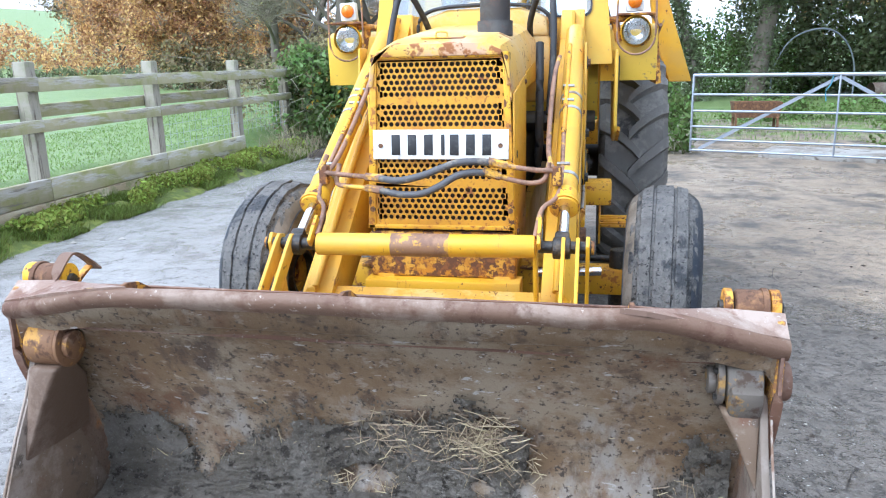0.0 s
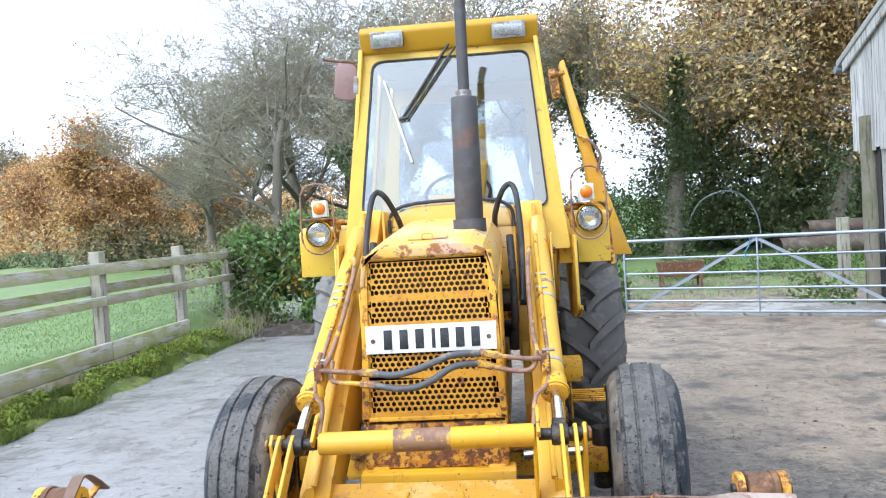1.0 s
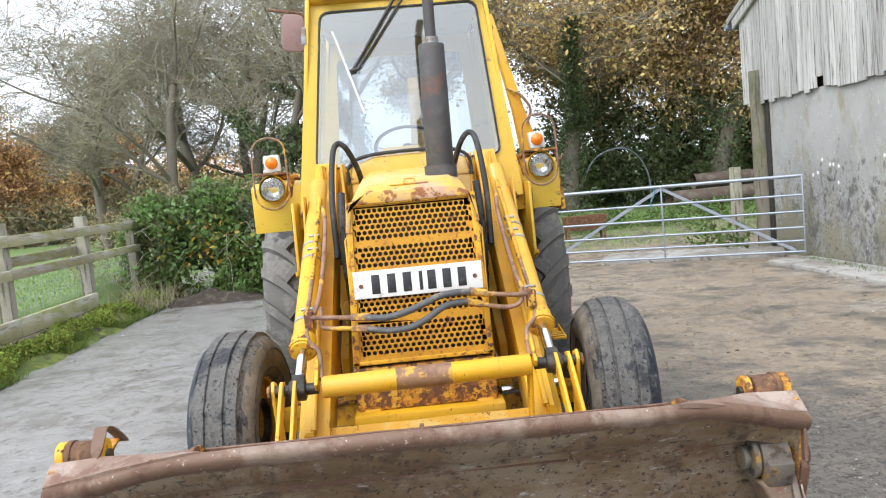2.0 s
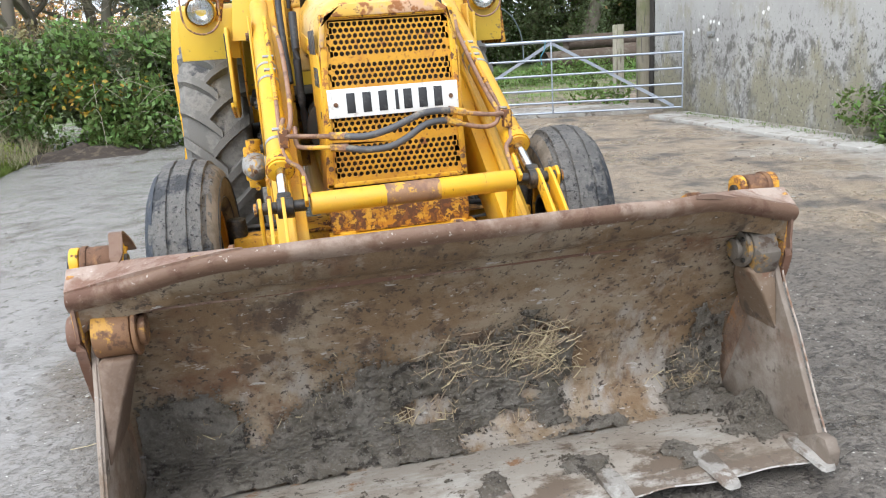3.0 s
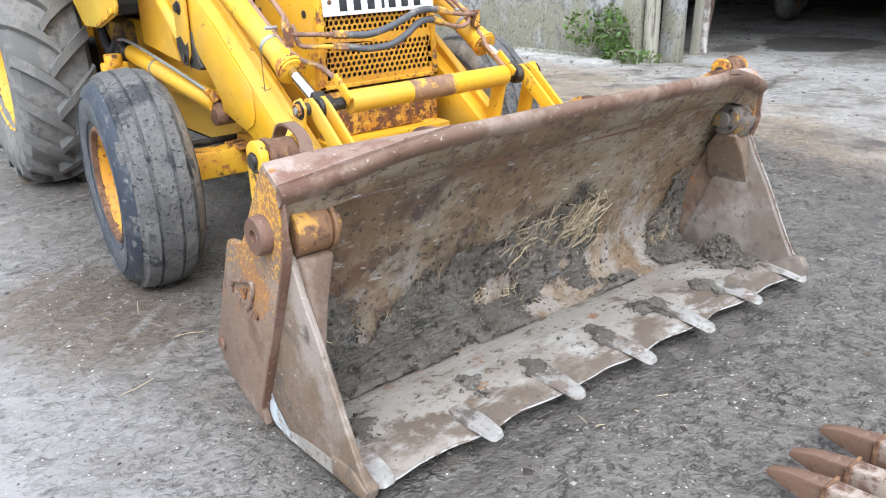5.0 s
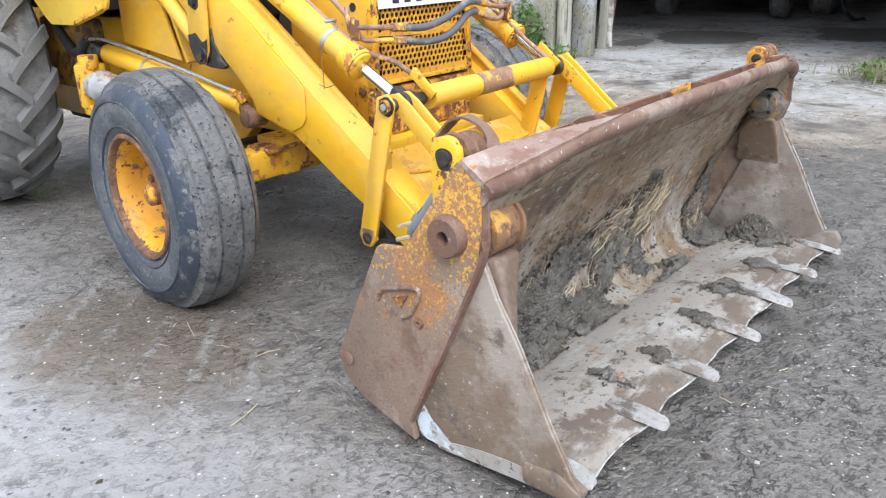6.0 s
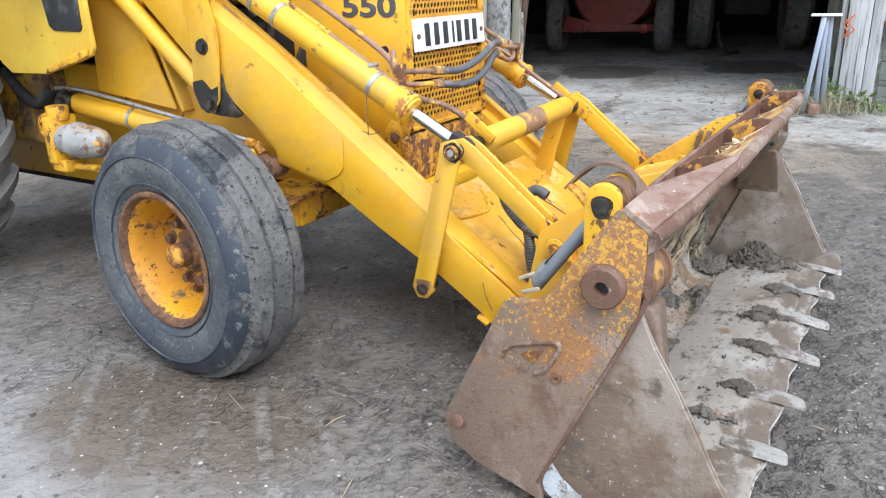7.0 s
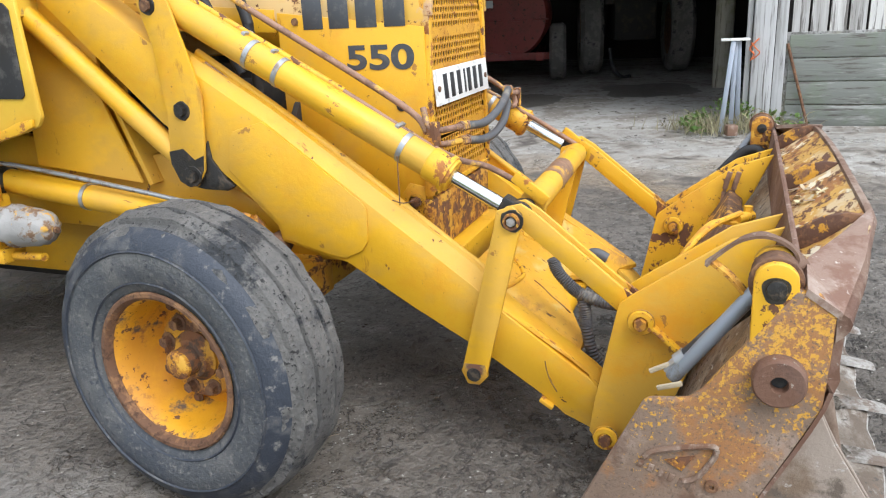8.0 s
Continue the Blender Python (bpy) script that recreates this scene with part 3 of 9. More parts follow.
def lathe(profile, c, seg=48, axis="x", closed=True, wobble=0.0):
    """profile: (along the axis, radius) round an axis through c."""
    bm, rows = bmesh.new(), []
    for i in range(seg):
        a = 2 * math.pi * i / seg
        row = []
        for w, r in profile:
            k = r
            if wobble:
                k += wobble * noise.noise((7 * math.cos(a), 7 * math.sin(a), w * 30))
            u, v = k * math.cos(a), k * math.sin(a)
            row.append(bm.verts.new((c[0] + w, c[1] + u, c[2] + v) if axis == "x" else (c[0] + u, c[1] + v, c[2] + w) if axis == "z" else (c[0] + u, c[1] + w, c[2] + v)))
        rows.append(row)
    m = len(profile)
    for i in range(seg):
        a, b = rows[i], rows[(i + 1) % seg]
        for j in range(m if closed else m - 1):
            bm.faces.new((a[j], a[(j + 1) % m], b[(j + 1) % m], b[j]))
    return bm


def hexbolt(c, axis, r=0.016, h=0.014, washer=True):
    """A bolt head whose axis points along +axis, standing on c."""
    c, ax = Vector(c), Vector(axis).normalized()
    bits = [rod(c, c + ax * h, r, 6)]
    if washer:
        bits.append(rod(c - ax * 0.002, c + ax * 0.004, r * 1.5, 14))
    return join(*bits)


# ---- ground: one sheet, yard, field and far slope ----
def ground_z(x, y):
    z = 0.0
    if x < -4.7:
        z += 0.34 * min(1, (-4.7 - x) / 0.4) + 0.05 * min(20, -5 - x if x < -5 else 0) * 0.3
    if y > 9.2:
        z += 0.10 * min(1, (y - 9.2) / 4) + max(0, y - 30) * 0.02
    if x < -30:
        z += min(40, (-30 - x) * 0.09)
    # trodden-down hollow under the bucket
    z -= 0.032 * max(0.0, min(1.0, (1.12 - abs(x)) / 0.15)) * max(0.0, min(1.0, (y + 1.50) / 0.12, (-0.45 - y) / 0.2))
    near = max(0.0, 1 - max(abs(x) - 6, abs(y - 1) - 9, 0) / 6)
    rut = 0.010 * noise.fractal((x * 0.9, y * 0.9, 0.3), 1.0, 2.0, 4) + 0.006 * noise.noise((x * 5, y * 5, 1.7)) + 0.003 * noise.noise((x * 17, y * 17, 2.2))
    if near > 0:
        # tyre prints: two tracks of slanting lugs pressed into the mud
        for ax, ay, dx, dy in ((-2.6, -2.6, 0.31, 0.95), (3.0, -3.0, -0.1, 0.995)):
            u, v = (x - ax) * dx + (y - ay) * dy, (x - ax) * dy - (y - ay) * dx
            if abs(v) < 0.2:
                w = math.sin(2 * math.pi * (u + abs(v) * 0.8) / 0.19)
                rut -= 0.007 * max(0.0, min(1.0, w * 2.5 + 0.3)) * (0.4 + 0.9 * noise.noise((x * 0.8, y * 0.8, 6))) if noise.noise((x * 0.8, y * 0.8, 6)) > -0.3 else 0
        # slanting bars left by a worn tractor tyre beside the machine
        if abs(x + 1.25) < 0.24 and -0.3 < y < 1.3:
            w = math.sin(2 * math.pi * (y - x - 1.14) / 0.262 + math.pi / 2)
            rut += 0.007 * max(0.0, w * 3.0 - 1.9) * (0.55 + 0.9 * noise.noise((x * 5, y * 5, 9)))
        churn = max(0.0, 1 - math.hypot((x - 0.9) * 0.42, (y + 0.6) * 0.36))
        rut += churn * (0.020 * noise.noise((x * 8, y * 8, 4.1)) + 0.009 * noise.noise((x * 21, y * 21, 5.3)))
    return z + near * rut - 0.008


def axis_steps(lo, hi, fine, far):
    inner = list(np.arange(lo, hi + fine / 2, fine))
    out, step, p = [], fine, hi
    while p < far:
        step *= 1.22
        p += step
        out.append(p)
    left, step, p = [], fine, lo
    while p > -far:
        step *= 1.22
        p -= step
        left.append(p)
    return left[::-1] + inner + out


gx, gy = axis_steps(-4.9, 6.2, 0.034, 900), axis_steps(-3.6, 6.4, 0.034, 900)
verts = [(x, y, ground_z(x, y)) for x in gx for y in gy]
ny = len(gy)
faces = [(i * ny + j, (i + 1) * ny + j, (i + 1) * ny + j + 1, i * ny + j + 1) for i in range(len(gx) - 1) for j in range(ny - 1)]


def ground_material():
    m = bpy.data.materials.new("muddy_yard_and_grass")
    m.use_nodes = True
    n, k = m.node_tree.nodes, m.node_tree.links
    p = n["Principled BSDF"]
    geo = n.new("ShaderNodeNewGeometry")
    sep = n.new("ShaderNodeSeparateXYZ")
    k.new(geo.outputs["Position"], sep.inputs[0])

    def cloud_at(scale, detail=8.0, rough=0.62, stretch=(1, 1, 1), turn=0.0, distort=0.0):
        mp = n.new("ShaderNodeMapping")
        mp.inputs["Scale"].default_value = stretch
        mp.inputs["Rotation"].default_value = (0, 0, turn)
        k.new(geo.outputs["Position"], mp.inputs["Vector"])
        t = n.new("ShaderNodeTexNoise")
        t.inputs["Scale"].default_value, t.inputs["Detail"].default_value = scale, detail
        t.inputs["Roughness"].default_value, t.inputs["Distortion"].default_value = rough, distort
        k.new(mp.outputs[0], t.inputs["Vector"])
        return t.outputs["Fac"]

    def calc(op, a, b=None, c=None):
        q = n.new("ShaderNodeMath")
        q.operation = op
        for i, v in enumerate((a, b, c)):
            if v is None:
                continue
            if isinstance(v, (int, float)):
                q.inputs[i].default_value = v
            else:
                k.new(v, q.inputs[i])
        return q.outputs[0]

    def ramp(v, lo, hi, a=0.0, b=1.0):
        r = n.new("ShaderNodeMapRange")
        for key, val in (("From Min", lo), ("From Max", hi), ("To Min", a), ("To Max", b)):
            r.inputs[key].default_value = val
        k.new(v, r.inputs["Value"])
        return r.outputs[0]

    def blend(f, a, b):
        q = n.new("ShaderNodeMix")
        q.data_type = "RGBA"
        k.new(f, q.inputs["Factor"]) if not isinstance(f, float) else setattr(q.inputs["Factor"], "default_value", f)
        for key, v in (("A", a), ("B", b)):
            if isinstance(v, tuple):
                q.inputs[key].default_value = (*v, 1)
            else:
                k.new(v, q.inputs[key])
        return q.outputs["Result"]

    X, Y = sep.outputs["X"], sep.outputs["Y"]
    big, mid, fine = cloud_at(0.55), cloud_at(2.2), cloud_at(9.0)
    wob = calc("MULTIPLY_ADD", cloud_at(0.9, 7), 3.4, -1.7)
    col = blend(ramp(mid, 0.43, 0.58), (0.115, 0.101, 0.088), (0.195, 0.177, 0.158))
    pale = calc("MULTIPLY", ramp(calc("ADD", X, wob), -0.5, -2.0), ramp(big, 0.38, 0.55))
    col = blend(calc("MULTIPLY", pale, 0.85), col, (0.225, 0.213, 0.203))
    tan = calc("MULTIPLY", ramp(calc("ADD", calc("MULTIPLY_ADD", Y, 0.55, X), wob), 1.8, 3.6), ramp(mid, 0.36, 0.52))
    col = blend(tan, col, (0.325, 0.258, 0.188))
    # the wet mud's sky sheen is partly painted in as a paler colour
    pale_sheen = calc("MULTIPLY", ramp(calc("ADD", X, calc("MULTIPLY", wob, 0.35)), -0.95, -1.5), ramp(calc("ADD", Y, calc("MULTIPLY", wob, 0.3)), -1.35, -0.95))
    col = blend(calc("MULTIPLY", calc("MULTIPLY", pale_sheen, 0.85), ramp(mid, 0.30, 0.50)), col, (0.298, 0.288, 0.277))
    # churned dark mud about the bucket; the colour also deepens shade under the machine
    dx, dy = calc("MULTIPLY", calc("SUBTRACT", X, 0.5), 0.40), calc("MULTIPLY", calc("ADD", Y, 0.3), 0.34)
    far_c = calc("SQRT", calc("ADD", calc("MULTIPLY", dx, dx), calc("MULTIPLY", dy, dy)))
    churn = calc("MULTIPLY", ramp(calc("ADD", far_c, calc("MULTIPLY", wob, 0.5)), 1.15, 0.65), ramp(pale_sheen, 0.0, 1.0, 1.0, 0.45))
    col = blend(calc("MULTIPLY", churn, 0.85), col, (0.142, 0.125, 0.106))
    dark_spots = ramp(fine, 0.565, 0.63)
    col = blend(calc("MULTIPLY", dark_spots, 0.45), col, (0.066, 0.057, 0.049))
    smooth_zone = ramp(pale_sheen, 0.0, 1.0, 1.0, 0.35)
    streak = calc("MULTIPLY", ramp(cloud_at(4.5, 9, 0.72, (1.1, 0.8, 1), 0.5, 0.5), 0.60, 0.66), calc("MULTIPLY", ramp(X, 3.4, 1.8), smooth_zone))
    col = blend(calc("MULTIPLY", streak, 0.55), col, (0.062, 0.054, 0.046))

    def crevice(scale, width, lo, hi, stretch=(1, 1, 1), turn=0.0):
        # short winding cracks: where a cloud crosses its middle value, broken up by a second cloud
        line = ramp(calc("ABSOLUTE", calc("SUBTRACT", cloud_at(scale, 5, 0.58, stretch, turn, 0.2), 0.5)), width, width * 0.25)
        return calc("MULTIPLY", line, ramp(cloud_at(scale * 0.9, 4, 0.55, (1, 1, 1), 1.1), lo, hi))

    crev = calc("MAXIMUM", crevice(8, 0.026, 0.52, 0.58, (0.9, 1.3, 1), 0.5), calc("MULTIPLY", crevice(18, 0.045, 0.52, 0.58, (0.9, 1.3, 1), -0.2), 0.9))
    crev = calc("MAXIMUM", crev, calc("MULTIPLY", crevice(40, 0.07, 0.53, 0.60, (0.9, 1.3, 1), 0.3), 0.6))
    crev = calc("MULTIPLY", crev, calc("MULTIPLY", ramp(churn, 0.0, 0.6, 0.45, 1.0), smooth_zone))
    # near-black lines paint the shade between mud lumps into the colour
    col = blend(calc("MULTIPLY", crev, 0.82), col, (0.028, 0.024, 0.021))
    crumbs = ramp(cloud_at(85, 4, 0.6), 0.60, 0.66)
    col = blend(calc("MULTIPLY", crumbs, 0.45), col, (0.27, 0.255, 0.235))
    vor = n.new("ShaderNodeTexVoronoi")
    vor.feature, vor.inputs["Scale"].default_value = "DISTANCE_TO_EDGE", 5.0
    bent = n.new("ShaderNodeMix")
    bent.data_type = "VECTOR"
    bent.inputs["Factor"].default_value = 0.16
    nz = n.new("ShaderNodeTexNoise")
    nz.inputs["Scale"].default_value = 6
    k.new(geo.outputs["Position"], bent.inputs["A"])
    k.new(nz.outputs["Color"], bent.inputs["B"])
    k.new(bent.outputs["Result"], vor.inputs["Vector"])
    crack = calc("MULTIPLY", ramp(vor.outputs["Distance"], 0.016, 0.004), calc("MULTIPLY", ramp(cloud_at(1.9), 0.56, 0.62), smooth_zone))
    col = blend(calc("MULTIPLY", crack, 0.8), col, (0.04, 0.034, 0.03))
    # slanting tyre bars in wet brown mud beside the machine
    skew = calc("ADD", X, 1.25)
    side = calc("ABSOLUTE", skew)
    band = calc("MULTIPLY", ramp(calc("ADD", side, calc("MULTIPLY", wob, 0.06)), 0.34, 0.22), ramp(Y, 1.6, 0.9))
    band = calc("MULTIPLY", band, ramp(Y, -0.9, -0.3))
    ridge = ramp(calc("SINE", calc("ADD", calc("MULTIPLY", calc("SUBTRACT", Y, X), 24.0), calc("MULTIPLY_ADD", wob, 0.35, -0.66))), 0.62, 1.0)
    ridge = calc("MULTIPLY", calc("MULTIPLY", ridge, band), ramp(calc("ADD", mid, calc("MULTIPLY", cloud_at(24), 1.1)), 0.98, 1.16))
    px_, py_ = calc("MULTIPLY", calc("ADD", X, 1.22), 2.6), calc("MULTIPLY", calc("SUBTRACT", Y, 0.34), 1.6)
    pool = ramp(calc("ADD", calc("SQRT", calc("ADD", calc("MULTIPLY", px_, px_), calc("MULTIPLY", py_, py_))), calc("MULTIPLY", wob, 0.45)), 1.05, 0.70)
    col = blend(calc("MULTIPLY", pool, 0.7), col, (0.105, 0.078, 0.052))
    col = blend(calc("MULTIPLY", ridge, 0.6), col, (0.24, 0.225, 0.205))
    # worn concrete showing through before the barn
    diag = calc("ADD", calc("MULTIPLY_ADD", Y, -0.16, X), wob)
    slab = calc("MULTIPLY", ramp(diag, 3.6, 4.4), ramp(calc("ADD", Y, wob), 8.2, 7.2))
    slab = calc("MULTIPLY", slab, ramp(mid, 0.36, 0.50))
    concrete = blend(ramp(fine, 0.42, 0.58), (0.43, 0.415, 0.385), (0.32, 0.295, 0.265))
    col = blend(slab, col, concrete)
    # grass
    west = ramp(calc("ADD", X, calc("MULTIPLY", wob, 0.3)), -4.35, -4.7)
    north = calc("MULTIPLY", ramp(calc("ADD", Y, wob), 10.2, 11.4), ramp(mid, 0.47, 0.56))
    far_n = ramp(Y, 13.0, 16.0)
    grass = calc("MAXIMUM", calc("MAXIMUM", west, north), far_n)
    gcol = blend(ramp(cloud_at(3.0, 10), 0.40, 0.62), (0.125, 0.195, 0.056), (0.175, 0.245, 0.078))
    col = blend(grass, col, gcol)
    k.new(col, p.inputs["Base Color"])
    wet = calc("MULTIPLY", ramp(calc("ADD", cloud_at(1.1, 9), ramp(X, 0.5, -2.5, 0.0, 0.10)), 0.48, 0.58), ramp(grass, 1.0, 0.0))
    wet = calc("MAXIMUM", wet, calc("SUBTRACT", pool, calc("MULTIPLY", ridge, 0.8)))
    sheen = calc("MULTIPLY", ramp(calc("ADD", X, calc("MULTIPLY", wob, 0.35)), -0.85, -1.45), ramp(calc("ADD", Y, calc("MULTIPLY", wob, 0.3)), -1.35, -0.95))
    sheen = calc("MULTIPLY", sheen, ramp(grass, 1.0, 0.0))
    wet = calc("MAXIMUM", wet, sheen)
    rough = ramp(wet, 0.0, 1.0, 0.60, 0.19)
    k.new(rough, p.inputs["Roughness"])
    h = calc("ADD", calc("MULTIPLY", cloud_at(5, 9, 0.6), 1.0), calc("MULTIPLY", cloud_at(24, 5, 0.6), 0.70))
    h = calc("ADD", h, calc("MULTIPLY", cloud_at(90, 3, 0.6), 0.16))
    h = calc("MULTIPLY", h, ramp(sheen, 0.0, 1.0, 1.0, 0.24))
    h = calc("ADD", h, calc("MULTIPLY", ridge, 0.10))
    h = calc("SUBTRACT", h, calc("MULTIPLY", crack, 0.12))
    h = calc("SUBTRACT", h, calc("MULTIPLY", streak, 0.06))
    h = calc("SUBTRACT", h, calc("MULTIPLY", crev, 0.30))
    b = n.new("ShaderNodeBump")
    b.inputs["Strength"].default_value, b.inputs["Distance"].default_value = 0.70, 0.05
    k.new(h, b.inputs["Height"])
    k.new(b.outputs[0], p.inputs["Normal"])
    return m


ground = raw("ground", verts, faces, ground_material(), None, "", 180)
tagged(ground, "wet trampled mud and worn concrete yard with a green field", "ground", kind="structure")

# concrete apron before the barn
edge_pts = [(5.75, 6.4), (5.75, -6.0)]
poly = [*edge_pts, (16.0, -6.0), (16.0, 6.4)]
bm = bmesh.new()
top = [bm.verts.new((x, y, 0.018)) for x, y in poly]
low = [bm.verts.new((x, y, -0.10)) for x, y in poly]
bm.faces.new(top)
for i in range(len(poly)):
    bm.faces.new((top[i], low[i], low[(i + 1) % len(poly)], top[(i + 1) % len(poly)]))
tagged(part("pavement", bm, M["apron"], None), "pale worn concrete apron at the barn", "pavement", kind="structure")

tagged(part("pavement_strip", box((5.12, 4.95, 0.0), (0.62, 4.0, 0.07), (0, 0, 2), 0.015), M["apron"]), "pale concrete strip along the foot of the barn wall", "pavement", kind="structure")

# ---- barn: rendered wall, boarding, dark open bay ----
WX = 5.40
tagged(part("wall_barn", box((WX + 0.10, 5.46, 1.05), (0.20, 5.18, 2.40), bevel=0.012), M["render"]), "stained grey concrete-rendered barn wall", "wall", kind="structure")
rng = random.Random(4)
def rake(y):
    """Underside of the gable roof over the yard-side wall."""
    return 3.50 + 0.37 * min(8.90 - y, y + 5.94)


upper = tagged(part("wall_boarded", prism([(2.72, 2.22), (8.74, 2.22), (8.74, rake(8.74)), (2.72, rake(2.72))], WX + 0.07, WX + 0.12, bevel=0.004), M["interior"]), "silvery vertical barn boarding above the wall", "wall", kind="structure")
y = 2.70
while y < 8.66:
    w = rng.uniform(0.14, 0.19)
    low = 2.22 + rng.uniform(-0.03, 0.03) + (0.16 if rng.random() < 0.07 else 0)
    top = rake(y + w / 2) - 0.02
    part("board", box((WX - 0.035 + rng.uniform(-0.006, 0.006), y + w / 2, (low + top) / 2), (0.024, w - 0.012, top - low), (0, rng.uniform(-0.4, 0.4), 0), 0.003, 1), M["boards"], upper)
    y += w
tagged(part("wall_gable_top", prism([(2.70, 3.50), (2.70, rake(2.70)), (1.48, rake(1.48)), (-5.90, rake(-5.90)), (-5.90, 3.56)], WX + 0.45, WX + 0.50, bevel=0.004), M["boards"]), "weathered boarding over the barn opening", "wall", kind="structure")
barge = [(8.90, 3.43), (8.90, 3.60), (1.48, 6.40), (-6.05, 3.62), (-6.05, 3.45), (1.48, 6.22)]
tagged(part("trim_barge", prism(barge, WX - 0.10, WX - 0.065, bevel=0.004), M["boards"]), "pale weathered barge board along the gable", "trim", kind="structure")
tagged(part("gutter", sweep([(WX - 0.14, 9.06, 3.50), (16.0, 9.06, 3.46)], 0.055, 12, 2), M["galv"]), "grey half-round gutter under the eaves", "gutter")
tagged(part("roof_barn", prism([(9.06, 3.52), (9.06, 3.62), (1.48, 6.45), (-6.10, 3.62), (-6.10, 3.52), (1.48, 6.36)], WX - 0.12, 16.4, bevel=0.01), M["render"]), "grey corrugated sheet barn roof", "roof", kind="structure")


def round_post(name, x, y, z1, r, label, mat="timber_up", lean=0.0, group=""):
    p = thing(name, label, "post", (x, y, -0.05), group)
    prof = [(r * (1 + 0.06 * noise.noise((k, x, y))), z1 * k / 7) for k in range(8)]
    bm = lathe([(z, q) for q, z in prof] + [(z1, 0.0)], (0, 0, 0), 14, "z", False)
    ob = part("shaft", bm, M[mat], p, "", 50)
    p.rotation_euler = (0, lean, 0)
    return p


round_post("barn_post", WX - 0.02, 8.30, 2.75, 0.125, "round weathered timber corner post of the barn", "mossy_post")
round_post("barn_post", WX + 0.10, 2.77, 3.5, 0.085, "round mossy timber post beside the barn opening")
pan = thing("leaning_sheet", "grey weathered panel standing beside the barn post", "panel", (WX + 0.32, 2.635, 0))
part("sheet", box((0, 0, 1.6), (0.10, 0.26, 3.4), (0, 0.6, 0), 0.012), M["render"], pan)
for k, (dx, dy, h, ln) in enumerate(((0.78, -0.10, 2.6, -1.2), (1.10, 0.02, 1.9, -5.0))):
    b = thing("leaning_plank", "old grey-brown plank leaning in the barn opening", "plank", (WX + dx, 2.76 + dy, 0), "leaning planks")
    part("plank", box((0, 0, h / 2 + 0.01), (0.03, 0.11, h), (0, 0, 0), 0.004), M["timber_up" if k == 0 else "rust_wood"], b)
    b.rotation_euler = (radians(-ln), radians(1.5), 0)
sack = thing("paper_sack", "small crumpled pale paper sack standing behind the planks", "sack", (WX + 0.98, 2.72, 0.018))
bm = box((0, 0, 0.44), (0.10, 0.16, 0.86), (0, 0, 10), 0.04, 4)
bmesh.ops.subdivide_edges(bm, edges=bm.edges[:], cuts=4, use_grid_fill=True)
for v in bm.verts:
    v.co += Vector((0.035, 0.035, 0.02)) * noise.noise(v.co * 16) + Vector((0.03, 0.03, 0.03)) * noise.noise(v.co * 6)
part("body", bm, M["sack"], sack, "")

# the barn's far side of the opening: square post, boarding, low wall
BX = 5.9
bp = thing("square_barn_post", "broad silver-grey square timber post of the barn", "post", (BX + 0.08, -1.10, 0))
part("post", box((0, 0.04, 1.75), (0.20, 0.20, 3.6), (0, 0, 2), 0.012), M["silver_post"], bp)
part("batten", box((-0.04, -0.12, 1.75), (0.08, 0.10, 3.6), (0, 0, -3), 0.006), M["silver_post"], bp)
part("batten", box((-0.02, 0.175, 1.5), (0.05, 0.05, 3.0), (0, 0, 3), 0.006), M["silver_post"], bp)
tw = thing("baler_twine", "orange baler twine knotted round the barn post", "twine", (BX, -1.0, 0.78))
part("twine", join(sweep([(-0.05, -0.02, 0.10), (-0.06, 0.03, 0.05), (-0.05, 0.06, 0.0), (-0.07, 0.02, -0.05), (-0.06, 0.05, -0.11)], 0.008, 6, 5), sweep([(-0.05, 0.05, 0.06), (-0.065, 0.0, 0.0), (-0.06, -0.03, -0.04), (-0.05, 0.03, -0.10)], 0.007, 6, 5)), M["rope"], tw)
lowwall = tagged(part("wall_low", box((BX + 0.12, -3.6, 0.45), (0.16, 4.7, 0.95), bevel=0.01), M["render"]), "grey planked low wall under the boards", "wall", kind="structure")
for k in range(4):
    part("wall_plank", box((BX + 0.03, -3.6, 0.115 + 0.225 * k), (0.03, 4.6, 0.215), (0, 0, 0), 0.006), M["low_plank"], lowwall)
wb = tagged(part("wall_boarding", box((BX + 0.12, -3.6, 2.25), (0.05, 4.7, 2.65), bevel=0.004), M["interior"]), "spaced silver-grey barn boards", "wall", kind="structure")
for k in range(27):
    part("board", box((BX + 0.06, -1.38 - 0.165 * k, 2.23 + rng.uniform(-0.01, 0.01)), (0.024, 0.145, 2.64), (0, 0, rng.uniform(-0.3, 0.3)), 0.003, 1), M["boards"], wb)
br = thing("iron_bar", "rusty iron bar leaning on the low wall", "bar", (BX, -1.38, 0))
part("bar", rod((-0.04, -0.14, 0.02), (0.0, 0.10, 0.82), 0.014, 10), M["rust"], br)
tl = thing("steel_trestle", "galvanised steel trestle leaning by the barn post", "trestle", (5.45, -0.75, 0.018))
for k, (a, b) in enumerate((((0.0, 0.03, 0.0), (0.12, -0.04, 0.86)), ((0.10, -0.06, 0.0), (0.16, -0.06, 0.86)), ((0.18, -0.12, 0.0), (0.19, -0.09, 0.86)))):
    part("leg", box(((a[0] + b[0]) / 2, (a[1] + b[1]) / 2, 0.43), (0.03, 0.045, 0.87), (math.degrees(math.atan2(-(b[1] - a[1]), 0.86)), math.degrees(math.atan2(b[0] - a[0], 0.86)), 0), 0.004), M["galv"], tl)
part("top_rail", box((0.14, -0.055, 0.872), (0.10, 0.26, 0.022), (0, 0, 4), 0.004), M["white"], tl, "white top rail")
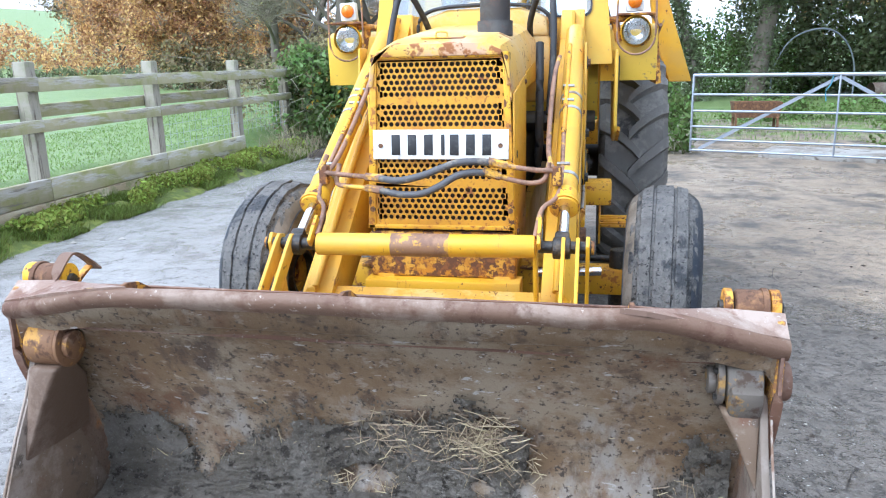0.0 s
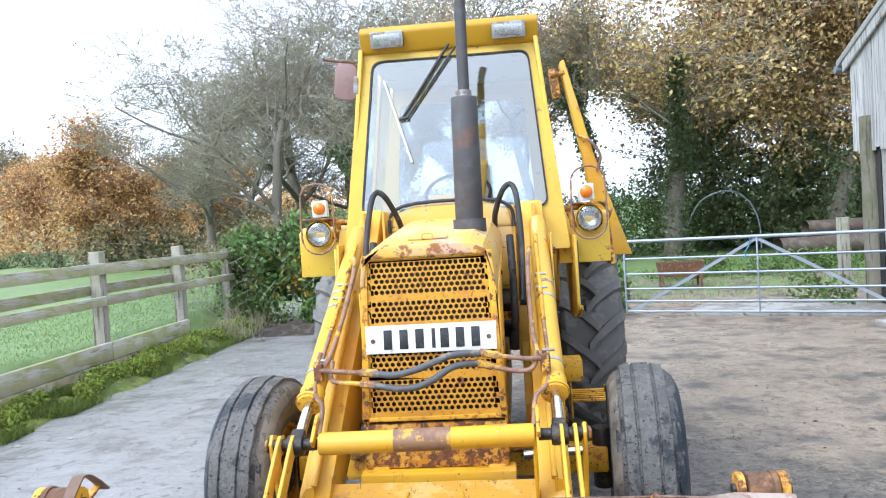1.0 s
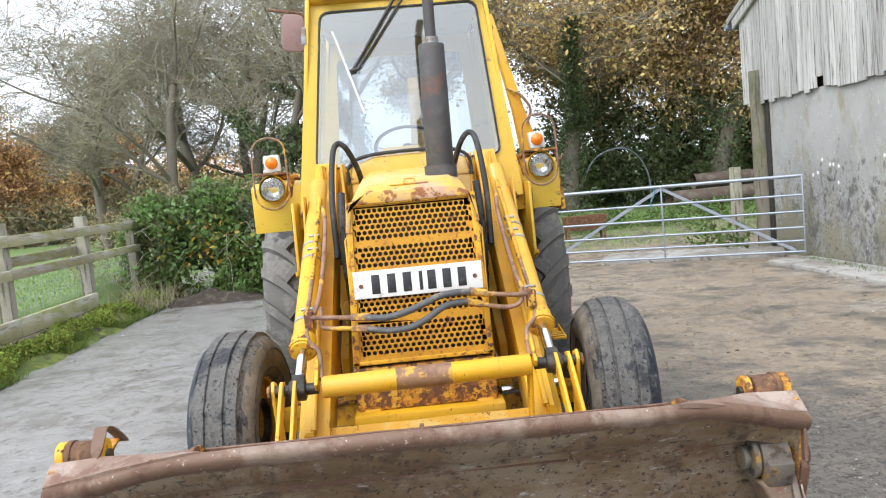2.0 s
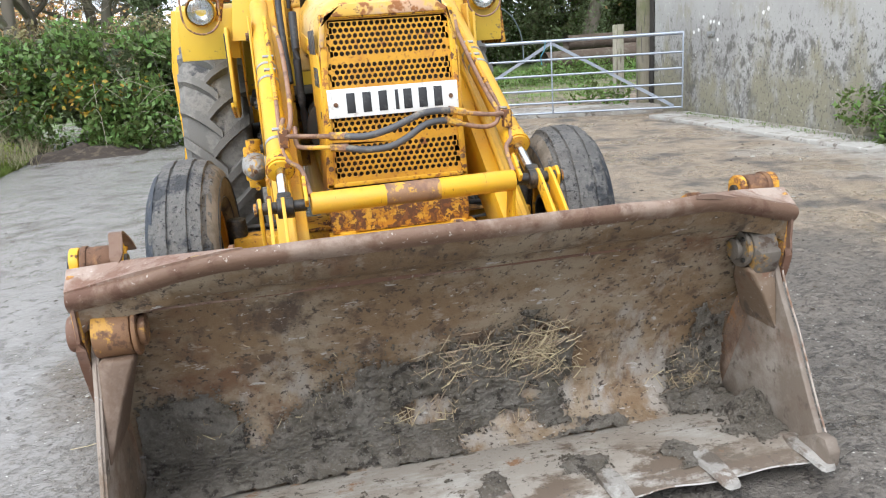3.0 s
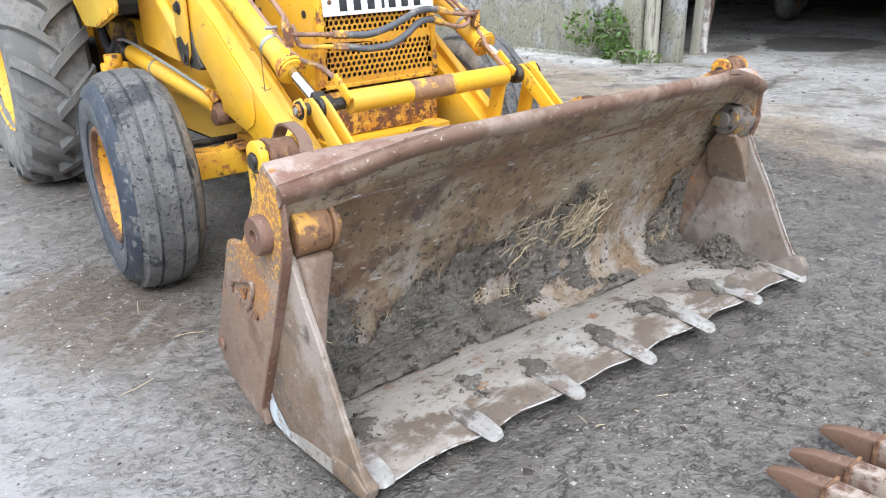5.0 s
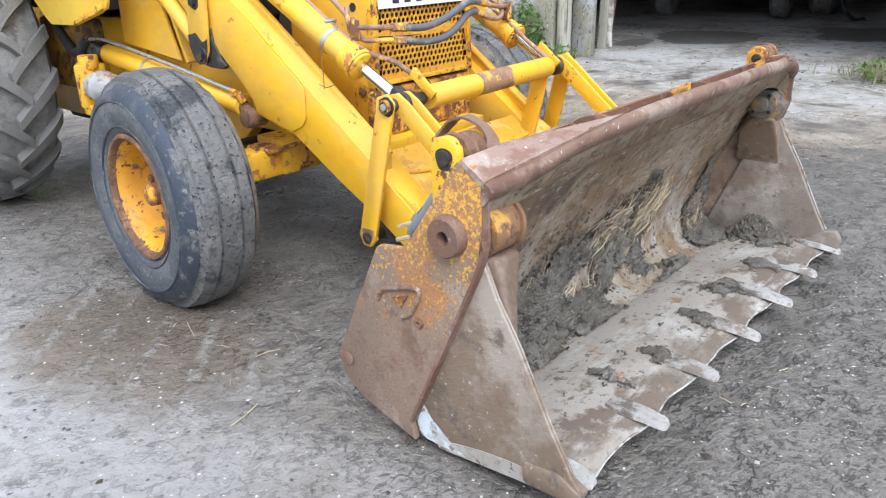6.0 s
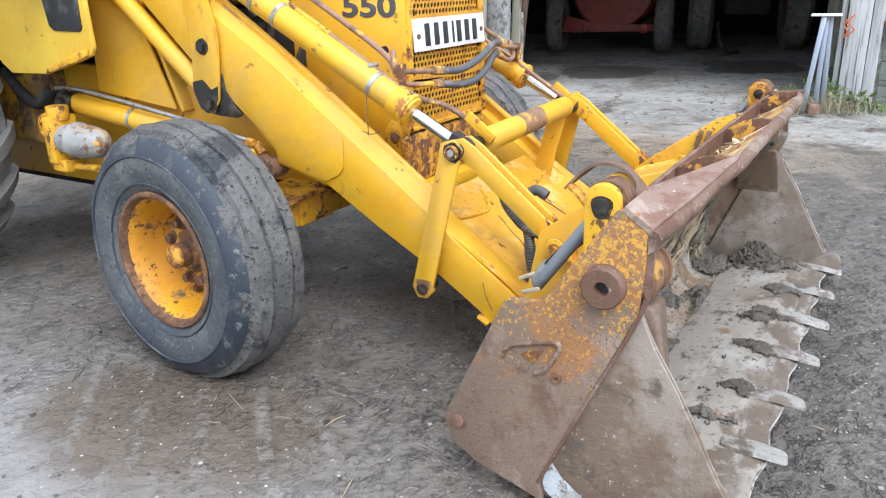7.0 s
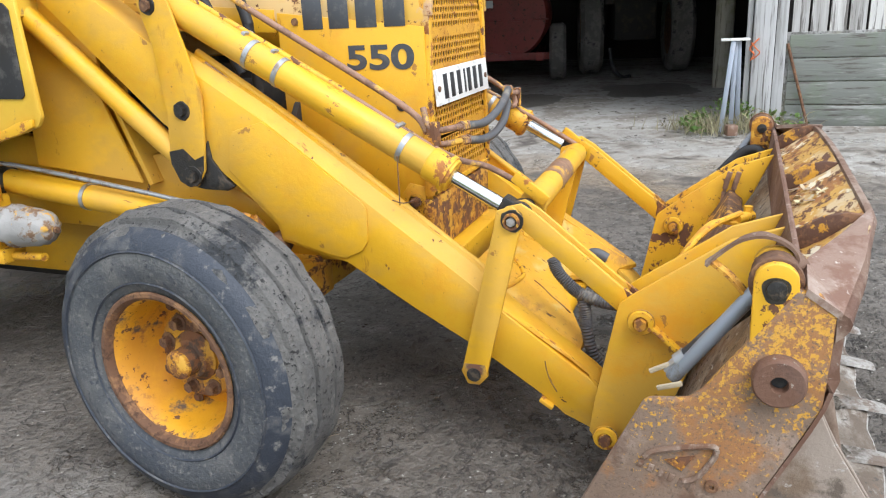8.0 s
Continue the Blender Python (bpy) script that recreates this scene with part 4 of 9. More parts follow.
wb2 = thing("wood_block", "small wooden block on the apron", "block", (5.30, -0.82, 0.018))
part("block", box((0, 0, 0.05), (0.10, 0.10, 0.10), (0, 0, 20), 0.01), M["tine"], wb2)

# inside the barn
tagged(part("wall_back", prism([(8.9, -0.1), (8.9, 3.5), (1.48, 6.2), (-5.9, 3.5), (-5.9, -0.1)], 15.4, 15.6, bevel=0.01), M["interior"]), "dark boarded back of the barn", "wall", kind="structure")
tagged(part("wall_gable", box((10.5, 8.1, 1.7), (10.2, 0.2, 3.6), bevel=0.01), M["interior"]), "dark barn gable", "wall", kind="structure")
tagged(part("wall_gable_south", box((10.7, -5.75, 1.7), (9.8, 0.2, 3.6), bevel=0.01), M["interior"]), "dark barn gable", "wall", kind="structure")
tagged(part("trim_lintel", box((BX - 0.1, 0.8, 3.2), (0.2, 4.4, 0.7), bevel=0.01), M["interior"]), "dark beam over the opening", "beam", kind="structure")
for k, (x, y) in enumerate(((9.5, -0.6), (13.0, 0.3), (13.4, 5.2))):
    round_post("inner_post", x, y, 4.2, 0.13, "dark timber post inside the barn", group="posts inside the barn")


def farm_wheel(parent, x, y, r, w):
    tyre = lathe([(-w / 2, r * 0.86), (-w * 0.32, r * 0.98), (w * 0.32, r * 0.98), (w / 2, r * 0.86), (w * 0.45, r * 0.6), (-w * 0.45, r * 0.6)], (x, y, r), 40, "y")
    p = part("tyre", tyre, M["rear_tyre"], parent, "dusty farm tyre")
    part("rim", lathe([(-w * 0.4, r * 0.6), (w * 0.4, r * 0.6), (w * 0.2, r * 0.2), (-w * 0.2, r * 0.2)], (x, y, r), 28, "y"), M["rust"], p)


tank = thing("slurry_tank", "faded red round tank trailer parked in the dark barn", "trailer", (10.6, 2.93, 0.018))
tank.rotation_euler = (0, 0, radians(12))
part("tank", lathe([(0.0, 0.0), (0.02, 0.66), (0.10, 0.71), (3.0, 0.71), (3.1, 0.0)], (0, 0, 1.08), 48, "x", False), M["red"], tank)
part("end_band", join(box((-0.02, 0, 1.02), (0.05, 1.42, 0.03), bevel=0.006), rod((-0.05, 0.0, 1.08), (0.0, 0.0, 1.08), 0.09, 20), rod((-0.05, -0.4, 1.02), (0.0, -0.4, 1.02), 0.05, 14), rod((-0.05, 0.0, 0.46), (0.02, 0.0, 0.46), 0.06, 14)), M["red"], tank)
part("label", box((-0.012, 0.32, 1.30), (0.01, 0.18, 0.12), (0, 0, 0), 0.002), M["white"], tank, "white label")
part("chassis", join(box((0.9, 0.55, 0.42), (2.2, 0.12, 0.14), bevel=0.01), box((0.9, -0.55, 0.42), (2.2, 0.12, 0.14), bevel=0.01), box((0.05, 0.0, 0.42), (0.1, 1.5, 0.12), bevel=0.01), prism([(0.85, 0.36), (0.75, 0.62), (-0.1, 0.4), (-0.1, 0.36)], -0.02, 0.02, "x", 0.004)), M["red"], tank)
for dy in (0.95, -0.86):
    farm_wheel(tank, 0.14, dy, 0.48, 0.28)
trac = thing("tractor", "dark parked tractor deep inside the barn", "tractor", (11.9, 1.12, 0.018))
trac.rotation_euler = (0, 0, radians(14))
farm_wheel(trac, 0.0, 0.62, 0.75, 0.40)
farm_wheel(trac, 0.0, -0.9, 0.75, 0.40)
part("body", join(box((0.2, -0.1, 0.95), (1.6, 0.7, 0.7), bevel=0.05), box((0.0, -0.1, 1.7), (0.9, 1.0, 1.0), bevel=0.05)), M["dark"], trac)
part("hose", sweep([(-0.9, 0.35, 0.5), (-1.0, 0.3, 0.2), (-0.95, 0.15, 0.03), (-0.8, 0.0, 0.02)], 0.03, 10, 5), M["rubber"], trac)

# dark damp stains soaked into the barn floor
for k, (x, y, rx_, ry_) in enumerate(((8.0, 2.05, 0.85, 0.62), (6.95, 2.62, 0.42, 0.20), (9.2, 0.4, 0.9, 0.7))):
    bm = bmesh.new()
    rim_pts = []
    for i in range(72):
        a = 2 * math.pi * i / 72
        f = 1 + 0.28 * noise.noise((math.cos(a) * 1.4 + k * 3, math.sin(a) * 1.4, k)) + 0.12 * noise.noise((math.cos(a) * 6, math.sin(a) * 6, k + 4))
        rim_pts.append(bm.verts.new((x + rx_ * f * math.cos(a), y + ry_ * f * math.sin(a), 0.0215)))
    bm.faces.new(rim_pts)
    tagged(part("damp_stain", bm, M["damp"], None), "dark damp stain on the barn's concrete floor", "stain", kind="stuff")

# ---- galvanised field gate ----
gate = thing("field_gate", "galvanised six-bar field gate standing shut", "gate", (5.27, 6.95, 0.0))
g0, g1 = Vector((0, 0, 0)), Vector((1.92 - 5.27, 8.42 - 6.95, 0))
gd = g1 - g0
gd /= 3.66
for z in (1.125, 0.867, 0.644, 0.428, 0.247, 0.10):
    part("bar", rod(g0 + Vector((0, 0, z)), g0 + gd * 3.66 + Vector((0, 0, z)), 0.024 if z > 1 else 0.016, 12), M["galv"], gate)
for f in (0.0, 1.83, 3.66):
    part("upright", box((gd * f + Vector((0, 0, 0.61))), (0.02, 0.045, 1.06), (0, 0, math.degrees(math.atan2(gd.y, gd.x))), 0.003), M["galv"], gate)
for f in (0.12, 3.54):
    a, b = gd * 1.83 + Vector((0, 0, 1.10)), gd * f + Vector((0, 0, 0.12))
    part("brace", sweep([a, (a + b) / 2, b], 0, n=2, section=[(-0.004, -0.022), (0.004, -0.022), (0.004, 0.022), (-0.004, 0.022)]), M["galv"], gate)
rp = thing("blue_rope", "short blue rope tied to the gate", "rope", (5.27 + gd.x * 1.95, 6.95 + gd.y * 1.95 - 0.03, 0.0))
part("rope", sweep([(0.03, 0, 1.12), (0.0, -0.02, 1.0), (-0.05, -0.02, 0.92), (-0.04, -0.02, 0.80)], 0.008, 6, 5), M["blue_rope"], rp)
gp = thing("gate_post", "grey square timber gate post", "post", (5.15, 8.75, 0))
part("post", box((0, 0, 0.62), (0.14, 0.14, 1.34), bevel=0.01), M["timber_up"], gp)
sl = thing("concrete_sill", "low concrete sill under the gate", "sill", (4.2, 8.3, 0))
part("sill", box((0, 0, 0.02), (2.6, 0.9, 0.10), (0, 0, -24), 0.02), M["apron"], sl)

# behind the gate: trough, logs, hoop
tr = thing("feed_trough", "rusty brown steel feed trough behind the gate", "trough", (3.45, 12.0, 0.06))
tb = bmesh.new()
o = [(-0.42, -0.2), (0.42, -0.2), (0.42, 0.2), (-0.42, 0.2)]
low = [tb.verts.new((x * 0.9, y * 0.8, 0.22)) for x, y in o]
top = [tb.verts.new((x, y, 0.50)) for x, y in o]
inn = [tb.verts.new((x * 0.94, y * 0.9, 0.50)) for x, y in o]
bot = [tb.verts.new((x * 0.85, y * 0.7, 0.26)) for x, y in o]
for i in range(4):
    j = (i + 1) % 4
    tb.faces.new((low[i], low[j], top[j], top[i]))
    tb.faces.new((top[i], top[j], inn[j], inn[i]))
    tb.faces.new((inn[i], inn[j], bot[j], bot[i]))
tb.faces.new(low[::-1])
tb.faces.new(bot)
part("pan", tb, M["rust"], tr)
for x, y in o:
    part("leg", box((x * 0.85, y * 0.75, 0.12), (0.04, 0.04, 0.30), bevel=0.003), M["rust"], tr)
for k, (x, y, z, ln, r, a) in enumerate(((8.6, 17.2, 0.45, 3.4, 0.24, 8), (11.0, 17.6, 0.50, 3.0, 0.26, -5), (9.6, 18.2, 0.85, 3.2, 0.22, 4))):
    lg = thing("log", "felled brown log lying behind the gate", "log", (x, y, z), "felled logs")
    bm = lathe([(ln * (q / 6 - 0.5), r * (1 + 0.1 * noise.noise((q, k, 1)))) for q in range(7)], (0, 0, 0), 14, "x", False)
    part("trunk", bm, M["log"], lg, "", 60)
    lg.rotation_euler = (0, 0, radians(a))
hp = thing("tunnel_hoop", "bent galvanised tunnel hoop standing in the grass", "hoop", (6.95, 22.0, 0.2))
part("hoop", sweep([(-1.2, 0, 0.0), (-1.15, 0, 0.8), (-0.7, 0, 1.6), (0.1, 0, 1.88), (0.7, 0, 1.6), (1.05, 0, 0.9), (1.1, 0, 0.0)], 0.025, 8, 6), M["galv"], hp)

# ---- post and rail fence on a sleeper kerb ----
FX = -4.40
for k, y in enumerate((1.15, 3.25, 5.25, 7.33, 9.10)):
    fp = thing("fence_post", "square weathered fence post with a worn top", "post", (FX, y, 0), "fence posts")
    part("post", box((0, 0, 0.72), (0.135, 0.135, 1.50 if k < 4 else 1.30), (0, 0, 3 * noise.noise((y, 1, 1))), 0.016), M["timber_up"] if k < 4 else M["mossy_post"], fp)
spans = ((-0.95, 1.15), (1.15, 3.25), (3.25, 5.25), (5.25, 7.33), (7.33, 9.15))
for i, (ya, yb) in enumerate(spans):
    for name, z, h, dx in (("top_rail", 1.27, 0.125, 0.085), ("middle_rail", 0.905, 0.11, 0.085), ("back_rail", 1.03, 0.12, -0.09)):
        if name == "back_rail" and i > 3:
            continue
        rl = thing("fence_rail", "grey-green weathered fence rail nailed to the posts", "rail", (FX + dx + 0.004 * (i % 2), (ya + yb) / 2, z), "fence rails")
        part("rail", box((0, 0, 0), (0.038, yb - ya + 0.06, h), (0.5 * noise.noise((ya, z, 1)), 0, 0), 0.006), M["timber"], rl)
    if i < 4:
        for z, dx in ((0.33, 0.088), (0.12, 0.10)):
            sp = thing("sleeper_board", "mossy grey sleeper board along the foot of the fence", "board", (FX + dx, (ya + yb) / 2, z), "sleeper boards")
            part("board", box((0, 0, 0), (0.06, yb - ya - 0.006, 0.205), (0.4 * noise.noise((ya, z, 5)), 0, 0), 0.012), M["timber"] if z > 0.2 else M["sleeper"], sp)
net = thing("wire_netting", "thin square wire netting below the fence rails", "netting", (FX - 0.0, 7.2, 0.0))
part("wires", join(*[rod((0.06, -1.9 + 0.15 * k, 0.43), (0.06, -1.9 + 0.15 * k, 0.86), 0.0022, 4) for k in range(26)], *[rod((0.06, -1.9, z), (0.06, 1.9, z), 0.0022, 4) for z in (0.50, 0.62, 0.74, 0.85)]), M["galv"], net)

# digging bucket lying in the mud in front
db = thing("digging_bucket", "rusty toothed digging bucket lying half sunk in the mud", "bucket", (0.235, -2.31, 0.0))
part("shell", join(prism([(0.165, 0.015), (0.175, 0.05), (0.05, 0.085), (-0.1, 0.095), (-0.30, 0.075), (-0.38, 0.03), (-0.35, -0.04), (0.0, -0.04)], -0.53, 0.68, bevel=0.012)), M["tine"], db, "rusty bucket edge")
for x, lean in ((-0.470, -2), (-0.350, 0), (-0.210, -2), (0.285, -3), (0.445, -2), (0.605, 2)):
    t = part("tooth", prism([(0.39, 0.040), (0.388, 0.058), (0.33, 0.082), (0.25, 0.098), (0.10, 0.112), (0.02, 0.105), (-0.02, 0.07), (0.02, 0.03), (0.25, 0.02)], -0.025, 0.025, bevel=0.008), M["tine"], db, "worn pointed tooth")
    for v in t.data.vertices:
        v.co.x *= 1.0 - 0.45 * max(0.0, (v.co.y - 0.25) / 0.14)
    t.matrix_basis = pose(x, 0, 0, 0, 0, lean)
    part("tooth_pin", prism([(0.235, 0.02), (0.245, 0.02), (0.245, 0.101), (0.235, 0.103)], -0.032, 0.032, bevel=0.002), M["rust"], t)

# white splashes on the barn wall and a small metal fitting
rng = random.Random(12)
for k in range(9):
    sp = thing("paint_splash", "small white splash on the barn wall", "splash", (WX - 0.002, 6.9 - 0.9 * rng.random() - (1.5 if k > 6 else 0), 0.95 + 0.45 * rng.random()), "wall splashes")
    part("splash", lathe([(0.0, 0.0), (-0.003, 0.012), (0.0, 0.026)], (0, 0, 0), 9, "x", False), M["white"], sp)
fit_box = thing("wall_fitting", "small pale metal fitting on the barn wall", "fitting", (WX, 6.45, 1.09))
part("plate", box((-0.012, 0, 0), (0.025, 0.16, 0.07), (3, 0, 0), 0.006), M["steel"], fit_box)


# ---- the backhoe loader: front faces -y, grille at y = 0 ----
digger = thing("backhoe_loader", "old rusty yellow backhoe loader parked on the muddy yard", "backhoe loader")


def front_wheel(s):
    c = (0.878 * s, 0.507 if s < 0 else 0.445, 0.409)
    w = part("front_wheel", lathe([(-0.05, 0.10), (0.03, 0.10), (0.03, 0.115), (-0.05, 0.115)], (c[0] - 0.06 * s, c[1], c[2]), 24), M["grease"], digger)
    tread = [(-0.088, 0.395), (-0.085, 0.412), (-0.045, 0.421), (-0.042, 0.411), (-0.034, 0.411), (-0.031, 0.423), (0.031, 0.423), (0.034, 0.411), (0.042, 0.411), (0.045, 0.421), (0.085, 0.412), (0.088, 0.395)]
    side = [(0.120, 0.37), (0.134, 0.335), (0.137, 0.30), (0.130, 0.262), (0.112, 0.232), (0.098, 0.222)]
    grow_r = lambda rows: [(u * 1.07, v + 0.021) if v > 0.25 else (u * 1.07, v) for u, v in rows]  # noqa: E731
    tread, side = grow_r(tread), grow_r(side)
    prof = [*tread, (0.111, 0.405), *side, (0.07, 0.215), (-0.07, 0.215), *[(-u, v) for u, v in side[::-1]], (-0.111, 0.405)]
    part("tyre", lathe(prof, c, 144, wobble=0.009), M["tyre"], w, "worn ribbed tyre caked with grey mud", 50)
    for q in (1, -1):
        wall = [(q * 1.07 * u, v) for u, v in ((0.1065, 0.4015), (0.1235, 0.386), (0.1375, 0.351), (0.1405, 0.317), (0.1335, 0.277), (0.115, 0.2315), (0.10, 0.2235))]
        part("sidewall", lathe(wall, c, 96, closed=False), M["tyre_side"] if q == s else M["tyre_mud"], w, "blue-black scuffed tyre sidewall" if q == s else "inner sidewall caked with brown mud")
        part("shoulder_band", lathe([(q * 0.1105, 0.4085), (q * 0.1185, 0.4005), (q * 0.1365, 0.3855), (q * 0.1480, 0.3570)], c, 96, closed=False), M["tyre_band"] if q == s else M["tyre_mud"], w, "dark blue polished tyre shoulder" if q == s else "")
        for r, u in ((0.352, 0.1485), (0.262, 0.1375)):
            part("sidewall_ridge", lathe([(q * u, r + 0.004), (q * (u + 0.004), r), (q * u, r - 0.004)], c, 96, closed=False), M["tyre_band"], w)
    # the dished rim, seen from outside
    o = s
    rim = [(o * 0.118, 0.232), (o * 0.122, 0.226), (o * 0.116, 0.217), (o * 0.100, 0.210), (o * 0.088, 0.200), (o * 0.045, 0.196), (o * -0.030, 0.191), (o * -0.056, 0.176), (o * -0.044, 0.135), (o * -0.037, 0.12), (o * -0.037, 0.07), (o * -0.062, 0.07), (o * -0.067, 0.17), (o * -0.075, 0.205), (o * -0.10, 0.222), (o * -0.11, 0.222), (o * -0.105, 0.205), (o * -0.04, 0.192), (o * 0.06, 0.203)]
    rim = [(u + o * 0.010, v) for u, v in rim]
    part("rim", lathe(rim, c, 64), M["rim"], w, "yellow steel rim with a rusty flange")
    part("rim_flange", lathe([(o * 0.129, 0.236), (o * 0.1355, 0.231), (o * 0.135, 0.221), (o * 0.127, 0.213), (o * 0.112, 0.209)], c, 64), M["rust"], w, "rusty rim edge")
    part("wheel_disc", lathe([(o * -0.044, 0.136), (o * -0.002, 0.134), (o * 0.004, 0.128), (o * 0.006, 0.075), (o * -0.03, 0.07)], c, 40), M["rim_rust"], w, "yellow wheel disc eaten by rust")
    hub = part("hub", lathe([(o * -0.02, 0.078), (o * 0.014, 0.076), (o * 0.020, 0.066), (o * 0.034, 0.058), (o * 0.038, 0.044), (o * 0.074, 0.041), (o * 0.084, 0.034), (o * 0.087, 0.012), (o * 0.087, 0.0)], c, 32, closed=False, wobble=0.003), M["hub"], w, "rusty hub with traces of yellow paint")
    part("hub_cap", lathe([(o * 0.074, 0.0425), (o * 0.083, 0.0415), (o * 0.089, 0.034), (o * 0.0915, 0.015), (o * 0.0915, 0.0)], c, 24, closed=False, wobble=0.002), M["yellow_rust"], hub)
    for i in range(8):
        a = 2 * math.pi * i / 8 + 0.3
        p = (c[0] + o * 0.005, c[1] + 0.105 * math.cos(a), c[2] + 0.105 * math.sin(a))
        part("wheel_nut", hexbolt(p, (o, 0, 0), 0.0165, 0.026), M["rust"], w)
    for i in range(3):
        a = 2 * math.pi * i / 3 + 0.85
        p = (c[0] - o * 0.012, c[1] + 0.160 * math.cos(a), c[2] + 0.168 * math.sin(a))
        part("rim_clamp", hexbolt((p[0] - o * 0.015, p[1], p[2]), (o, 0, 0), 0.011, 0.012), M["rust"], w)
    w.matrix_basis = pose(*c, 0, 0, -5) @ pose(-c[0], -c[1], -c[2])  # steered a little to one side


def rear_wheel(s):
    c = (0.815 * s, 2.545, 0.70)
    half, r = 0.205, 0.685
    prof = [(-half, 0.60), (-0.17, 0.650), (-0.08, 0.672), (0, 0.678), (0.08, 0.672), (0.17, 0.650), (half, 0.60), (0.21, 0.50), (0.17, 0.39), (0.15, 0.365), (-0.15, 0.365), (-0.17, 0.39), (-0.21, 0.50)]
    w = part("rear_wheel", lathe([(-0.06, 0.12), (0.06, 0.12), (0.06, 0.10), (-0.06, 0.10)], c, 24), M["grease"], digger)
    part("tyre", lathe(prof, c, 72, wobble=0.004), M["rear_tyre"], w, "large tractor tyre with chevron lugs and dried mud", 35)
    for q in (1, -1):
        bm, rows = bmesh.new(), []
        for j in range(6):
            f = j / 5
            u = q * (-0.035 + f * 0.24)
            a = -0.30 * f ** 0.85
            base = 0.675 - 0.055 * (abs(u) / half) ** 2.2
            tall = 0.050 if f < 0.95 else 0.034
            wdt = 0.050 + 0.020 * f
            rows.append([bm.verts.new((u, rr * math.cos(a + da), rr * math.sin(a + da))) for da, rr in ((-wdt, base - 0.03), (-wdt * 0.72, base + tall), (wdt * 0.72, base + tall), (wdt, base - 0.03))])
        for ra, rb in zip(rows, rows[1:]):
            for j in range(3):
                bm.faces.new((ra[j], ra[j + 1], rb[j + 1], rb[j]))
        bm.faces.new(rows[0])
        bm.faces.new(rows[-1][::-1])
        bev(bm, 0.013, 2, 40)
        one = part("lug", bm, M["rear_tyre"], w)
        one.matrix_basis = pose(*c, 360 * (0.5 if q > 0 else 0) / 19)
        for i in range(1, 19):
            lug = new("lug", one.data)
            lug.parent = w
            lug.matrix_basis = pose(*c, 360 * (i + (0.5 if q > 0 else 0)) / 19)
    rim = [(s * 0.165, 0.395), (s * 0.17, 0.385), (s * 0.15, 0.37), (s * 0.10, 0.35), (s * 0.03, 0.33), (s * 0.02, 0.13), (s * 0.0, 0.12), (s * 0.0, 0.33), (-s * 0.14, 0.35), (-s * 0.17, 0.395)]
    part("rim", lathe(rim, c, 48), M["yellow_worn"], w, "yellow rear rim")
    for i in range(8):
        a = 2 * math.pi * i / 8
        part("wheel_nut", hexbolt((c[0] + s * 0.028, c[1] + 0.16 * math.cos(a), c[2] + 0.16 * math.sin(a)), (s, 0, 0), 0.016, 0.02), M["rust"], w)


for side in (-1, 1):
    front_wheel(side)
    rear_wheel(side)

# chassis, axle and engine
part("chassis_rail", prism([(-0.02, 0.52), (0.05, 0.50), (0.80, 0.50), (0.95, 0.36), (2.9, 0.36), (2.9, 0.70), (1.2, 0.72), (0.55, 0.64), (0.02, 0.64)], -0.27, -0.20, bevel=0.008), M["yellow"], digger)
part("chassis_rail", prism([(-0.02, 0.52), (0.05, 0.50), (0.80, 0.50), (0.95, 0.36), (2.9, 0.36), (2.9, 0.70), (1.2, 0.72), (0.55, 0.64), (0.02, 0.64)], 0.20, 0.27, bevel=0.008), M["yellow"], digger)
part("side_beam", prism([(0.50, 0.68), (0.70, 0.80), (0.95, 0.88), (1.6, 0.95), (1.9, 0.95), (1.9, 0.62), (0.95, 0.60), (0.50, 0.58)], -0.40, -0.36, bevel=0.008), M["yellow"], digger, "yellow subframe plate streaked with dirt")
part("side_beam", prism([(0.50, 0.68), (0.70, 0.80), (0.95, 0.88), (1.6, 0.95), (1.9, 0.95), (1.9, 0.62), (0.95, 0.60), (0.50, 0.58)], 0.36, 0.40, bevel=0.008), M["yellow"], digger)
part("front_axle", join(box((0, 0.52, 0.42), (1.44, 0.13, 0.115), bevel=0.012), box((0.3, 0.52, 0.44), (0.2, 0.17, 0.15), bevel=0.01), box((-0.3, 0.52, 0.44), (0.2, 0.17, 0.15), bevel=0.01)), M["yellow_worn"], digger, "worn yellow axle beam")
for q in (-1, 1):
    part("axle_cap", box((0.32 * q, 0.50, 0.486), (0.30, 0.16, 0.016), (0, 3 * q, 0), 0.004), M["yellow_rust"], digger, "rust-eaten plate on top of the axle")
for s in (-1, 1):
    part("kingpin", rod((0.70 * s, 0.52, 0.28), (0.70 * s, 0.52, 0.56), 0.045, 16, bevel=0.008), M["grease"], digger)
part("tie_rod", rod((-0.66, 0.70, 0.47), (0.66, 0.70, 0.47), 0.016, 12), M["grease"], digger)
part("steering_ram", rod((0.34, 0.36, 0.485), (0.62, 0.36, 0.50), 0.02, 14), M["chrome"], digger, "bright steering ram rod")
part("engine_block", join(box((0, 0.85, 0.85), (0.34, 0.75, 0.66), bevel=0.03), box((-0.2, 0.75, 1.05), (0.10, 0.5, 0.14), bevel=0.03), rod((-0.24, 0.72, 0.98), (-0.24, 1.0, 0.98), 0.05), rod((-0.2, 0.45, 0.95), (-0.2, 0.47, 0.95), 0.13, 24)), M["dark"], digger, "oily dark engine block")
# unseen block added here to cut the light reaching under the machine
part("gearbox", join(box((0, 1.95, 0.52), (0.44, 1.70, 0.44), bevel=0.05), box((0, 1.45, 0.36), (0.34, 0.5, 0.16), bevel=0.04)), M["dark"], digger, "dark block added under the cab to keep light out below")
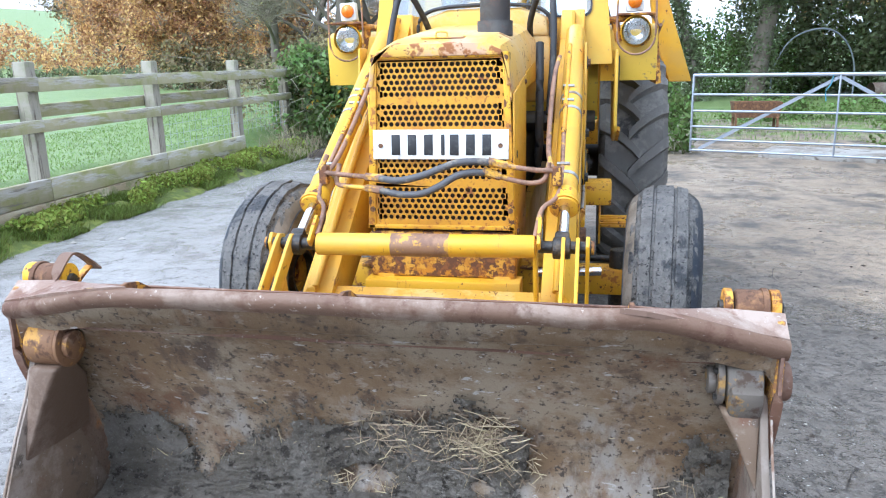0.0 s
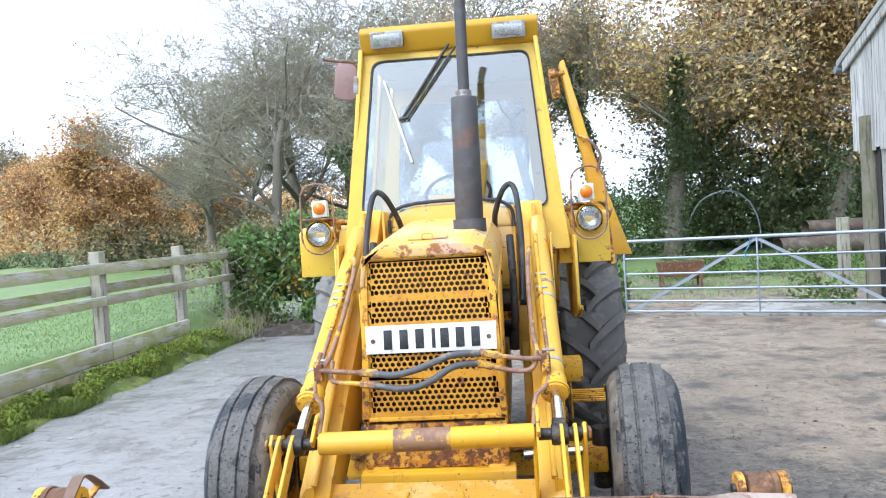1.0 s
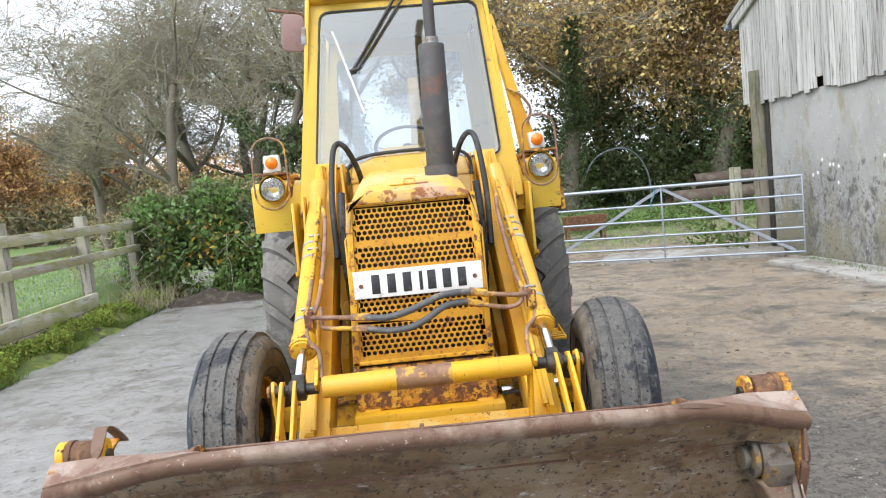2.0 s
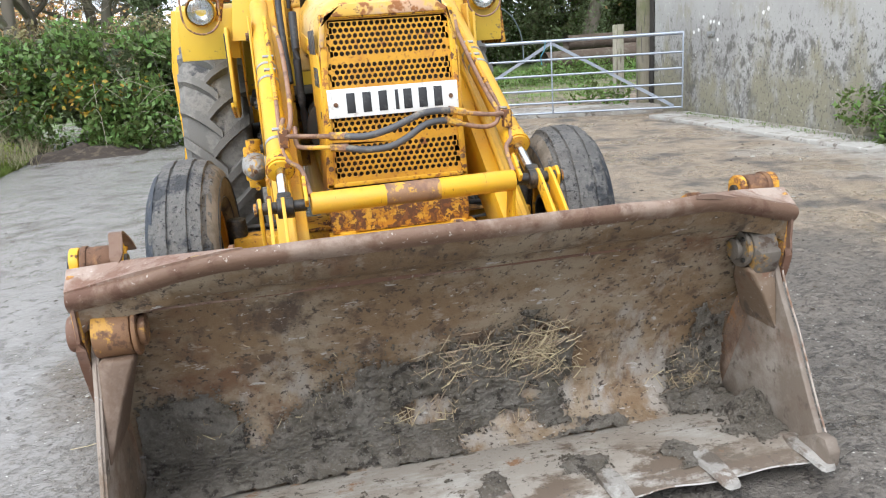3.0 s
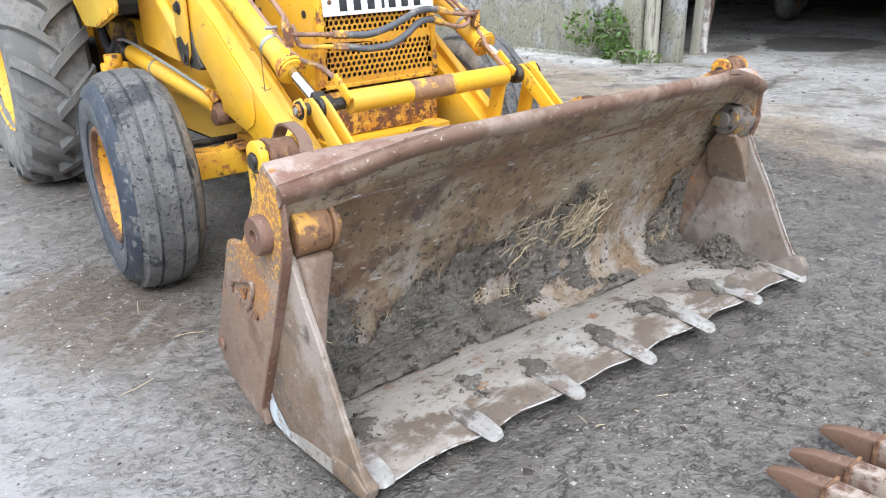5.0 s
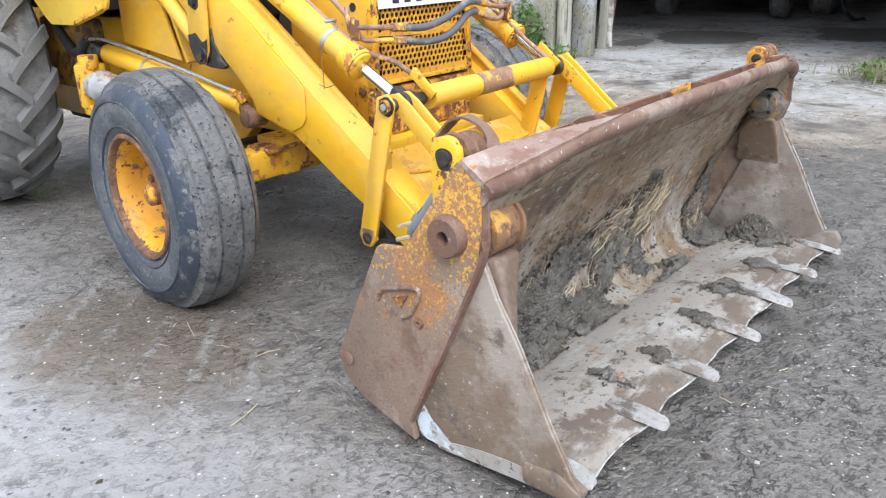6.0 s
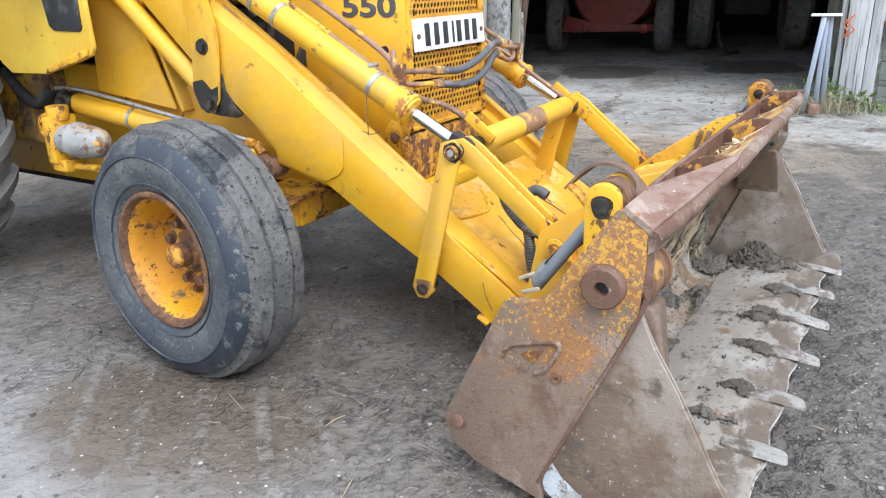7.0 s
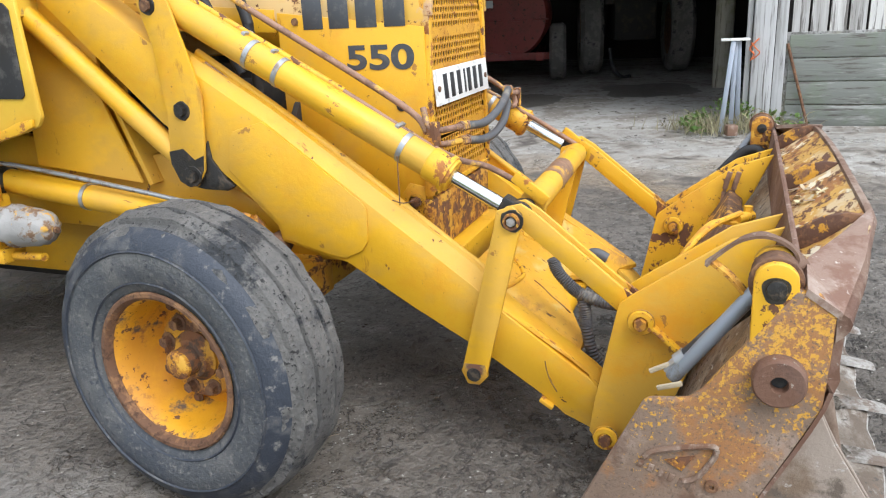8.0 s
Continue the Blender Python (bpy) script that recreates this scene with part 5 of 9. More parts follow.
part("front_weight_frame", join(box((-0.0, 0.0, 0.505), (0.62, 0.12, 0.10), bevel=0.008), box((0, 0.02, 0.44), (0.40, 0.10, 0.06), bevel=0.01)), M["yellow"], digger)
part("front_lower_panel", box((-0.006, 0.012, 0.648), (0.585, 0.035, 0.185), bevel=0.012), M["yellow_rust"], digger, "heavily rusted lower front panel")


# the nose: side panels and hood
def hood_section(y, top, half):
    return [(-half - 0.012, y, top - 0.20), (-half, y, top - 0.085), (-half + 0.035, y, top - 0.028), (-half + 0.085, y, top), (half - 0.085, y, top), (half - 0.035, y, top - 0.028), (half, y, top - 0.085), (half + 0.012, y, top - 0.20)]


def hood():
    rows = [hood_section(-0.012, 1.452, 0.262), hood_section(0.05, 1.472, 0.262), hood_section(0.5, 1.515, 0.268), hood_section(1.20, 1.575, 0.275)]
    inner = [[(x * 0.985, y, z - 0.012) for x, y, z in r] for r in rows]
    verts = [v for r in rows for v in r] + [v for r in inner for v in r]
    n, k, faces = 8, len(rows), []
    for off in (0, k * n):
        for i in range(k - 1):
            for j in range(n - 1):
                a = off + i * n + j
                faces.append((a, a + 1, a + n + 1, a + n) if off == 0 else (a, a + n, a + n + 1, a + 1))
    for j in range(n - 1):
        faces.append((j, k * n + j, k * n + j + 1, j + 1))
        a, b = (k - 1) * n + j, 2 * k * n - n + j
        faces.append((a, a + 1, b + 1, b))
    for i in range(k - 1):
        for j in (0, n - 1):
            a, b = i * n + j, k * n + i * n + j
            faces.append((a, a + n, b + n, b))
    bm = bmesh.new()
    vs = [bm.verts.new(v) for v in verts]
    for f in faces:
        bm.faces.new([vs[i] for i in f])
    return bm


part("hood", hood(), M["yellow_hood"], digger, "sun-bleached yellow hood with a rusty front lip", 28)
for s in (-1, 1):
    part("nose_panel", join(prism([(0.0, 0.56), (0.03, 0.545), (0.44, 0.62), (0.505, 0.70), (0.505, 1.33), (0.0, 1.27)], 0.283 * s, 0.275 * s, bevel=0.002)), M["yellow"], digger, "flat yellow nose side panel")
    part("hood_skirt", prism([(0.515, 1.27), (1.22, 1.30), (1.22, 1.40), (0.515, 1.34)], 0.284 * s, 0.276 * s, bevel=0.002), M["yellow"], digger)
    part("panel_bolt", hexbolt((0.283 * s, 0.055, 0.73), (s, 0, 0), 0.018, 0.014), M["rust"], digger)
    part("panel_bolt", hexbolt((0.283 * s, 0.44, 1.30), (s, 0, 0), 0.008, 0.008), M["rust"], digger)
    part("panel_bracket", prism([(0.02, 0.60), (0.095, 0.60), (0.105, 0.75), (0.075, 0.79), (0.02, 0.78)], 0.277 * s, 0.287 * s, bevel=0.003), M["yellow_worn"], digger)
    # flat black disc stands for the shaded depth of a hole in the panel
    part("panel_plug", rod((0.282 * s, 0.088, 1.035), (0.2855 * s, 0.088, 1.035), 0.016, 18), M["black"], digger)
part("hood_catch", join(sweep([(-0.02, 0.05, 1.475), (-0.015, 0.05, 1.497), (0.02, 0.05, 1.497), (0.025, 0.05, 1.475)], 0.004, 8, 4), box((0, 0.10, 1.4795), (0.16, 0.09, 0.006), (2, 0, 0), 0.002)), M["yellow_hood"], digger)


# the grille: a pressed frame and a perforated plate
def grille_plate():
    bm = bmesh.new()
    z_top, z_bot, w_top, w_bot, y = 1.405, 0.760, 0.238, 0.268, -0.004

    def half(z):
        return w_bot + (w_top - w_bot) * (z - z_bot) / (z_top - z_bot)

    def quad(pts):
        bm.faces.new([bm.verts.new((x, y, z)) for x, z in pts])

    def plain(za, zb):
        quad([(-half(za), za), (half(za), za), (half(zb), zb), (-half(zb), zb)])

    bands = [(1.392, 6), (1.236, 4), (1.034, 4), (0.918, 6)]
    ph, cols, rh = 0.0218, 20, 0.0094
    z = z_top
    for top, rows in bands:
        plain(z, top)
        for i in range(rows):
            za, zb = top - i * ph, top - (i + 1) * ph
            h = half((za + zb) / 2)
            pw = 2 * (h - 0.012) / (cols + 0.5)
            x0 = -h + 0.012 + (0.5 * pw if i % 2 else 0)
            quad([(-half(za), za), (x0, za), (x0, zb), (-half(zb), zb)])
            quad([(x0 + cols * pw, za), (half(za), za), (half(zb), zb), (x0 + cols * pw, zb)])
            for j in range(cols):
                xa, cx, cz = x0 + j * pw, x0 + (j + 0.5) * pw, (za + zb) / 2
                outer = [(xa + pw, cz), (xa + pw, za), (cx, za), (xa, za), (xa, cz), (xa, zb), (cx, zb), (xa + pw, zb)]
                ov = [bm.verts.new((x, y, q)) for x, q in outer]
                iv = [bm.verts.new((cx + rh * math.cos(k * math.pi / 4), y, cz + rh * math.sin(k * math.pi / 4))) for k in range(8)]
                bv = [bm.verts.new((v.co.x, y + 0.004, v.co.z)) for v in iv]
                for k in range(8):
                    bm.faces.new((ov[k], ov[(k + 1) % 8], iv[(k + 1) % 8], iv[k]))
                    bm.faces.new((iv[k], iv[(k + 1) % 8], bv[(k + 1) % 8], bv[k]))
            z = zb
    plain(z, z_bot)
    bmesh.ops.remove_doubles(bm, verts=bm.verts, dist=0.00005)
    return bm


grille = part("grille", grille_plate(), M["grille"], digger, "perforated yellow grille with rust between the holes", 30)
part("grille_frame", join(prism([(-0.262, 1.422), (0.262, 1.422), (0.255, 1.404), (-0.255, 1.404)], -0.016, 0.02, "y", 0.003), prism([(-0.298, 0.752), (0.286, 0.752), (0.283, 0.768), (-0.295, 0.768)], -0.014, 0.02, "y", 0.003), prism([(-0.262, 1.422), (-0.238, 1.418), (-0.268, 0.752), (-0.298, 0.752)], -0.014, 0.02, "y", 0.003), prism([(0.262, 1.422), (0.238, 1.418), (0.262, 0.752), (0.286, 0.752)], -0.014, 0.02, "y", 0.003)), M["yellow_worn"], grille)
for x, z in ((-0.25, 1.40), (0.25, 1.40), (-0.276, 0.83), (0.268, 0.83)):
    part("grille_bolt", hexbolt((x, -0.014, z), (0, -1, 0), 0.007, 0.006), M["rust"], grille)
part("radiator", box((0, 0.06, 1.07), (0.52, 0.03, 0.70), bevel=0.004), M["radiator"], digger, "dark radiator core behind the grille")
part("nose_front", prism([(-0.28, 0.56), (0.28, 0.56), (0.27, 0.76), (-0.28, 0.76)], 0.022, 0.04, "y", 0.002), M["dark"], digger)

# number plate: pressed plate with plain bars
part("hood_lip", prism([(-0.272, 1.30), (-0.264, 1.375), (-0.236, 1.427), (-0.18, 1.455), (0.18, 1.455), (0.236, 1.427), (0.264, 1.375), (0.272, 1.30), (0.255, 1.30), (0.238, 1.41), (-0.238, 1.41), (-0.255, 1.30)], -0.022, 0.004, "y", 0.004), M["yellow_hood"], digger, "rusty pressed lip round the hood front")
plate = part("number_plate", box((0.0, -0.018, 1.084), (0.525, 0.004, 0.112), (-4.5, 0, 0), 0.003), M["white"], digger, "white number plate with black bars")
for x, w in ((-0.172, 0.034), (-0.108, 0.034), (-0.044, 0.034), (0.012, 0.014), (0.056, 0.034), (0.118, 0.034), (0.180, 0.034)):
    part("plate_bar", box((x, -0.0212, 1.083), (w, 0.002, 0.078), (-4.5, 0, 0), 0.001), M["black"], plate)
for x in (-0.232, 0.232):
    part("plate_screw", rod((x, -0.025, 1.080), (x, -0.018, 1.080), 0.009, 12), M["rust"], plate)


# side decals: lettering of the maker as plain blocks, the model number as written
def lettering(body, size, mat, m, parent, extrude=0.0012, bold=0.0):
    cu = bpy.data.curves.new("lettering", "FONT")
    cu.body, cu.size, cu.extrude, cu.offset = body, size, extrude, bold
    ob = new("lettering", cu)
    me = bpy.data.meshes.new_from_object(ob.evaluated_get(bpy.context.evaluated_depsgraph_get()))
    bpy.data.objects.remove(ob)
    bpy.data.curves.remove(cu)
    me.transform(m)
    me.name = "model_number"
    return finish("model_number", me, mat, parent, "charcoal model number", 30)


for y, w in ((0.375, 0.085), (0.283, 0.085), (0.188, 0.085), (0.093, 0.085)):
    part("maker_block", box((-0.2842, y, 1.322), (0.002, w * 0.82, 0.095), bevel=0.001), M["decal"], digger)
lettering("550", 0.108, M["decal"], Matrix(((0, 0, -1, -0.2842), (-1, 0, 0, 0.268), (0, 1, 0, 1.150), (0, 0, 0, 1))) @ Matrix.Diagonal((1.44, 0.94, 1, 1)), digger, bold=0.003)


# exhaust stack
ex = part("exhaust", join(rod((0.155, 0.45, 1.49), (0.155, 0.45, 1.55), 0.075, 20), rod((0.155, 0.45, 1.54), (0.162, 0.45, 2.10), 0.064, 24, 0.060, 0.006)), M["exhaust"], digger, "sooty black exhaust silencer")
part("tailpipe", sweep([(0.163, 0.45, 2.08), (0.166, 0.45, 2.35), (0.17, 0.45, 2.62), (0.178, 0.452, 2.74), (0.20, 0.455, 2.82)], 0.026, 14, 5), M["exhaust"], ex)
part("clamp", rod((0.162, 0.45, 2.10), (0.162, 0.45, 2.13), 0.036, 16), M["steel"], ex)


# loader frame, arms and rams, on both sides
def loader_side(s):
    X = lambda v: v * s  # noqa: E731
    part("loader_tower", join(prism([(1.30, 1.62), (1.43, 1.50), (1.45, 0.85), (0.99, 0.80), (1.10, 1.07), (1.08, 1.62)], X(-0.47), X(-0.455), bevel=0.004), prism([(1.28, 1.62), (1.43, 1.50), (1.45, 0.85), (0.99, 0.80), (1.10, 1.07), (1.08, 1.62)], X(-0.36), X(-0.345), bevel=0.004), box((X(-0.405), 1.02, 0.93), (0.10, 0.02, 0.3), (-22, 0, 0), 0.003)), M["yellow"], digger, "yellow loader tower plate")
    boom = part("loader_arm", prism([(1.30, 1.64), (1.14, 1.50), (1.025, 1.40), (0.861, 1.285), (0.44, 1.018), (0.125, 0.788), (-0.20, 0.552), (-0.293, 0.474), (-0.549, 0.292), (-0.625, 0.22), (-0.645, 0.17), (-0.62, 0.115), (-0.552, 0.135), (-0.476, 0.168), (-0.41, 0.222), (-0.237, 0.336), (-0.016, 0.458), (0.20, 0.588), (0.25, 0.598), (0.424, 0.642), (0.434, 0.69), (0.52, 0.775), (0.612, 0.85), (0.825, 1.012), (1.249, 1.408), (1.34, 1.47)], X(-0.515), X(-0.395), bevel=0.006), M["yellow"], digger, "long yellow loader arm with chipped paint")
    # folded upper flange leaning inwards from the outer face, with a pipe lying along it
    ridge = [(0.70, 1.182, 0.035), (0.44, 1.018, 0.040), (0.125, 0.788, 0.046), (-0.20, 0.552, 0.052), (-0.24, 0.518, 0.048)]
    bm = bmesh.new()
    rows = [[bm.verts.new((X(x), y, z)) for x, z in ((-0.5135, z0 - 0.004), (-0.482, z0 + h), (-0.452, z0 + h + 0.004), (-0.452, z0 - 0.02))] for y, z0, h in ridge]
    for ra, rb in zip(rows, rows[1:]):
        for k in range(4):
            bm.faces.new((ra[k], ra[(k + 1) % 4], rb[(k + 1) % 4], rb[k]))
    bm.faces.new(rows[0])
    bm.faces.new(rows[-1][::-1])
    part("arm_flange", bm, M["yellow"], boom, "folded upper edge of the loader arm", 25)
    part("gusset_plate", prism([(0.586, 0.869), (0.572, 0.968), (0.552, 0.99), (0.450, 1.019), (0.430, 1.010), (0.130, 0.783), (0.116, 0.759), (0.120, 0.662), (0.140, 0.632), (0.20, 0.604), (0.25, 0.612), (0.412, 0.652), (0.42, 0.70), (0.51, 0.79)], X(-0.523), X(-0.5165), bevel=0.002), M["yellow"], boom, "welded doubling plate on the arm")
    part("arm_edge_strip", sweep([(X(-0.452), 0.70, 1.226), (X(-0.452), 0.44, 1.058), (X(-0.452), 0.2, 0.890), (X(-0.452), -0.02, 0.728), (X(-0.452), -0.235, 0.570)], 0.0125, 10, 3), M["yellow"], boom, "yellow pipe along the arm")
    part("arm_edge_strip", sweep([(X(-0.470), 0.66, 1.194), (X(-0.470), 0.2, 0.878), (X(-0.470), -0.20, 0.586)], 0.005, 8, 3), M["pipe"], boom, "rust line beside the pipe")
    part("paint_crack", sweep([(X(-0.5152), -0.419, 0.333), (X(-0.5152), -0.424, 0.305), (X(-0.5152), -0.434, 0.275), (X(-0.5152), -0.454, 0.239)], 0.0016, 6, 4), M["rust"], boom, "curved crack in the arm's paint")
    part("arm_foot", box((X(-0.51), -0.425, 0.203), (0.05, 0.045, 0.012), (33, 0, 0), 0.003), M["yellow_worn"], boom)
    # rear lever with its bolts and the levelling rod
    lever = part("lever_plate", prism([(0.845, 1.46), (0.838, 1.389), (0.801, 1.255), (0.782, 1.047), (0.798, 0.884), (0.768, 0.826), (0.735, 0.808), (0.702, 0.814), (0.668, 0.865), (0.655, 0.96), (0.643, 1.099), (0.662, 1.184), (0.722, 1.383), (0.73, 1.46)], X(-0.536), X(-0.5245), bevel=0.004), M["yellow"], digger, "upright yellow lever plate with greasy bolts")
    part("lever_grease", prism([(0.795, 0.925), (0.793, 0.884), (0.768, 0.829), (0.735, 0.811), (0.702, 0.817), (0.671, 0.866), (0.664, 0.915), (0.70, 0.90), (0.74, 0.935)], X(-0.5372), X(-0.5362), bevel=0), M["grease"], lever, "black grease smeared round the lower bolt")
    part("lever_pin", rod((X(-0.40), 0.722, 0.852), (X(-0.53), 0.722, 0.852), 0.042, 16), M["grease"], lever)
    part("lever_boss", prism([(0.655, 0.96), (0.648, 0.90), (0.60, 0.835), (0.575, 0.815), (0.60, 0.80), (0.69, 0.802), (0.735, 0.81)], X(-0.5235), X(-0.50), bevel=0.004), M["grease"], lever)
    for y, z, r in ((0.723, 1.054, 0.019), (0.715, 0.848, 0.021), (0.794, 1.37, 0.018)):
        part("bolt_washer", lathe([(0.0, r * 1.6), (X(-0.004), r * 1.5), (X(-0.004), r * 0.6), (0.0, r * 0.6)], (X(-0.536), y, z), 20, wobble=0.004), M["grease"], lever)
        part("lever_bolt", hexbolt((X(-0.538), y, z), (X(-1), 0, 0), r, 0.014, False), M["grease"] if z < 1.2 else M["rust"], lever)
    link = part("levelling_rod", rod((X(-0.500), 1.36, 1.391), (X(-0.500), 0.76, 0.880), 0.036, 20), M["yellow"], digger)
    part("rod_end", join(rod((X(-0.46), 1.385, 1.415), (X(-0.55), 1.385, 1.415), 0.055, 20, bevel=0.006), rod((X(-0.55), 1.385, 1.415), (X(-0.565), 1.385, 1.415), 0.032, 12)), M["grease"], link)
    # crowd ram above the arm
    a, b = Vector((X(-0.475), 1.02, 1.515)), Vector((X(-0.475), -0.135, 0.866))
    d = (b - a).normalized()
    ram = part("crowd_ram", rod(a, b, 0.045, 28, bevel=0.004), M["yellow"], digger, "yellow hydraulic ram with bright clips")
    part("gland", join(rod(b - d * 0.07, b + d * 0.012, 0.050, 24, bevel=0.005), rod(b - d * 0.012, b + d * 0.002, 0.056, 24)), M["yellow_worn"], ram)
    part("piston_rod", rod(b, Vector((X(-0.475), -0.325, 0.762)), 0.021, 18), M["chrome"], ram, "bright chromed piston rod")
    part("eye", join(rod((X(-0.445), -0.345, 0.762), (X(-0.505), -0.345, 0.762), 0.038, 18, bevel=0.006), box((X(-0.475), -0.315, 0.778), (0.05, 0.06, 0.05), (30, 0, 0), 0.008)), M["grease"], ram)
    for f in (0.46, 0.543, 0.879):
        p = a + (b - a) * f
        part("hose_clip", join(rod(p, p + d * 0.016, 0.0475, 28), box((p.x + X(0.012), p.y + 0.012, p.z + 0.055), (0.05, 0.014, 0.022), (30, 0, 0), 0.003)), M["steel"], ram, "bright steel hose clip")
    if s > 0:
        q = a + (b - a) * 0.879
        part("hanging_wire", join(rod((q.x - 0.046, q.y, q.z - 0.02), (q.x - 0.044, q.y + 0.002, q.z - 0.165), 0.0018, 6), sweep([(q.x - 0.045, q.y + 0.025, q.z - 0.150), (q.x - 0.044, q.y - 0.01, q.z - 0.158), (q.x - 0.044, q.y - 0.05, q.z - 0.146)], 0.0018, 6, 3)), M["rust"], ram, "rusty end of tie wire hanging from the clip")
    off = Vector((X(0.02), 0.028, 0.066))
    part("ram_pipe", sweep([a + (b - a) * 0.2 + off, a + (b - a) * 0.5 + off, a + (b - a) * 0.74 + off], 0.011, 10, 4), M["yellow_worn"], ram)
    part("ram_pipe", sweep([a + (b - a) * 0.70 + off, b + off * 0.9, (X(-0.40), -0.23, 0.875), (X(-0.385), -0.36, 0.80)], 0.009, 10, 4), M["pipe"], ram, "rust-brown steel pipe")
    # front levers: long outer link and forked arms to the bucket bracket
    for x0, x1 in ((-0.570, -0.556),) if s > 0 else ((-0.570, -0.556), (-0.392, -0.378)):
        ol = part("bucket_lever", prism([(-0.375, 0.775), (-0.345, 0.805), (-0.30, 0.79), (-0.292, 0.745), (-0.182, 0.30), (-0.20, 0.262), (-0.235, 0.262), (-0.258, 0.29)], X(x0), X(x1), bevel=0.004), M["yellow"], digger, "flat yellow bucket lever")
        part("lever_tip", prism([(-0.255, 0.325), (-0.190, 0.325), (-0.180, 0.298), (-0.199, 0.258), (-0.236, 0.258), (-0.262, 0.288)], X(x0 - 0.001), X(x1 + 0.001), bevel=0.003), M["yellow_dirty"], ol)
    lp = part("lever_pin", join(rod((X(-0.40), -0.345, 0.765), (X(-0.56), -0.345, 0.765), 0.022, 14), lathe([(X(0.0), 0.032), (X(-0.004), 0.031), (X(-0.004), 0.012), (0.0, 0.012)], (X(-0.570), -0.345, 0.765), 20, wobble=0.006)), M["grease"], digger, "greasy pivot pin")
    part("pin_ring", lathe([(0.0, 0.024), (X(-0.012), 0.023), (X(-0.013), 0.017), (0.0, 0.016)], (X(-0.572), -0.345, 0.765), 24), M["yellow_rust"], lp)
    part("pin_nut", hexbolt((X(-0.573), -0.345, 0.765), (X(-1), 0, 0), 0.013, 0.014, False), M["tooth"], lp)
    part("lever_pin", rod((X(-0.573), -0.219, 0.29), (X(-0.50 if s > 0 else -0.37), -0.219, 0.29), 0.022, 14), M["grease"], digger)
    for x0, x1 in ((-0.536, -0.523), (-0.488, -0.475)):
        fork = part("fork_arm", prism([(-0.315, 0.793), (-0.36, 0.804), (-0.40, 0.780), (-0.733, 0.508), (-0.733, 0.478), (-0.705, 0.452), (-0.361, 0.734), (-0.318, 0.745)], X(x0), X(x1), bevel=0.003), M["yellow"], digger, "slim yellow fork arm")
        part("fork_end", prism([(-0.640, 0.5855), (-0.735, 0.5095), (-0.735, 0.477), (-0.706, 0.4505), (-0.665, 0.4835), (-0.650, 0.515), (-0.655, 0.55)], X(x0 - 0.0008), X(x1 + 0.0008), bevel=0.001), M["yellow_rust"], fork, "rusted lower end")
    part("fork_stop", box((X(-0.40), -0.352, 0.815), (0.013, 0.12, 0.035), (38, 0, 0), 0.003), M["yellow_worn"], digger)
    # lift ram low beside the engine
    a, b = Vector((X(-0.50), 1.60, 0.80)), Vector((X(-0.50), 0.52, 0.665))
    lift = part("lift_ram", rod(a + (b - a) * 0.03, b, 0.044, 22, bevel=0.004), M["yellow"], digger)
    part("ram_eye", join(rod((X(-0.46), a.y, a.z), (X(-0.555), a.y, a.z), 0.048, 18, bevel=0.006), rod((X(-0.555), a.y, a.z), (X(-0.57), a.y, a.z), 0.03, 12)), M["grease"], lift)
    part("ram_eye", join(rod((X(-0.46), 0.455, 0.625), (X(-0.55), 0.455, 0.625), 0.038, 18, bevel=0.006), rod((X(-0.50), 0.54, 0.667), (X(-0.50), 0.44, 0.615), 0.026, 12)), M["rust"], lift)
    part("hose_clip", rod(a + (b - a) * 0.36, a + (b - a) * 0.375, 0.0475, 22), M["steel"], lift)
    part("ram_pipe", sweep([(X(-0.53), 1.66, 0.86), (X(-0.53), 1.5, 0.862), (X(-0.53), 1.0, 0.795), (X(-0.53), 0.62, 0.735), (X(-0.525), 0.53, 0.715)], 0.008, 10, 4), M["steel"], lift)
    part("pipe_union", join(hexbolt((X(-0.53), 0.55, 0.72), (0, -1, -0.2), 0.016, 0.03, False), rod((X(-0.525), 0.52, 0.715), (X(-0.51), 0.505, 0.68), 0.018, 12)), M["yellow_rust"], lift)
    part("pipe_union", hexbolt((X(-0.53), 1.66, 0.86), (0, 1, 0), 0.016, 0.04, False), M["yellow_rust"], lift)


loader_side(1)
before = set(digger.children)
loader_side(-1)
# the far arm sits a little further back in its worn pins
for ob in set(digger.children) - before:
    ob.matrix_basis = pose(0, 0.032, 0) @ ob.matrix_basis
part("cross_tube", join(rod((-0.385, -0.355, 0.768), (0.385, -0.325, 0.768), 0.040, 28, bevel=0.004)), M["yellow"], digger, "yellow cross tube worn to brown in the middle")
part("cross_tube_wear", join(rod((-0.115, -0.3445, 0.768), (0.09, -0.3365, 0.768), 0.0408, 28)), M["wear"], digger, "brown worn band on the cross tube")
part("torque_tube", rod((-0.41, -0.36, 0.31), (0.41, -0.36, 0.31), 0.045, 24), M["yellow"], digger)


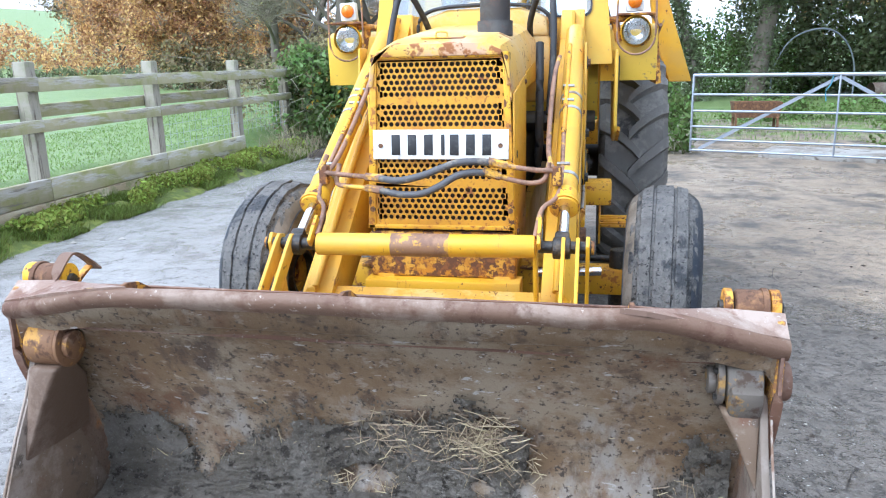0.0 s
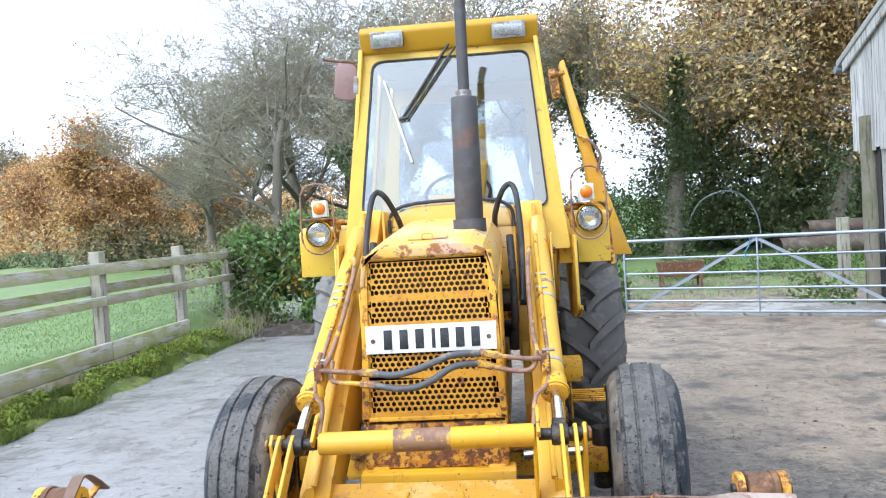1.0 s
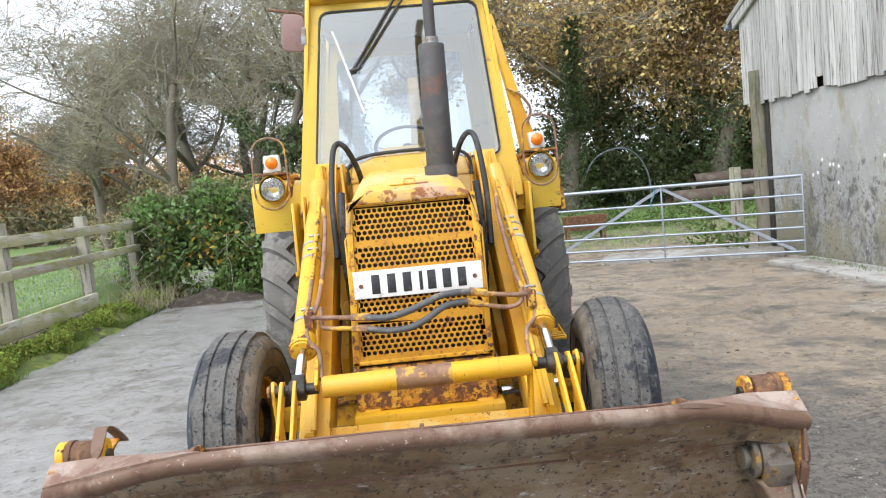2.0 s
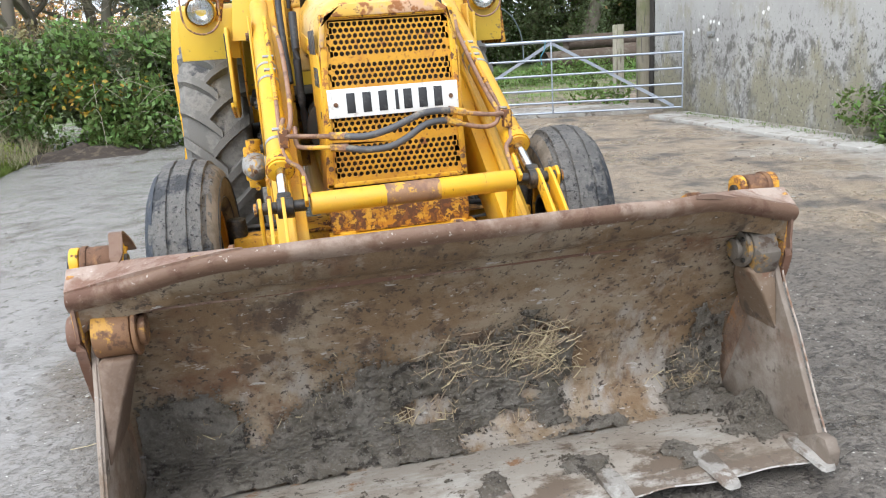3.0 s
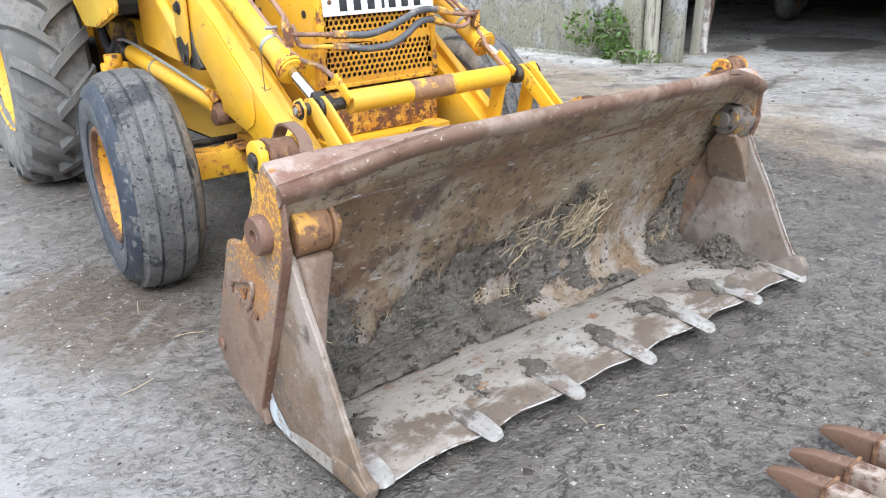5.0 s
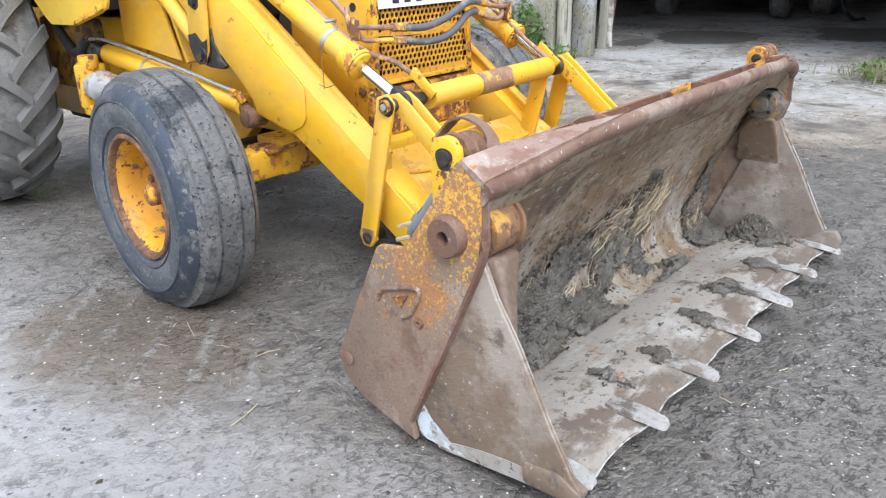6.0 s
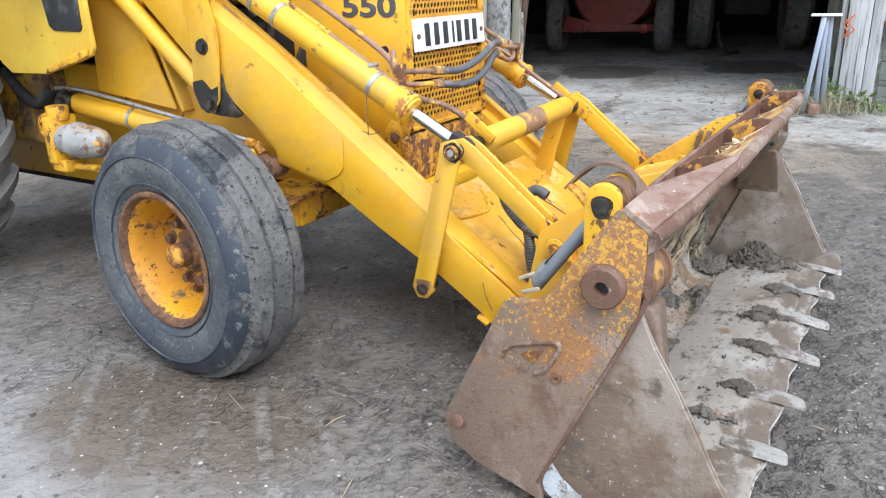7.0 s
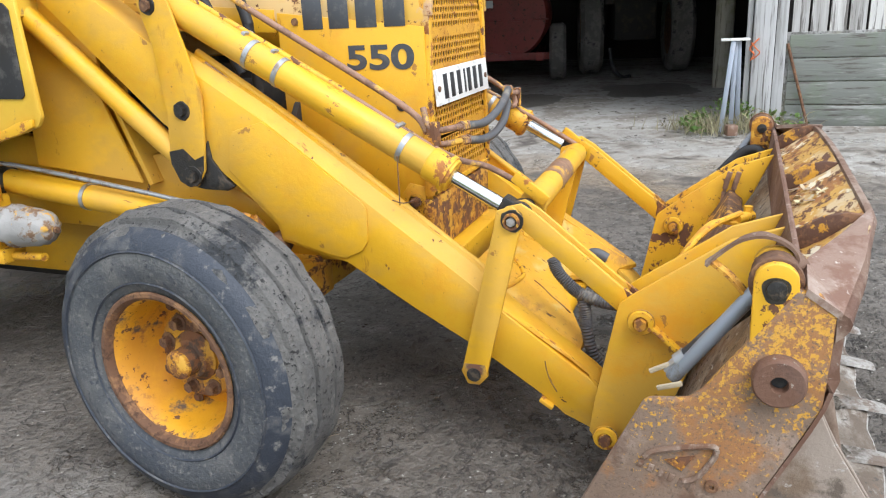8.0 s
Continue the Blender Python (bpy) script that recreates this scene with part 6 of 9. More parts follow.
# cross plate between the arm tips, its lower edge cut in an arch
def cross_plate():
    bm = bmesh.new()
    low_edge = lambda x: -0.355 - 0.137 * min(1.0, abs(x) / 0.29) ** 1.25  # noqa: E731
    cols = [-0.508 + 1.016 * i / 36 for i in range(37)]
    skins = []
    for dz in (0.0, -0.016):
        grid = []
        for x in cols:
            y1 = low_edge(x) if abs(x) < 0.40 else low_edge(0.40) - 0.5 * (abs(x) - 0.40)
            ys = [-0.145 + (y1 + 0.145) * k / 8 for k in range(9)]
            grid.append([bm.verts.new((x, y, 0.447 + 0.66 * (y + 0.299) + 0.022 * max(0.0, abs(x) - 0.40) / 0.1 + 0.0035 * noise.noise((x * 5, y * 7, 3)) + dz - (0.006 if k == 8 else 0))) for k, y in enumerate(ys)])
        skins.append(grid)
    up, dn = skins
    for i in range(36):
        for k in range(8):
            bm.faces.new((up[i][k], up[i][k + 1], up[i + 1][k + 1], up[i + 1][k]))
            bm.faces.new((dn[i][k], dn[i + 1][k], dn[i + 1][k + 1], dn[i][k + 1]))
        for k in (0, 8):
            bm.faces.new((up[i][k], up[i + 1][k], dn[i + 1][k], dn[i][k]))
    bmesh.ops.recalc_face_normals(bm, faces=bm.faces)
    return bm


def on_cross(x, y, lift=0.003):
    return (x, y, 0.447 + 0.66 * (y + 0.299) + lift)


sheet = part("cross_plate", cross_plate(), M["yellow_cross"], digger, "broad yellow cross plate with scratches and a raised weld", 50)
for q in (-1, 1):
    part("weld_bead", sweep([on_cross(q * x, y) for x, y in ((0.42, -0.235), (0.385, -0.242), (0.30, -0.258), (0.20, -0.268), (0.16, -0.258), (0.12, -0.225), (0.10, -0.19))], 0.008, 8, 4), M["yellow_worn"], sheet)
    part("scratch", sweep([on_cross(q * x, y, 0.0008) for x, y in ((0.165, -0.299), (0.172, -0.33), (0.188, -0.36), (0.198, -0.40), (0.209, -0.429))], 0.0022, 6, 3), M["rust"], sheet, "long rusty scratch")
    part("weld_line", sweep([on_cross(q * x, y, 0.016) for x, y in ((0.462, -0.25), (0.468, -0.33), (0.474, -0.42), (0.482, -0.50))], 0.004, 6, 3), M["yellow_worn"], sheet)

# pipes and hoses across the grille
for pts, l_end, r_end in (([(-0.226, -0.10, 0.967), (-0.14, -0.13, 0.962), (-0.05, -0.145, 0.982), (0.03, -0.15, 1.012), (0.084, -0.145, 1.030), (0.15, -0.13, 1.034), (0.217, -0.11, 1.027)], [(-0.44, -0.05, 1.05), (-0.455, -0.07, 1.0), (-0.43, -0.09, 0.985), (-0.33, -0.10, 0.976), (-0.226, -0.10, 0.967)], [(0.217, -0.11, 1.027), (0.28, -0.10, 1.012), (0.37, -0.09, 0.998), (0.44, -0.085, 0.995)]), ([(-0.226, -0.10, 0.922), (-0.14, -0.125, 0.910), (-0.05, -0.14, 0.915), (0.02, -0.15, 0.945), (0.084, -0.145, 0.983), (0.14, -0.13, 0.994), (0.195, -0.11, 0.990)], [(-0.40, -0.03, 1.01), (-0.40, -0.07, 0.945), (-0.36, -0.095, 0.935), (-0.30, -0.10, 0.930), (-0.226, -0.10, 0.922)], [(0.195, -0.11, 0.990), (0.27, -0.10, 0.966), (0.35, -0.09, 0.950), (0.40, -0.085, 0.965), (0.415, -0.06, 1.02)])):
    h = part("hydraulic_hose", sweep(pts, 0.0135, 12, 5), M["hose"], digger, "black rubber hydraulic hose with rusty unions")
    part("rusty_pipe", sweep(l_end, 0.0095, 10, 5), M["pipe"], h)
    part("rusty_pipe", sweep(r_end, 0.0095, 10, 5), M["pipe"], h)
    for p, q in ((pts[0], l_end[-2]), (pts[-1], r_end[1])):
        dv = (Vector(q) - Vector(p)).normalized()
        part("union", join(rod(Vector(p), Vector(p) + dv * 0.05, 0.0155, 6), rod(Vector(p) - dv * 0.02, Vector(p), 0.0165, 12)), M["pipe"], h)
for s in (-1, 1):
    part("riser_pipe", sweep([(0.44 * s, -0.06, 0.98), (0.412 * s, 0.0, 1.035), (0.402 * s, 0.2, 1.155), (0.405 * s, 0.48, 1.32), (0.42 * s, 0.60, 1.40)], 0.010, 10, 5), M["pipe"], digger, "rusty riser pipe beside the ram")
    part("tee_block", box((0.445 * s, -0.08, 0.975), (0.035, 0.03, 0.07), (0, 0, 10 * s), 0.004), M["yellow_rust"], digger)
    part("loader_hose", sweep([(0.375 * s, 0.60, 1.15), (0.385 * s, 0.72, 1.42), (0.375 * s, 0.85, 1.64), (0.35 * s, 0.9, 1.715), (0.305 * s, 0.92, 1.69), (0.26 * s, 1.0, 1.58), (0.25 * s, 1.1, 1.50)], 0.015, 12, 5), M["rubber"], digger, "black looped hydraulic hose")
    part("side_hose", sweep([(0.325 * s, 0.60, 0.92), (0.335 * s, 0.57, 1.1), (0.335 * s, 0.58, 1.3), (0.33 * s, 0.64, 1.46)], 0.018, 12, 4), M["rubber"], digger)
part("side_hose", sweep([(-0.47, 2.2, 0.98), (-0.52, 1.95, 0.84), (-0.54, 1.80, 0.79), (-0.53, 1.68, 0.86)], 0.022, 12, 5), M["rubber"], digger, "thick black hose curving to the lift ram")
part("side_hose", sweep([(-0.44, 2.2, 0.95), (-0.49, 2.0, 0.82), (-0.50, 1.85, 0.77), (-0.48, 1.74, 0.82)], 0.02, 12, 5), M["rubber"], digger)
canister = part("filter_canister", lathe([(-0.158, 0.0), (-0.156, 0.020), (-0.146, 0.038), (-0.120, 0.057), (-0.080, 0.067), (-0.030, 0.071), (0.000, 0.072), (0.008, 0.078), (0.024, 0.078), (0.032, 0.070), (0.075, 0.066), (0.100, 0.060), (0.100, 0.0)], (-0.60, 1.44, 0.66), 40, "y", False, wobble=0.007), M["alu"], digger, "dented grey filter canister with yellow overspray")
part("drain_plug", hexbolt((-0.60, 1.283, 0.655), (0, -1, 0), 0.012, 0.012, False), M["rust"], canister)
part("casting_lug", box((-0.655, 1.47, 0.70), (0.03, 0.04, 0.03), (0, 30, 0), 0.010), M["alu"], canister)
part("filter_bracket", join(box((-0.60, 1.57, 0.66), (0.13, 0.06, 0.20), bevel=0.012), rod((-0.60, 1.57, 0.74), (-0.60, 1.57, 0.80), 0.045, 18, bevel=0.005), box((-0.60, 1.55, 0.55), (0.10, 0.10, 0.05), bevel=0.008), sweep([(-0.60, 1.62, 0.76), (-0.60, 1.69, 0.74), (-0.60, 1.70, 0.68), (-0.60, 1.62, 0.64)], 0.012, 8, 4), rod((-0.60, 1.50, 0.545), (-0.60, 1.36, 0.55), 0.016, 10)), M["yellow_worn"], digger)
part("filter_bracket", box((0.60, 1.10, 0.72), (0.14, 0.14, 0.12), bevel=0.01), M["yellow_worn"], digger)
for s in (1,):
    step = part("cab_step", join(box((0.72 * s, 1.20, 0.52), (0.20, 0.012, 0.012), bevel=0.002), box((0.72 * s, 1.42, 0.52), (0.20, 0.012, 0.03), bevel=0.002), prism([(1.20, 0.51), (1.42, 0.50), (1.42, 0.56), (1.20, 0.53)], 0.815 * s, 0.825 * s, bevel=0.002), prism([(1.20, 0.42), (1.42, 0.42), (1.42, 0.72), (1.20, 0.56)], 0.61 * s, 0.62 * s, bevel=0.002)), M["yellow_worn"], digger, "slotted yellow cab step")
    for i in range(5):
        part("tread_bar", box((0.72 * s, 1.225 + 0.045 * i, 0.52), (0.20, 0.008, 0.03), (20, 0, 0), 0.001), M["yellow_worn"], step)


# ---- cab ----
def frame_ring(outer, inner, y0, y1, y0b=None):
    """A flat frame between two outlines of equal count in (x, z), standing between y0 and y1."""
    bm, n = bmesh.new(), len(outer)
    lean = lambda z: 0.10 * (2.55 - z)  # noqa: E731
    o0 = [bm.verts.new((x, y0 - lean(z), z)) for x, z in outer]
    i0 = [bm.verts.new((x, y0 - lean(z), z)) for x, z in inner]
    o1 = [bm.verts.new((x, y1 - lean(z), z)) for x, z in outer]
    i1 = [bm.verts.new((x, y1 - lean(z), z)) for x, z in inner]
    for i in range(n):
        j = (i + 1) % n
        bm.faces.new((o0[i], o0[j], i0[j], i0[i]))
        bm.faces.new((o1[i], i1[i], i1[j], o1[j]))
        bm.faces.new((o0[i], o1[i], o1[j], o0[j]))
        bm.faces.new((i0[i], i0[j], i1[j], i1[i]))
    return bm


def rounded(corners, r, n=5):
    """A polygon in (x, z) with its corners rounded."""
    out, c = [], [Vector(p) for p in corners]
    for i, p in enumerate(c):
        a, b = (c[i - 1] - p).normalized(), (c[(i + 1) % len(c)] - p).normalized()
        for k in range(n):
            t = k / (n - 1)
            q0, q1 = p + a * r, p + b * r
            out.append(tuple((1 - t) ** 2 * q0 + 2 * t * (1 - t) * p + t * t * q1))
    return out


ws_o = rounded([(-0.63, 1.36), (0.66, 1.36), (0.545, 2.57), (-0.485, 2.57)], 0.01)
ws_i = rounded([(-0.520, 1.60), (0.556, 1.60), (0.492, 2.505), (-0.418, 2.505)], 0.06)
part("cab_front_frame", frame_ring(ws_o, ws_i, 1.42, 1.47), M["cab"], digger, "yellow windscreen frame")
ws_g = rounded([(-0.510, 1.61), (0.546, 1.61), (0.483, 2.497), (-0.408, 2.497)], 0.055)
part("windscreen_gasket", frame_ring(ws_i, ws_g, 1.410, 1.43), M["rubber"], digger, "black rubber window seal")
bm = bmesh.new()
bm.faces.new([bm.verts.new((x, 1.425 - 0.10 * (2.55 - z), z)) for x, z in ws_g])
pane = part("windscreen", bm, M["glass"], digger, "tall slightly dusty windscreen")
pane.visible_shadow = False
# rear frame, side posts, roof
rw_i = rounded([(-0.48, 1.55), (0.52, 1.55), (0.47, 2.42), (-0.43, 2.42)], 0.05)
part("cab_rear_frame", frame_ring(ws_o, rw_i, 2.55, 2.60), M["cab"], digger)
bm = bmesh.new()
bm.faces.new([bm.verts.new((x, 2.575 - 0.10 * (2.55 - z), z)) for x, z in rw_i])
part("rear_window", bm, M["glass"], digger).visible_shadow = False
for s, xt, xb in ((-1, -0.485, -0.63), (1, 0.545, 0.66)):
    lean = lambda z: xb + (xt - xb) * (z - 1.36) / 1.21  # noqa: E731
    for y in (1.37, 2.02, 2.52):
        w = 0.05
        part("cab_post", join(prism([(lean(1.36) - 0.025 * s, 1.36), (lean(1.36), 1.36), (lean(2.57), 2.57), (lean(2.57) - 0.025 * s, 2.57)], y, y + w, "y", 0.006)), M["cab"], digger)
    xp = lean(1.2)
    part("cab_side_panel", prism([(1.19, 1.43), (1.17, 1.05), (1.19, 1.02), (1.25, 1.0), (1.49, 0.94), (1.735, 0.935), (1.79, 0.97), (2.06, 1.205), (2.20, 1.34), (2.55, 1.38), (2.55, 1.43)], xp - 0.004 * s, xp + 0.014 * s, bevel=0.006), M["cab"], digger, "yellow cab door panel")
    part("panel_step", prism([(1.20, 1.02), (1.25, 1.0), (1.49, 0.94), (1.49, 0.955), (1.26, 1.035), (1.20, 1.045)], xp + 0.0145 * s, xp + 0.030 * s, bevel=0.004), M["yellow_worn"], digger, "folded lower lip of the cab panel")
    part("door_window_frame", prism([(1.215, 1.12), (1.23, 1.108), (1.385, 1.110), (1.412, 1.130), (1.455, 1.37), (1.435, 1.40), (1.23, 1.40), (1.21, 1.38)], xp + 0.0145 * s, xp + 0.021 * s, bevel=0.002), M["rubber"], digger, "small dark lower window with rubber seal")
    for y0, y1 in ((1.42, 2.02), (2.07, 2.52)):
        bm = bmesh.new()
        bm.faces.new([bm.verts.new(v) for v in ((lean(1.42) - 0.01 * s, y0, 1.42), (lean(1.42) - 0.01 * s, y1, 1.42), (lean(2.5) - 0.01 * s, y1, 2.5), (lean(2.5) - 0.01 * s, y0, 2.5))])
        part("side_window", bm, M["glass"], digger).visible_shadow = False
part("cab_roof", join(prism([(1.40, 2.545), (1.345, 2.655), (1.37, 2.692), (2.58, 2.70), (2.66, 2.66), (2.66, 2.545)], -0.475, 0.552, bevel=0.014)), M["roof_yellow"], digger, "yellow cab roof with the visor's shade in its darker ochre colour")
part("cab_headlining", box((0.03, 2.0, 2.54), (1.0, 1.1, 0.012), bevel=0.002), M["white"], digger)
part("cab_floor", box((0.0, 2.0, 1.02), (1.16, 1.0, 0.05), bevel=0.01), M["dark"], digger)
part("cab_rear_bulkhead", box((0.0, 2.56, 1.25), (1.22, 0.04, 0.5), bevel=0.01), M["cab"], digger)
part("dash_cowl", join(prism([(-0.32, 1.50), (-0.30, 1.60), (-0.17, 1.645), (0.20, 1.645), (0.33, 1.60), (0.35, 1.50)], 1.10, 1.29, "y", 0.02, 3), box((0.02, 1.19, 1.35), (0.66, 0.16, 0.34), bevel=0.02)), M["yellow_hood"], digger)
part("cowl_seal", sweep([(-0.325, 1.10, 1.50), (-0.305, 1.10, 1.608), (-0.17, 1.10, 1.655), (0.20, 1.10, 1.655), (0.335, 1.10, 1.608), (0.355, 1.10, 1.50)], 0.010, 8, 5), M["rubber"], digger)
part("driver_seat", join(box((0.03, 2.15, 1.42), (0.46, 0.46, 0.12), bevel=0.04, seg=3), box((0.03, 2.36, 1.55), (0.40, 0.10, 0.20), (-8, 0, 0), 0.04, 3)), M["seat"], digger, "dark vinyl driver seat")
wheel = part("steering_wheel", lathe([(0.012 * math.cos(k * math.pi / 3), 0.20 + 0.012 * math.sin(k * math.pi / 3)) for k in range(6)], (0, 0, 0), 32, "z"), M["black"], digger, "thin black steering wheel")
wheel.matrix_basis = pose(0.02, 1.72, 1.72, 40, 0, 0)
part("steering_column", rod((0.02, 1.52, 1.36), (0.02, 1.72, 1.72), 0.03, 14), M["black"], digger)
part("yellow_control_box", join(box((-0.02, 1.52, 1.62), (0.24, 0.12, 0.16), (20, 0, 0), 0.02), box((0.17, 1.55, 1.72), (0.05, 0.05, 0.38), (0, 8, 0), 0.01)), M["yellow"], digger)
# wiper, work lamps, mirror
wy = lambda z: 1.395 - 0.10 * (2.55 - z)  # noqa: E731
wip = part("wiper", join(rod((0.048, wy(2.58), 2.585), (-0.255, wy(2.15), 2.15), 0.009, 8), rod((0.075, wy(2.55), 2.55), (-0.225, wy(2.16), 2.155), 0.007, 8), rod((-0.27, wy(2.15), 2.15), (-0.215, wy(2.15), 2.16), 0.011, 8)), M["black"], digger, "parallel black wiper arms")
part("wiper_blade", rod((-0.348, wy(2.38), 2.382), (-0.207, wy(1.9), 1.899), 0.007, 8), M["white"], wip, "pale wiper blade")
for x in (-0.310, 0.385):
    lamp = part("work_lamp", box((x, 1.365, 2.612), (0.185, 0.07, 0.088), (12, 0, 0), 0.01), M["black"], digger, "rectangular work lamp")
    part("bezel", box((x, 1.329, 2.605), (0.188, 0.008, 0.09), (12, 0, 0), 0.003), M["steel"], lamp)
    part("reflector", box((x, 1.325, 2.604), (0.155, 0.006, 0.062), (12, 0, 0), 0.002), M["reflector"], lamp)
mir = part("wing_mirror", prism(rounded([(-0.648, 2.30), (-0.508, 2.28), (-0.498, 2.49), (-0.625, 2.51)], 0.045), 1.37, 1.40, "y", 0.008), M["mirror_back"], digger, "pinkish weathered mirror on a bent arm")
part("mirror_arm", sweep([(-0.70, 1.39, 2.535), (-0.60, 1.385, 2.515), (-0.52, 1.38, 2.50), (-0.498, 1.38, 2.45), (-0.496, 1.38, 2.40)], 0.008, 8, 4), M["rust"], mir)
part("mirror_clamp", box((-0.512, 1.385, 2.37), (0.03, 0.04, 0.10), (0, 4, 0), 0.006), M["steel"], mir)


# fenders with lamps
def fender(s):
    X = lambda v: v * s  # noqa: E731
    f = part("fender", join(prism([(1.37, 1.27), (1.36, 1.53), (1.45, 1.56), (2.0, 1.56), (3.05, 1.50), (3.05, 1.48), (2.0, 1.535), (1.46, 1.535), (1.385, 1.515), (1.39, 1.275)], X(0.60), X(0.888 if s > 0 else 0.905), bevel=0.004), prism([(1.375, 1.27), (1.365, 1.52), (2.0, 1.54), (2.0, 1.46)], X(0.598), X(0.61), bevel=0.002)), M["cab"], digger, "yellow mudguard over the rear tyre")
    part("fender_skirt", prism([(1.46, 1.50), (1.52, 1.05), (1.74, 0.98), (1.86, 1.25), (2.3, 1.5)], X(0.59), X(0.60), bevel=0.003), M["yellow"], f)
    c = Vector((X(0.775), 1.33, 1.52))
    head = part("headlamp", lathe([(-0.02, 0.074), (-0.012, 0.080), (0.0, 0.078), (0.05, 0.055), (0.06, 0.0)], c, 28, "y", False), M["yellow_worn"], digger, "round headlamp on the mudguard")
    part("bowl", lathe([(-0.010, 0.068), (0.005, 0.060), (0.03, 0.03), (0.035, 0.0)], c, 28, "y", False), M["reflector"], head)
    lens = part("lens", lathe([(-0.012, 0.071), (-0.024, 0.05), (-0.03, 0.0)], c, 28, "y", False), M["lens"], head)
    lens.visible_shadow = False
    loop = [(0.096 * math.cos(radians(a)), -0.02 + 0.096 * math.sin(radians(a))) for a in range(180, 361, 20)] + [(0.097, 0.08), (0.094, 0.19)] + [(0.092 * math.cos(radians(a)), 0.215 + 0.075 * math.sin(radians(a))) for a in range(10, 171, 20)] + [(-0.094, 0.19), (-0.097, 0.08), (-0.096, -0.02)]
    part("guard_hoop", sweep([(c.x + u, 1.30 + 0.03 * abs(v - 0.08), c.z + v) for u, v in loop], 0.0055, 8, 2), M["pipe"], head, "thin rusty guard hoop round lamp and indicator")
    base = part("lamp_bracket", join(box((c.x, 1.34, 1.605), (0.20, 0.08, 0.012), bevel=0.003), rod((X(0.62), 1.38, 1.58), (c.x, 1.36, 1.59), 0.018, 12), rod((X(0.67), 1.37, 1.57), (X(0.69), 1.37, 1.47), 0.02, 12)), M["yellow_rust"], digger, "rusty lamp bracket")
    ind = part("indicator", box((c.x - X(0.01), 1.345, 1.665), (0.088, 0.05, 0.095), (0, -3, 0), 0.006), M["white"], digger, "white indicator box with a round amber lens")
    part("amber_lens", lathe([(0.0, 0.036), (-0.014, 0.034), (-0.026, 0.02), (-0.03, 0.0)], (c.x - X(0.01), 1.322, 1.668), 20, "y", False), M["amber"], ind)


fender(1)
fender(-1)
part("fender_flap", prism([(0.888, 1.25), (0.915, 1.255), (0.888, 1.53), (0.875, 1.54)], 1.37, 1.80, "y", 0.003), M["yellow_rust"], digger, "bent rusty mudguard edge")
part("lamp_wires", join(*[sweep([(0.84 + 0.01 * k, 1.35, 1.60), (0.87 + 0.008 * k, 1.35, 1.57 - 0.01 * k), (0.885 + 0.01 * k, 1.38, 1.51 + 0.02 * k), (0.87, 1.42, 1.45)], 0.004, 6, 4) for k in range(4)]), M["pipe"], digger, "loose lamp wires")

# backhoe folded up behind the cab
hoe = part("backhoe_boom", join(prism([(0.83, 2.83), (0.79, 2.80), (0.945, 2.02), (1.00, 1.60), (1.13, 1.20), (1.30, 1.20), (1.15, 1.65), (1.03, 2.05)], 3.35, 3.50, "y", 0.012)), M["yellow"], digger, "yellow digging boom folded upright behind the cab")
part("boom_bracket", join(box((0.75, 3.42, 2.64), (0.07, 0.10, 0.24), (0, -6, 0), 0.01), rod((0.72, 3.36, 2.70), (0.83, 3.36, 2.72), 0.02, 12)), M["yellow_rust"], hoe)
part("dipper_stick", prism([(0.05, 1.3), (0.19, 1.3), (0.16, 2.35), (0.08, 2.35)], 3.30, 3.45, "y", 0.01), M["yellow"], hoe)
part("boom_hose", sweep([(0.90, 3.33, 2.2), (1.0, 3.31, 2.14), (1.08, 3.32, 2.02), (1.05, 3.34, 1.9)], 0.012, 10, 5), M["pipe"], hoe)
part("rear_frame", join(box((0.0, 3.15, 0.75), (1.7, 0.22, 0.35), bevel=0.02), box((0.0, 2.95, 0.75), (0.5, 0.4, 0.5), bevel=0.02), box((-0.8, 3.2, 0.4), (0.14, 0.16, 0.8), bevel=0.01), box((0.8, 3.2, 0.4), (0.14, 0.16, 0.8), bevel=0.01), box((0.9, 3.3, 1.1), (0.35, 0.3, 0.5), bevel=0.02)), M["yellow_worn"], digger)
part("rear_axle", rod((-0.65, 2.545, 0.70), (0.65, 2.545, 0.70), 0.11, 20), M["dark"], digger)
part("transmission", box((0, 1.75, 0.66), (0.46, 1.7, 0.66), bevel=0.05), M["dark"], digger, "oily dark gearbox casing")
# plain block added in place of the grimy yellow frame under the cab
part("fuel_tank", box((-0.36, 2.05, 0.76), (0.24, 0.55, 0.36), bevel=0.03), M["yellow_dirty"], digger, "plain grimy yellow block standing for the frame under the cab")
leg = part("stabiliser_leg", prism([(-1.178, 0.37), (-1.03, 0.36), (-1.01, 0.64), (-0.99, 1.10), (-0.99, 1.62), (-1.10, 1.62), (-1.155, 1.20), (-1.148, 0.65)], 3.12, 3.30, "y", 0.010), M["yellow"], digger, "yellow stabiliser leg folded up behind the rear wheel")
part("leg_pivot", rod((-1.10, 3.09, 0.42), (-1.10, 3.33, 0.42), 0.045, 18, bevel=0.006), M["rust"], leg, "rusty foot pivot")
part("leg_bracket", box((-0.92, 3.21, 1.30), (0.20, 0.14, 0.30), bevel=0.012), M["yellow_worn"], leg)


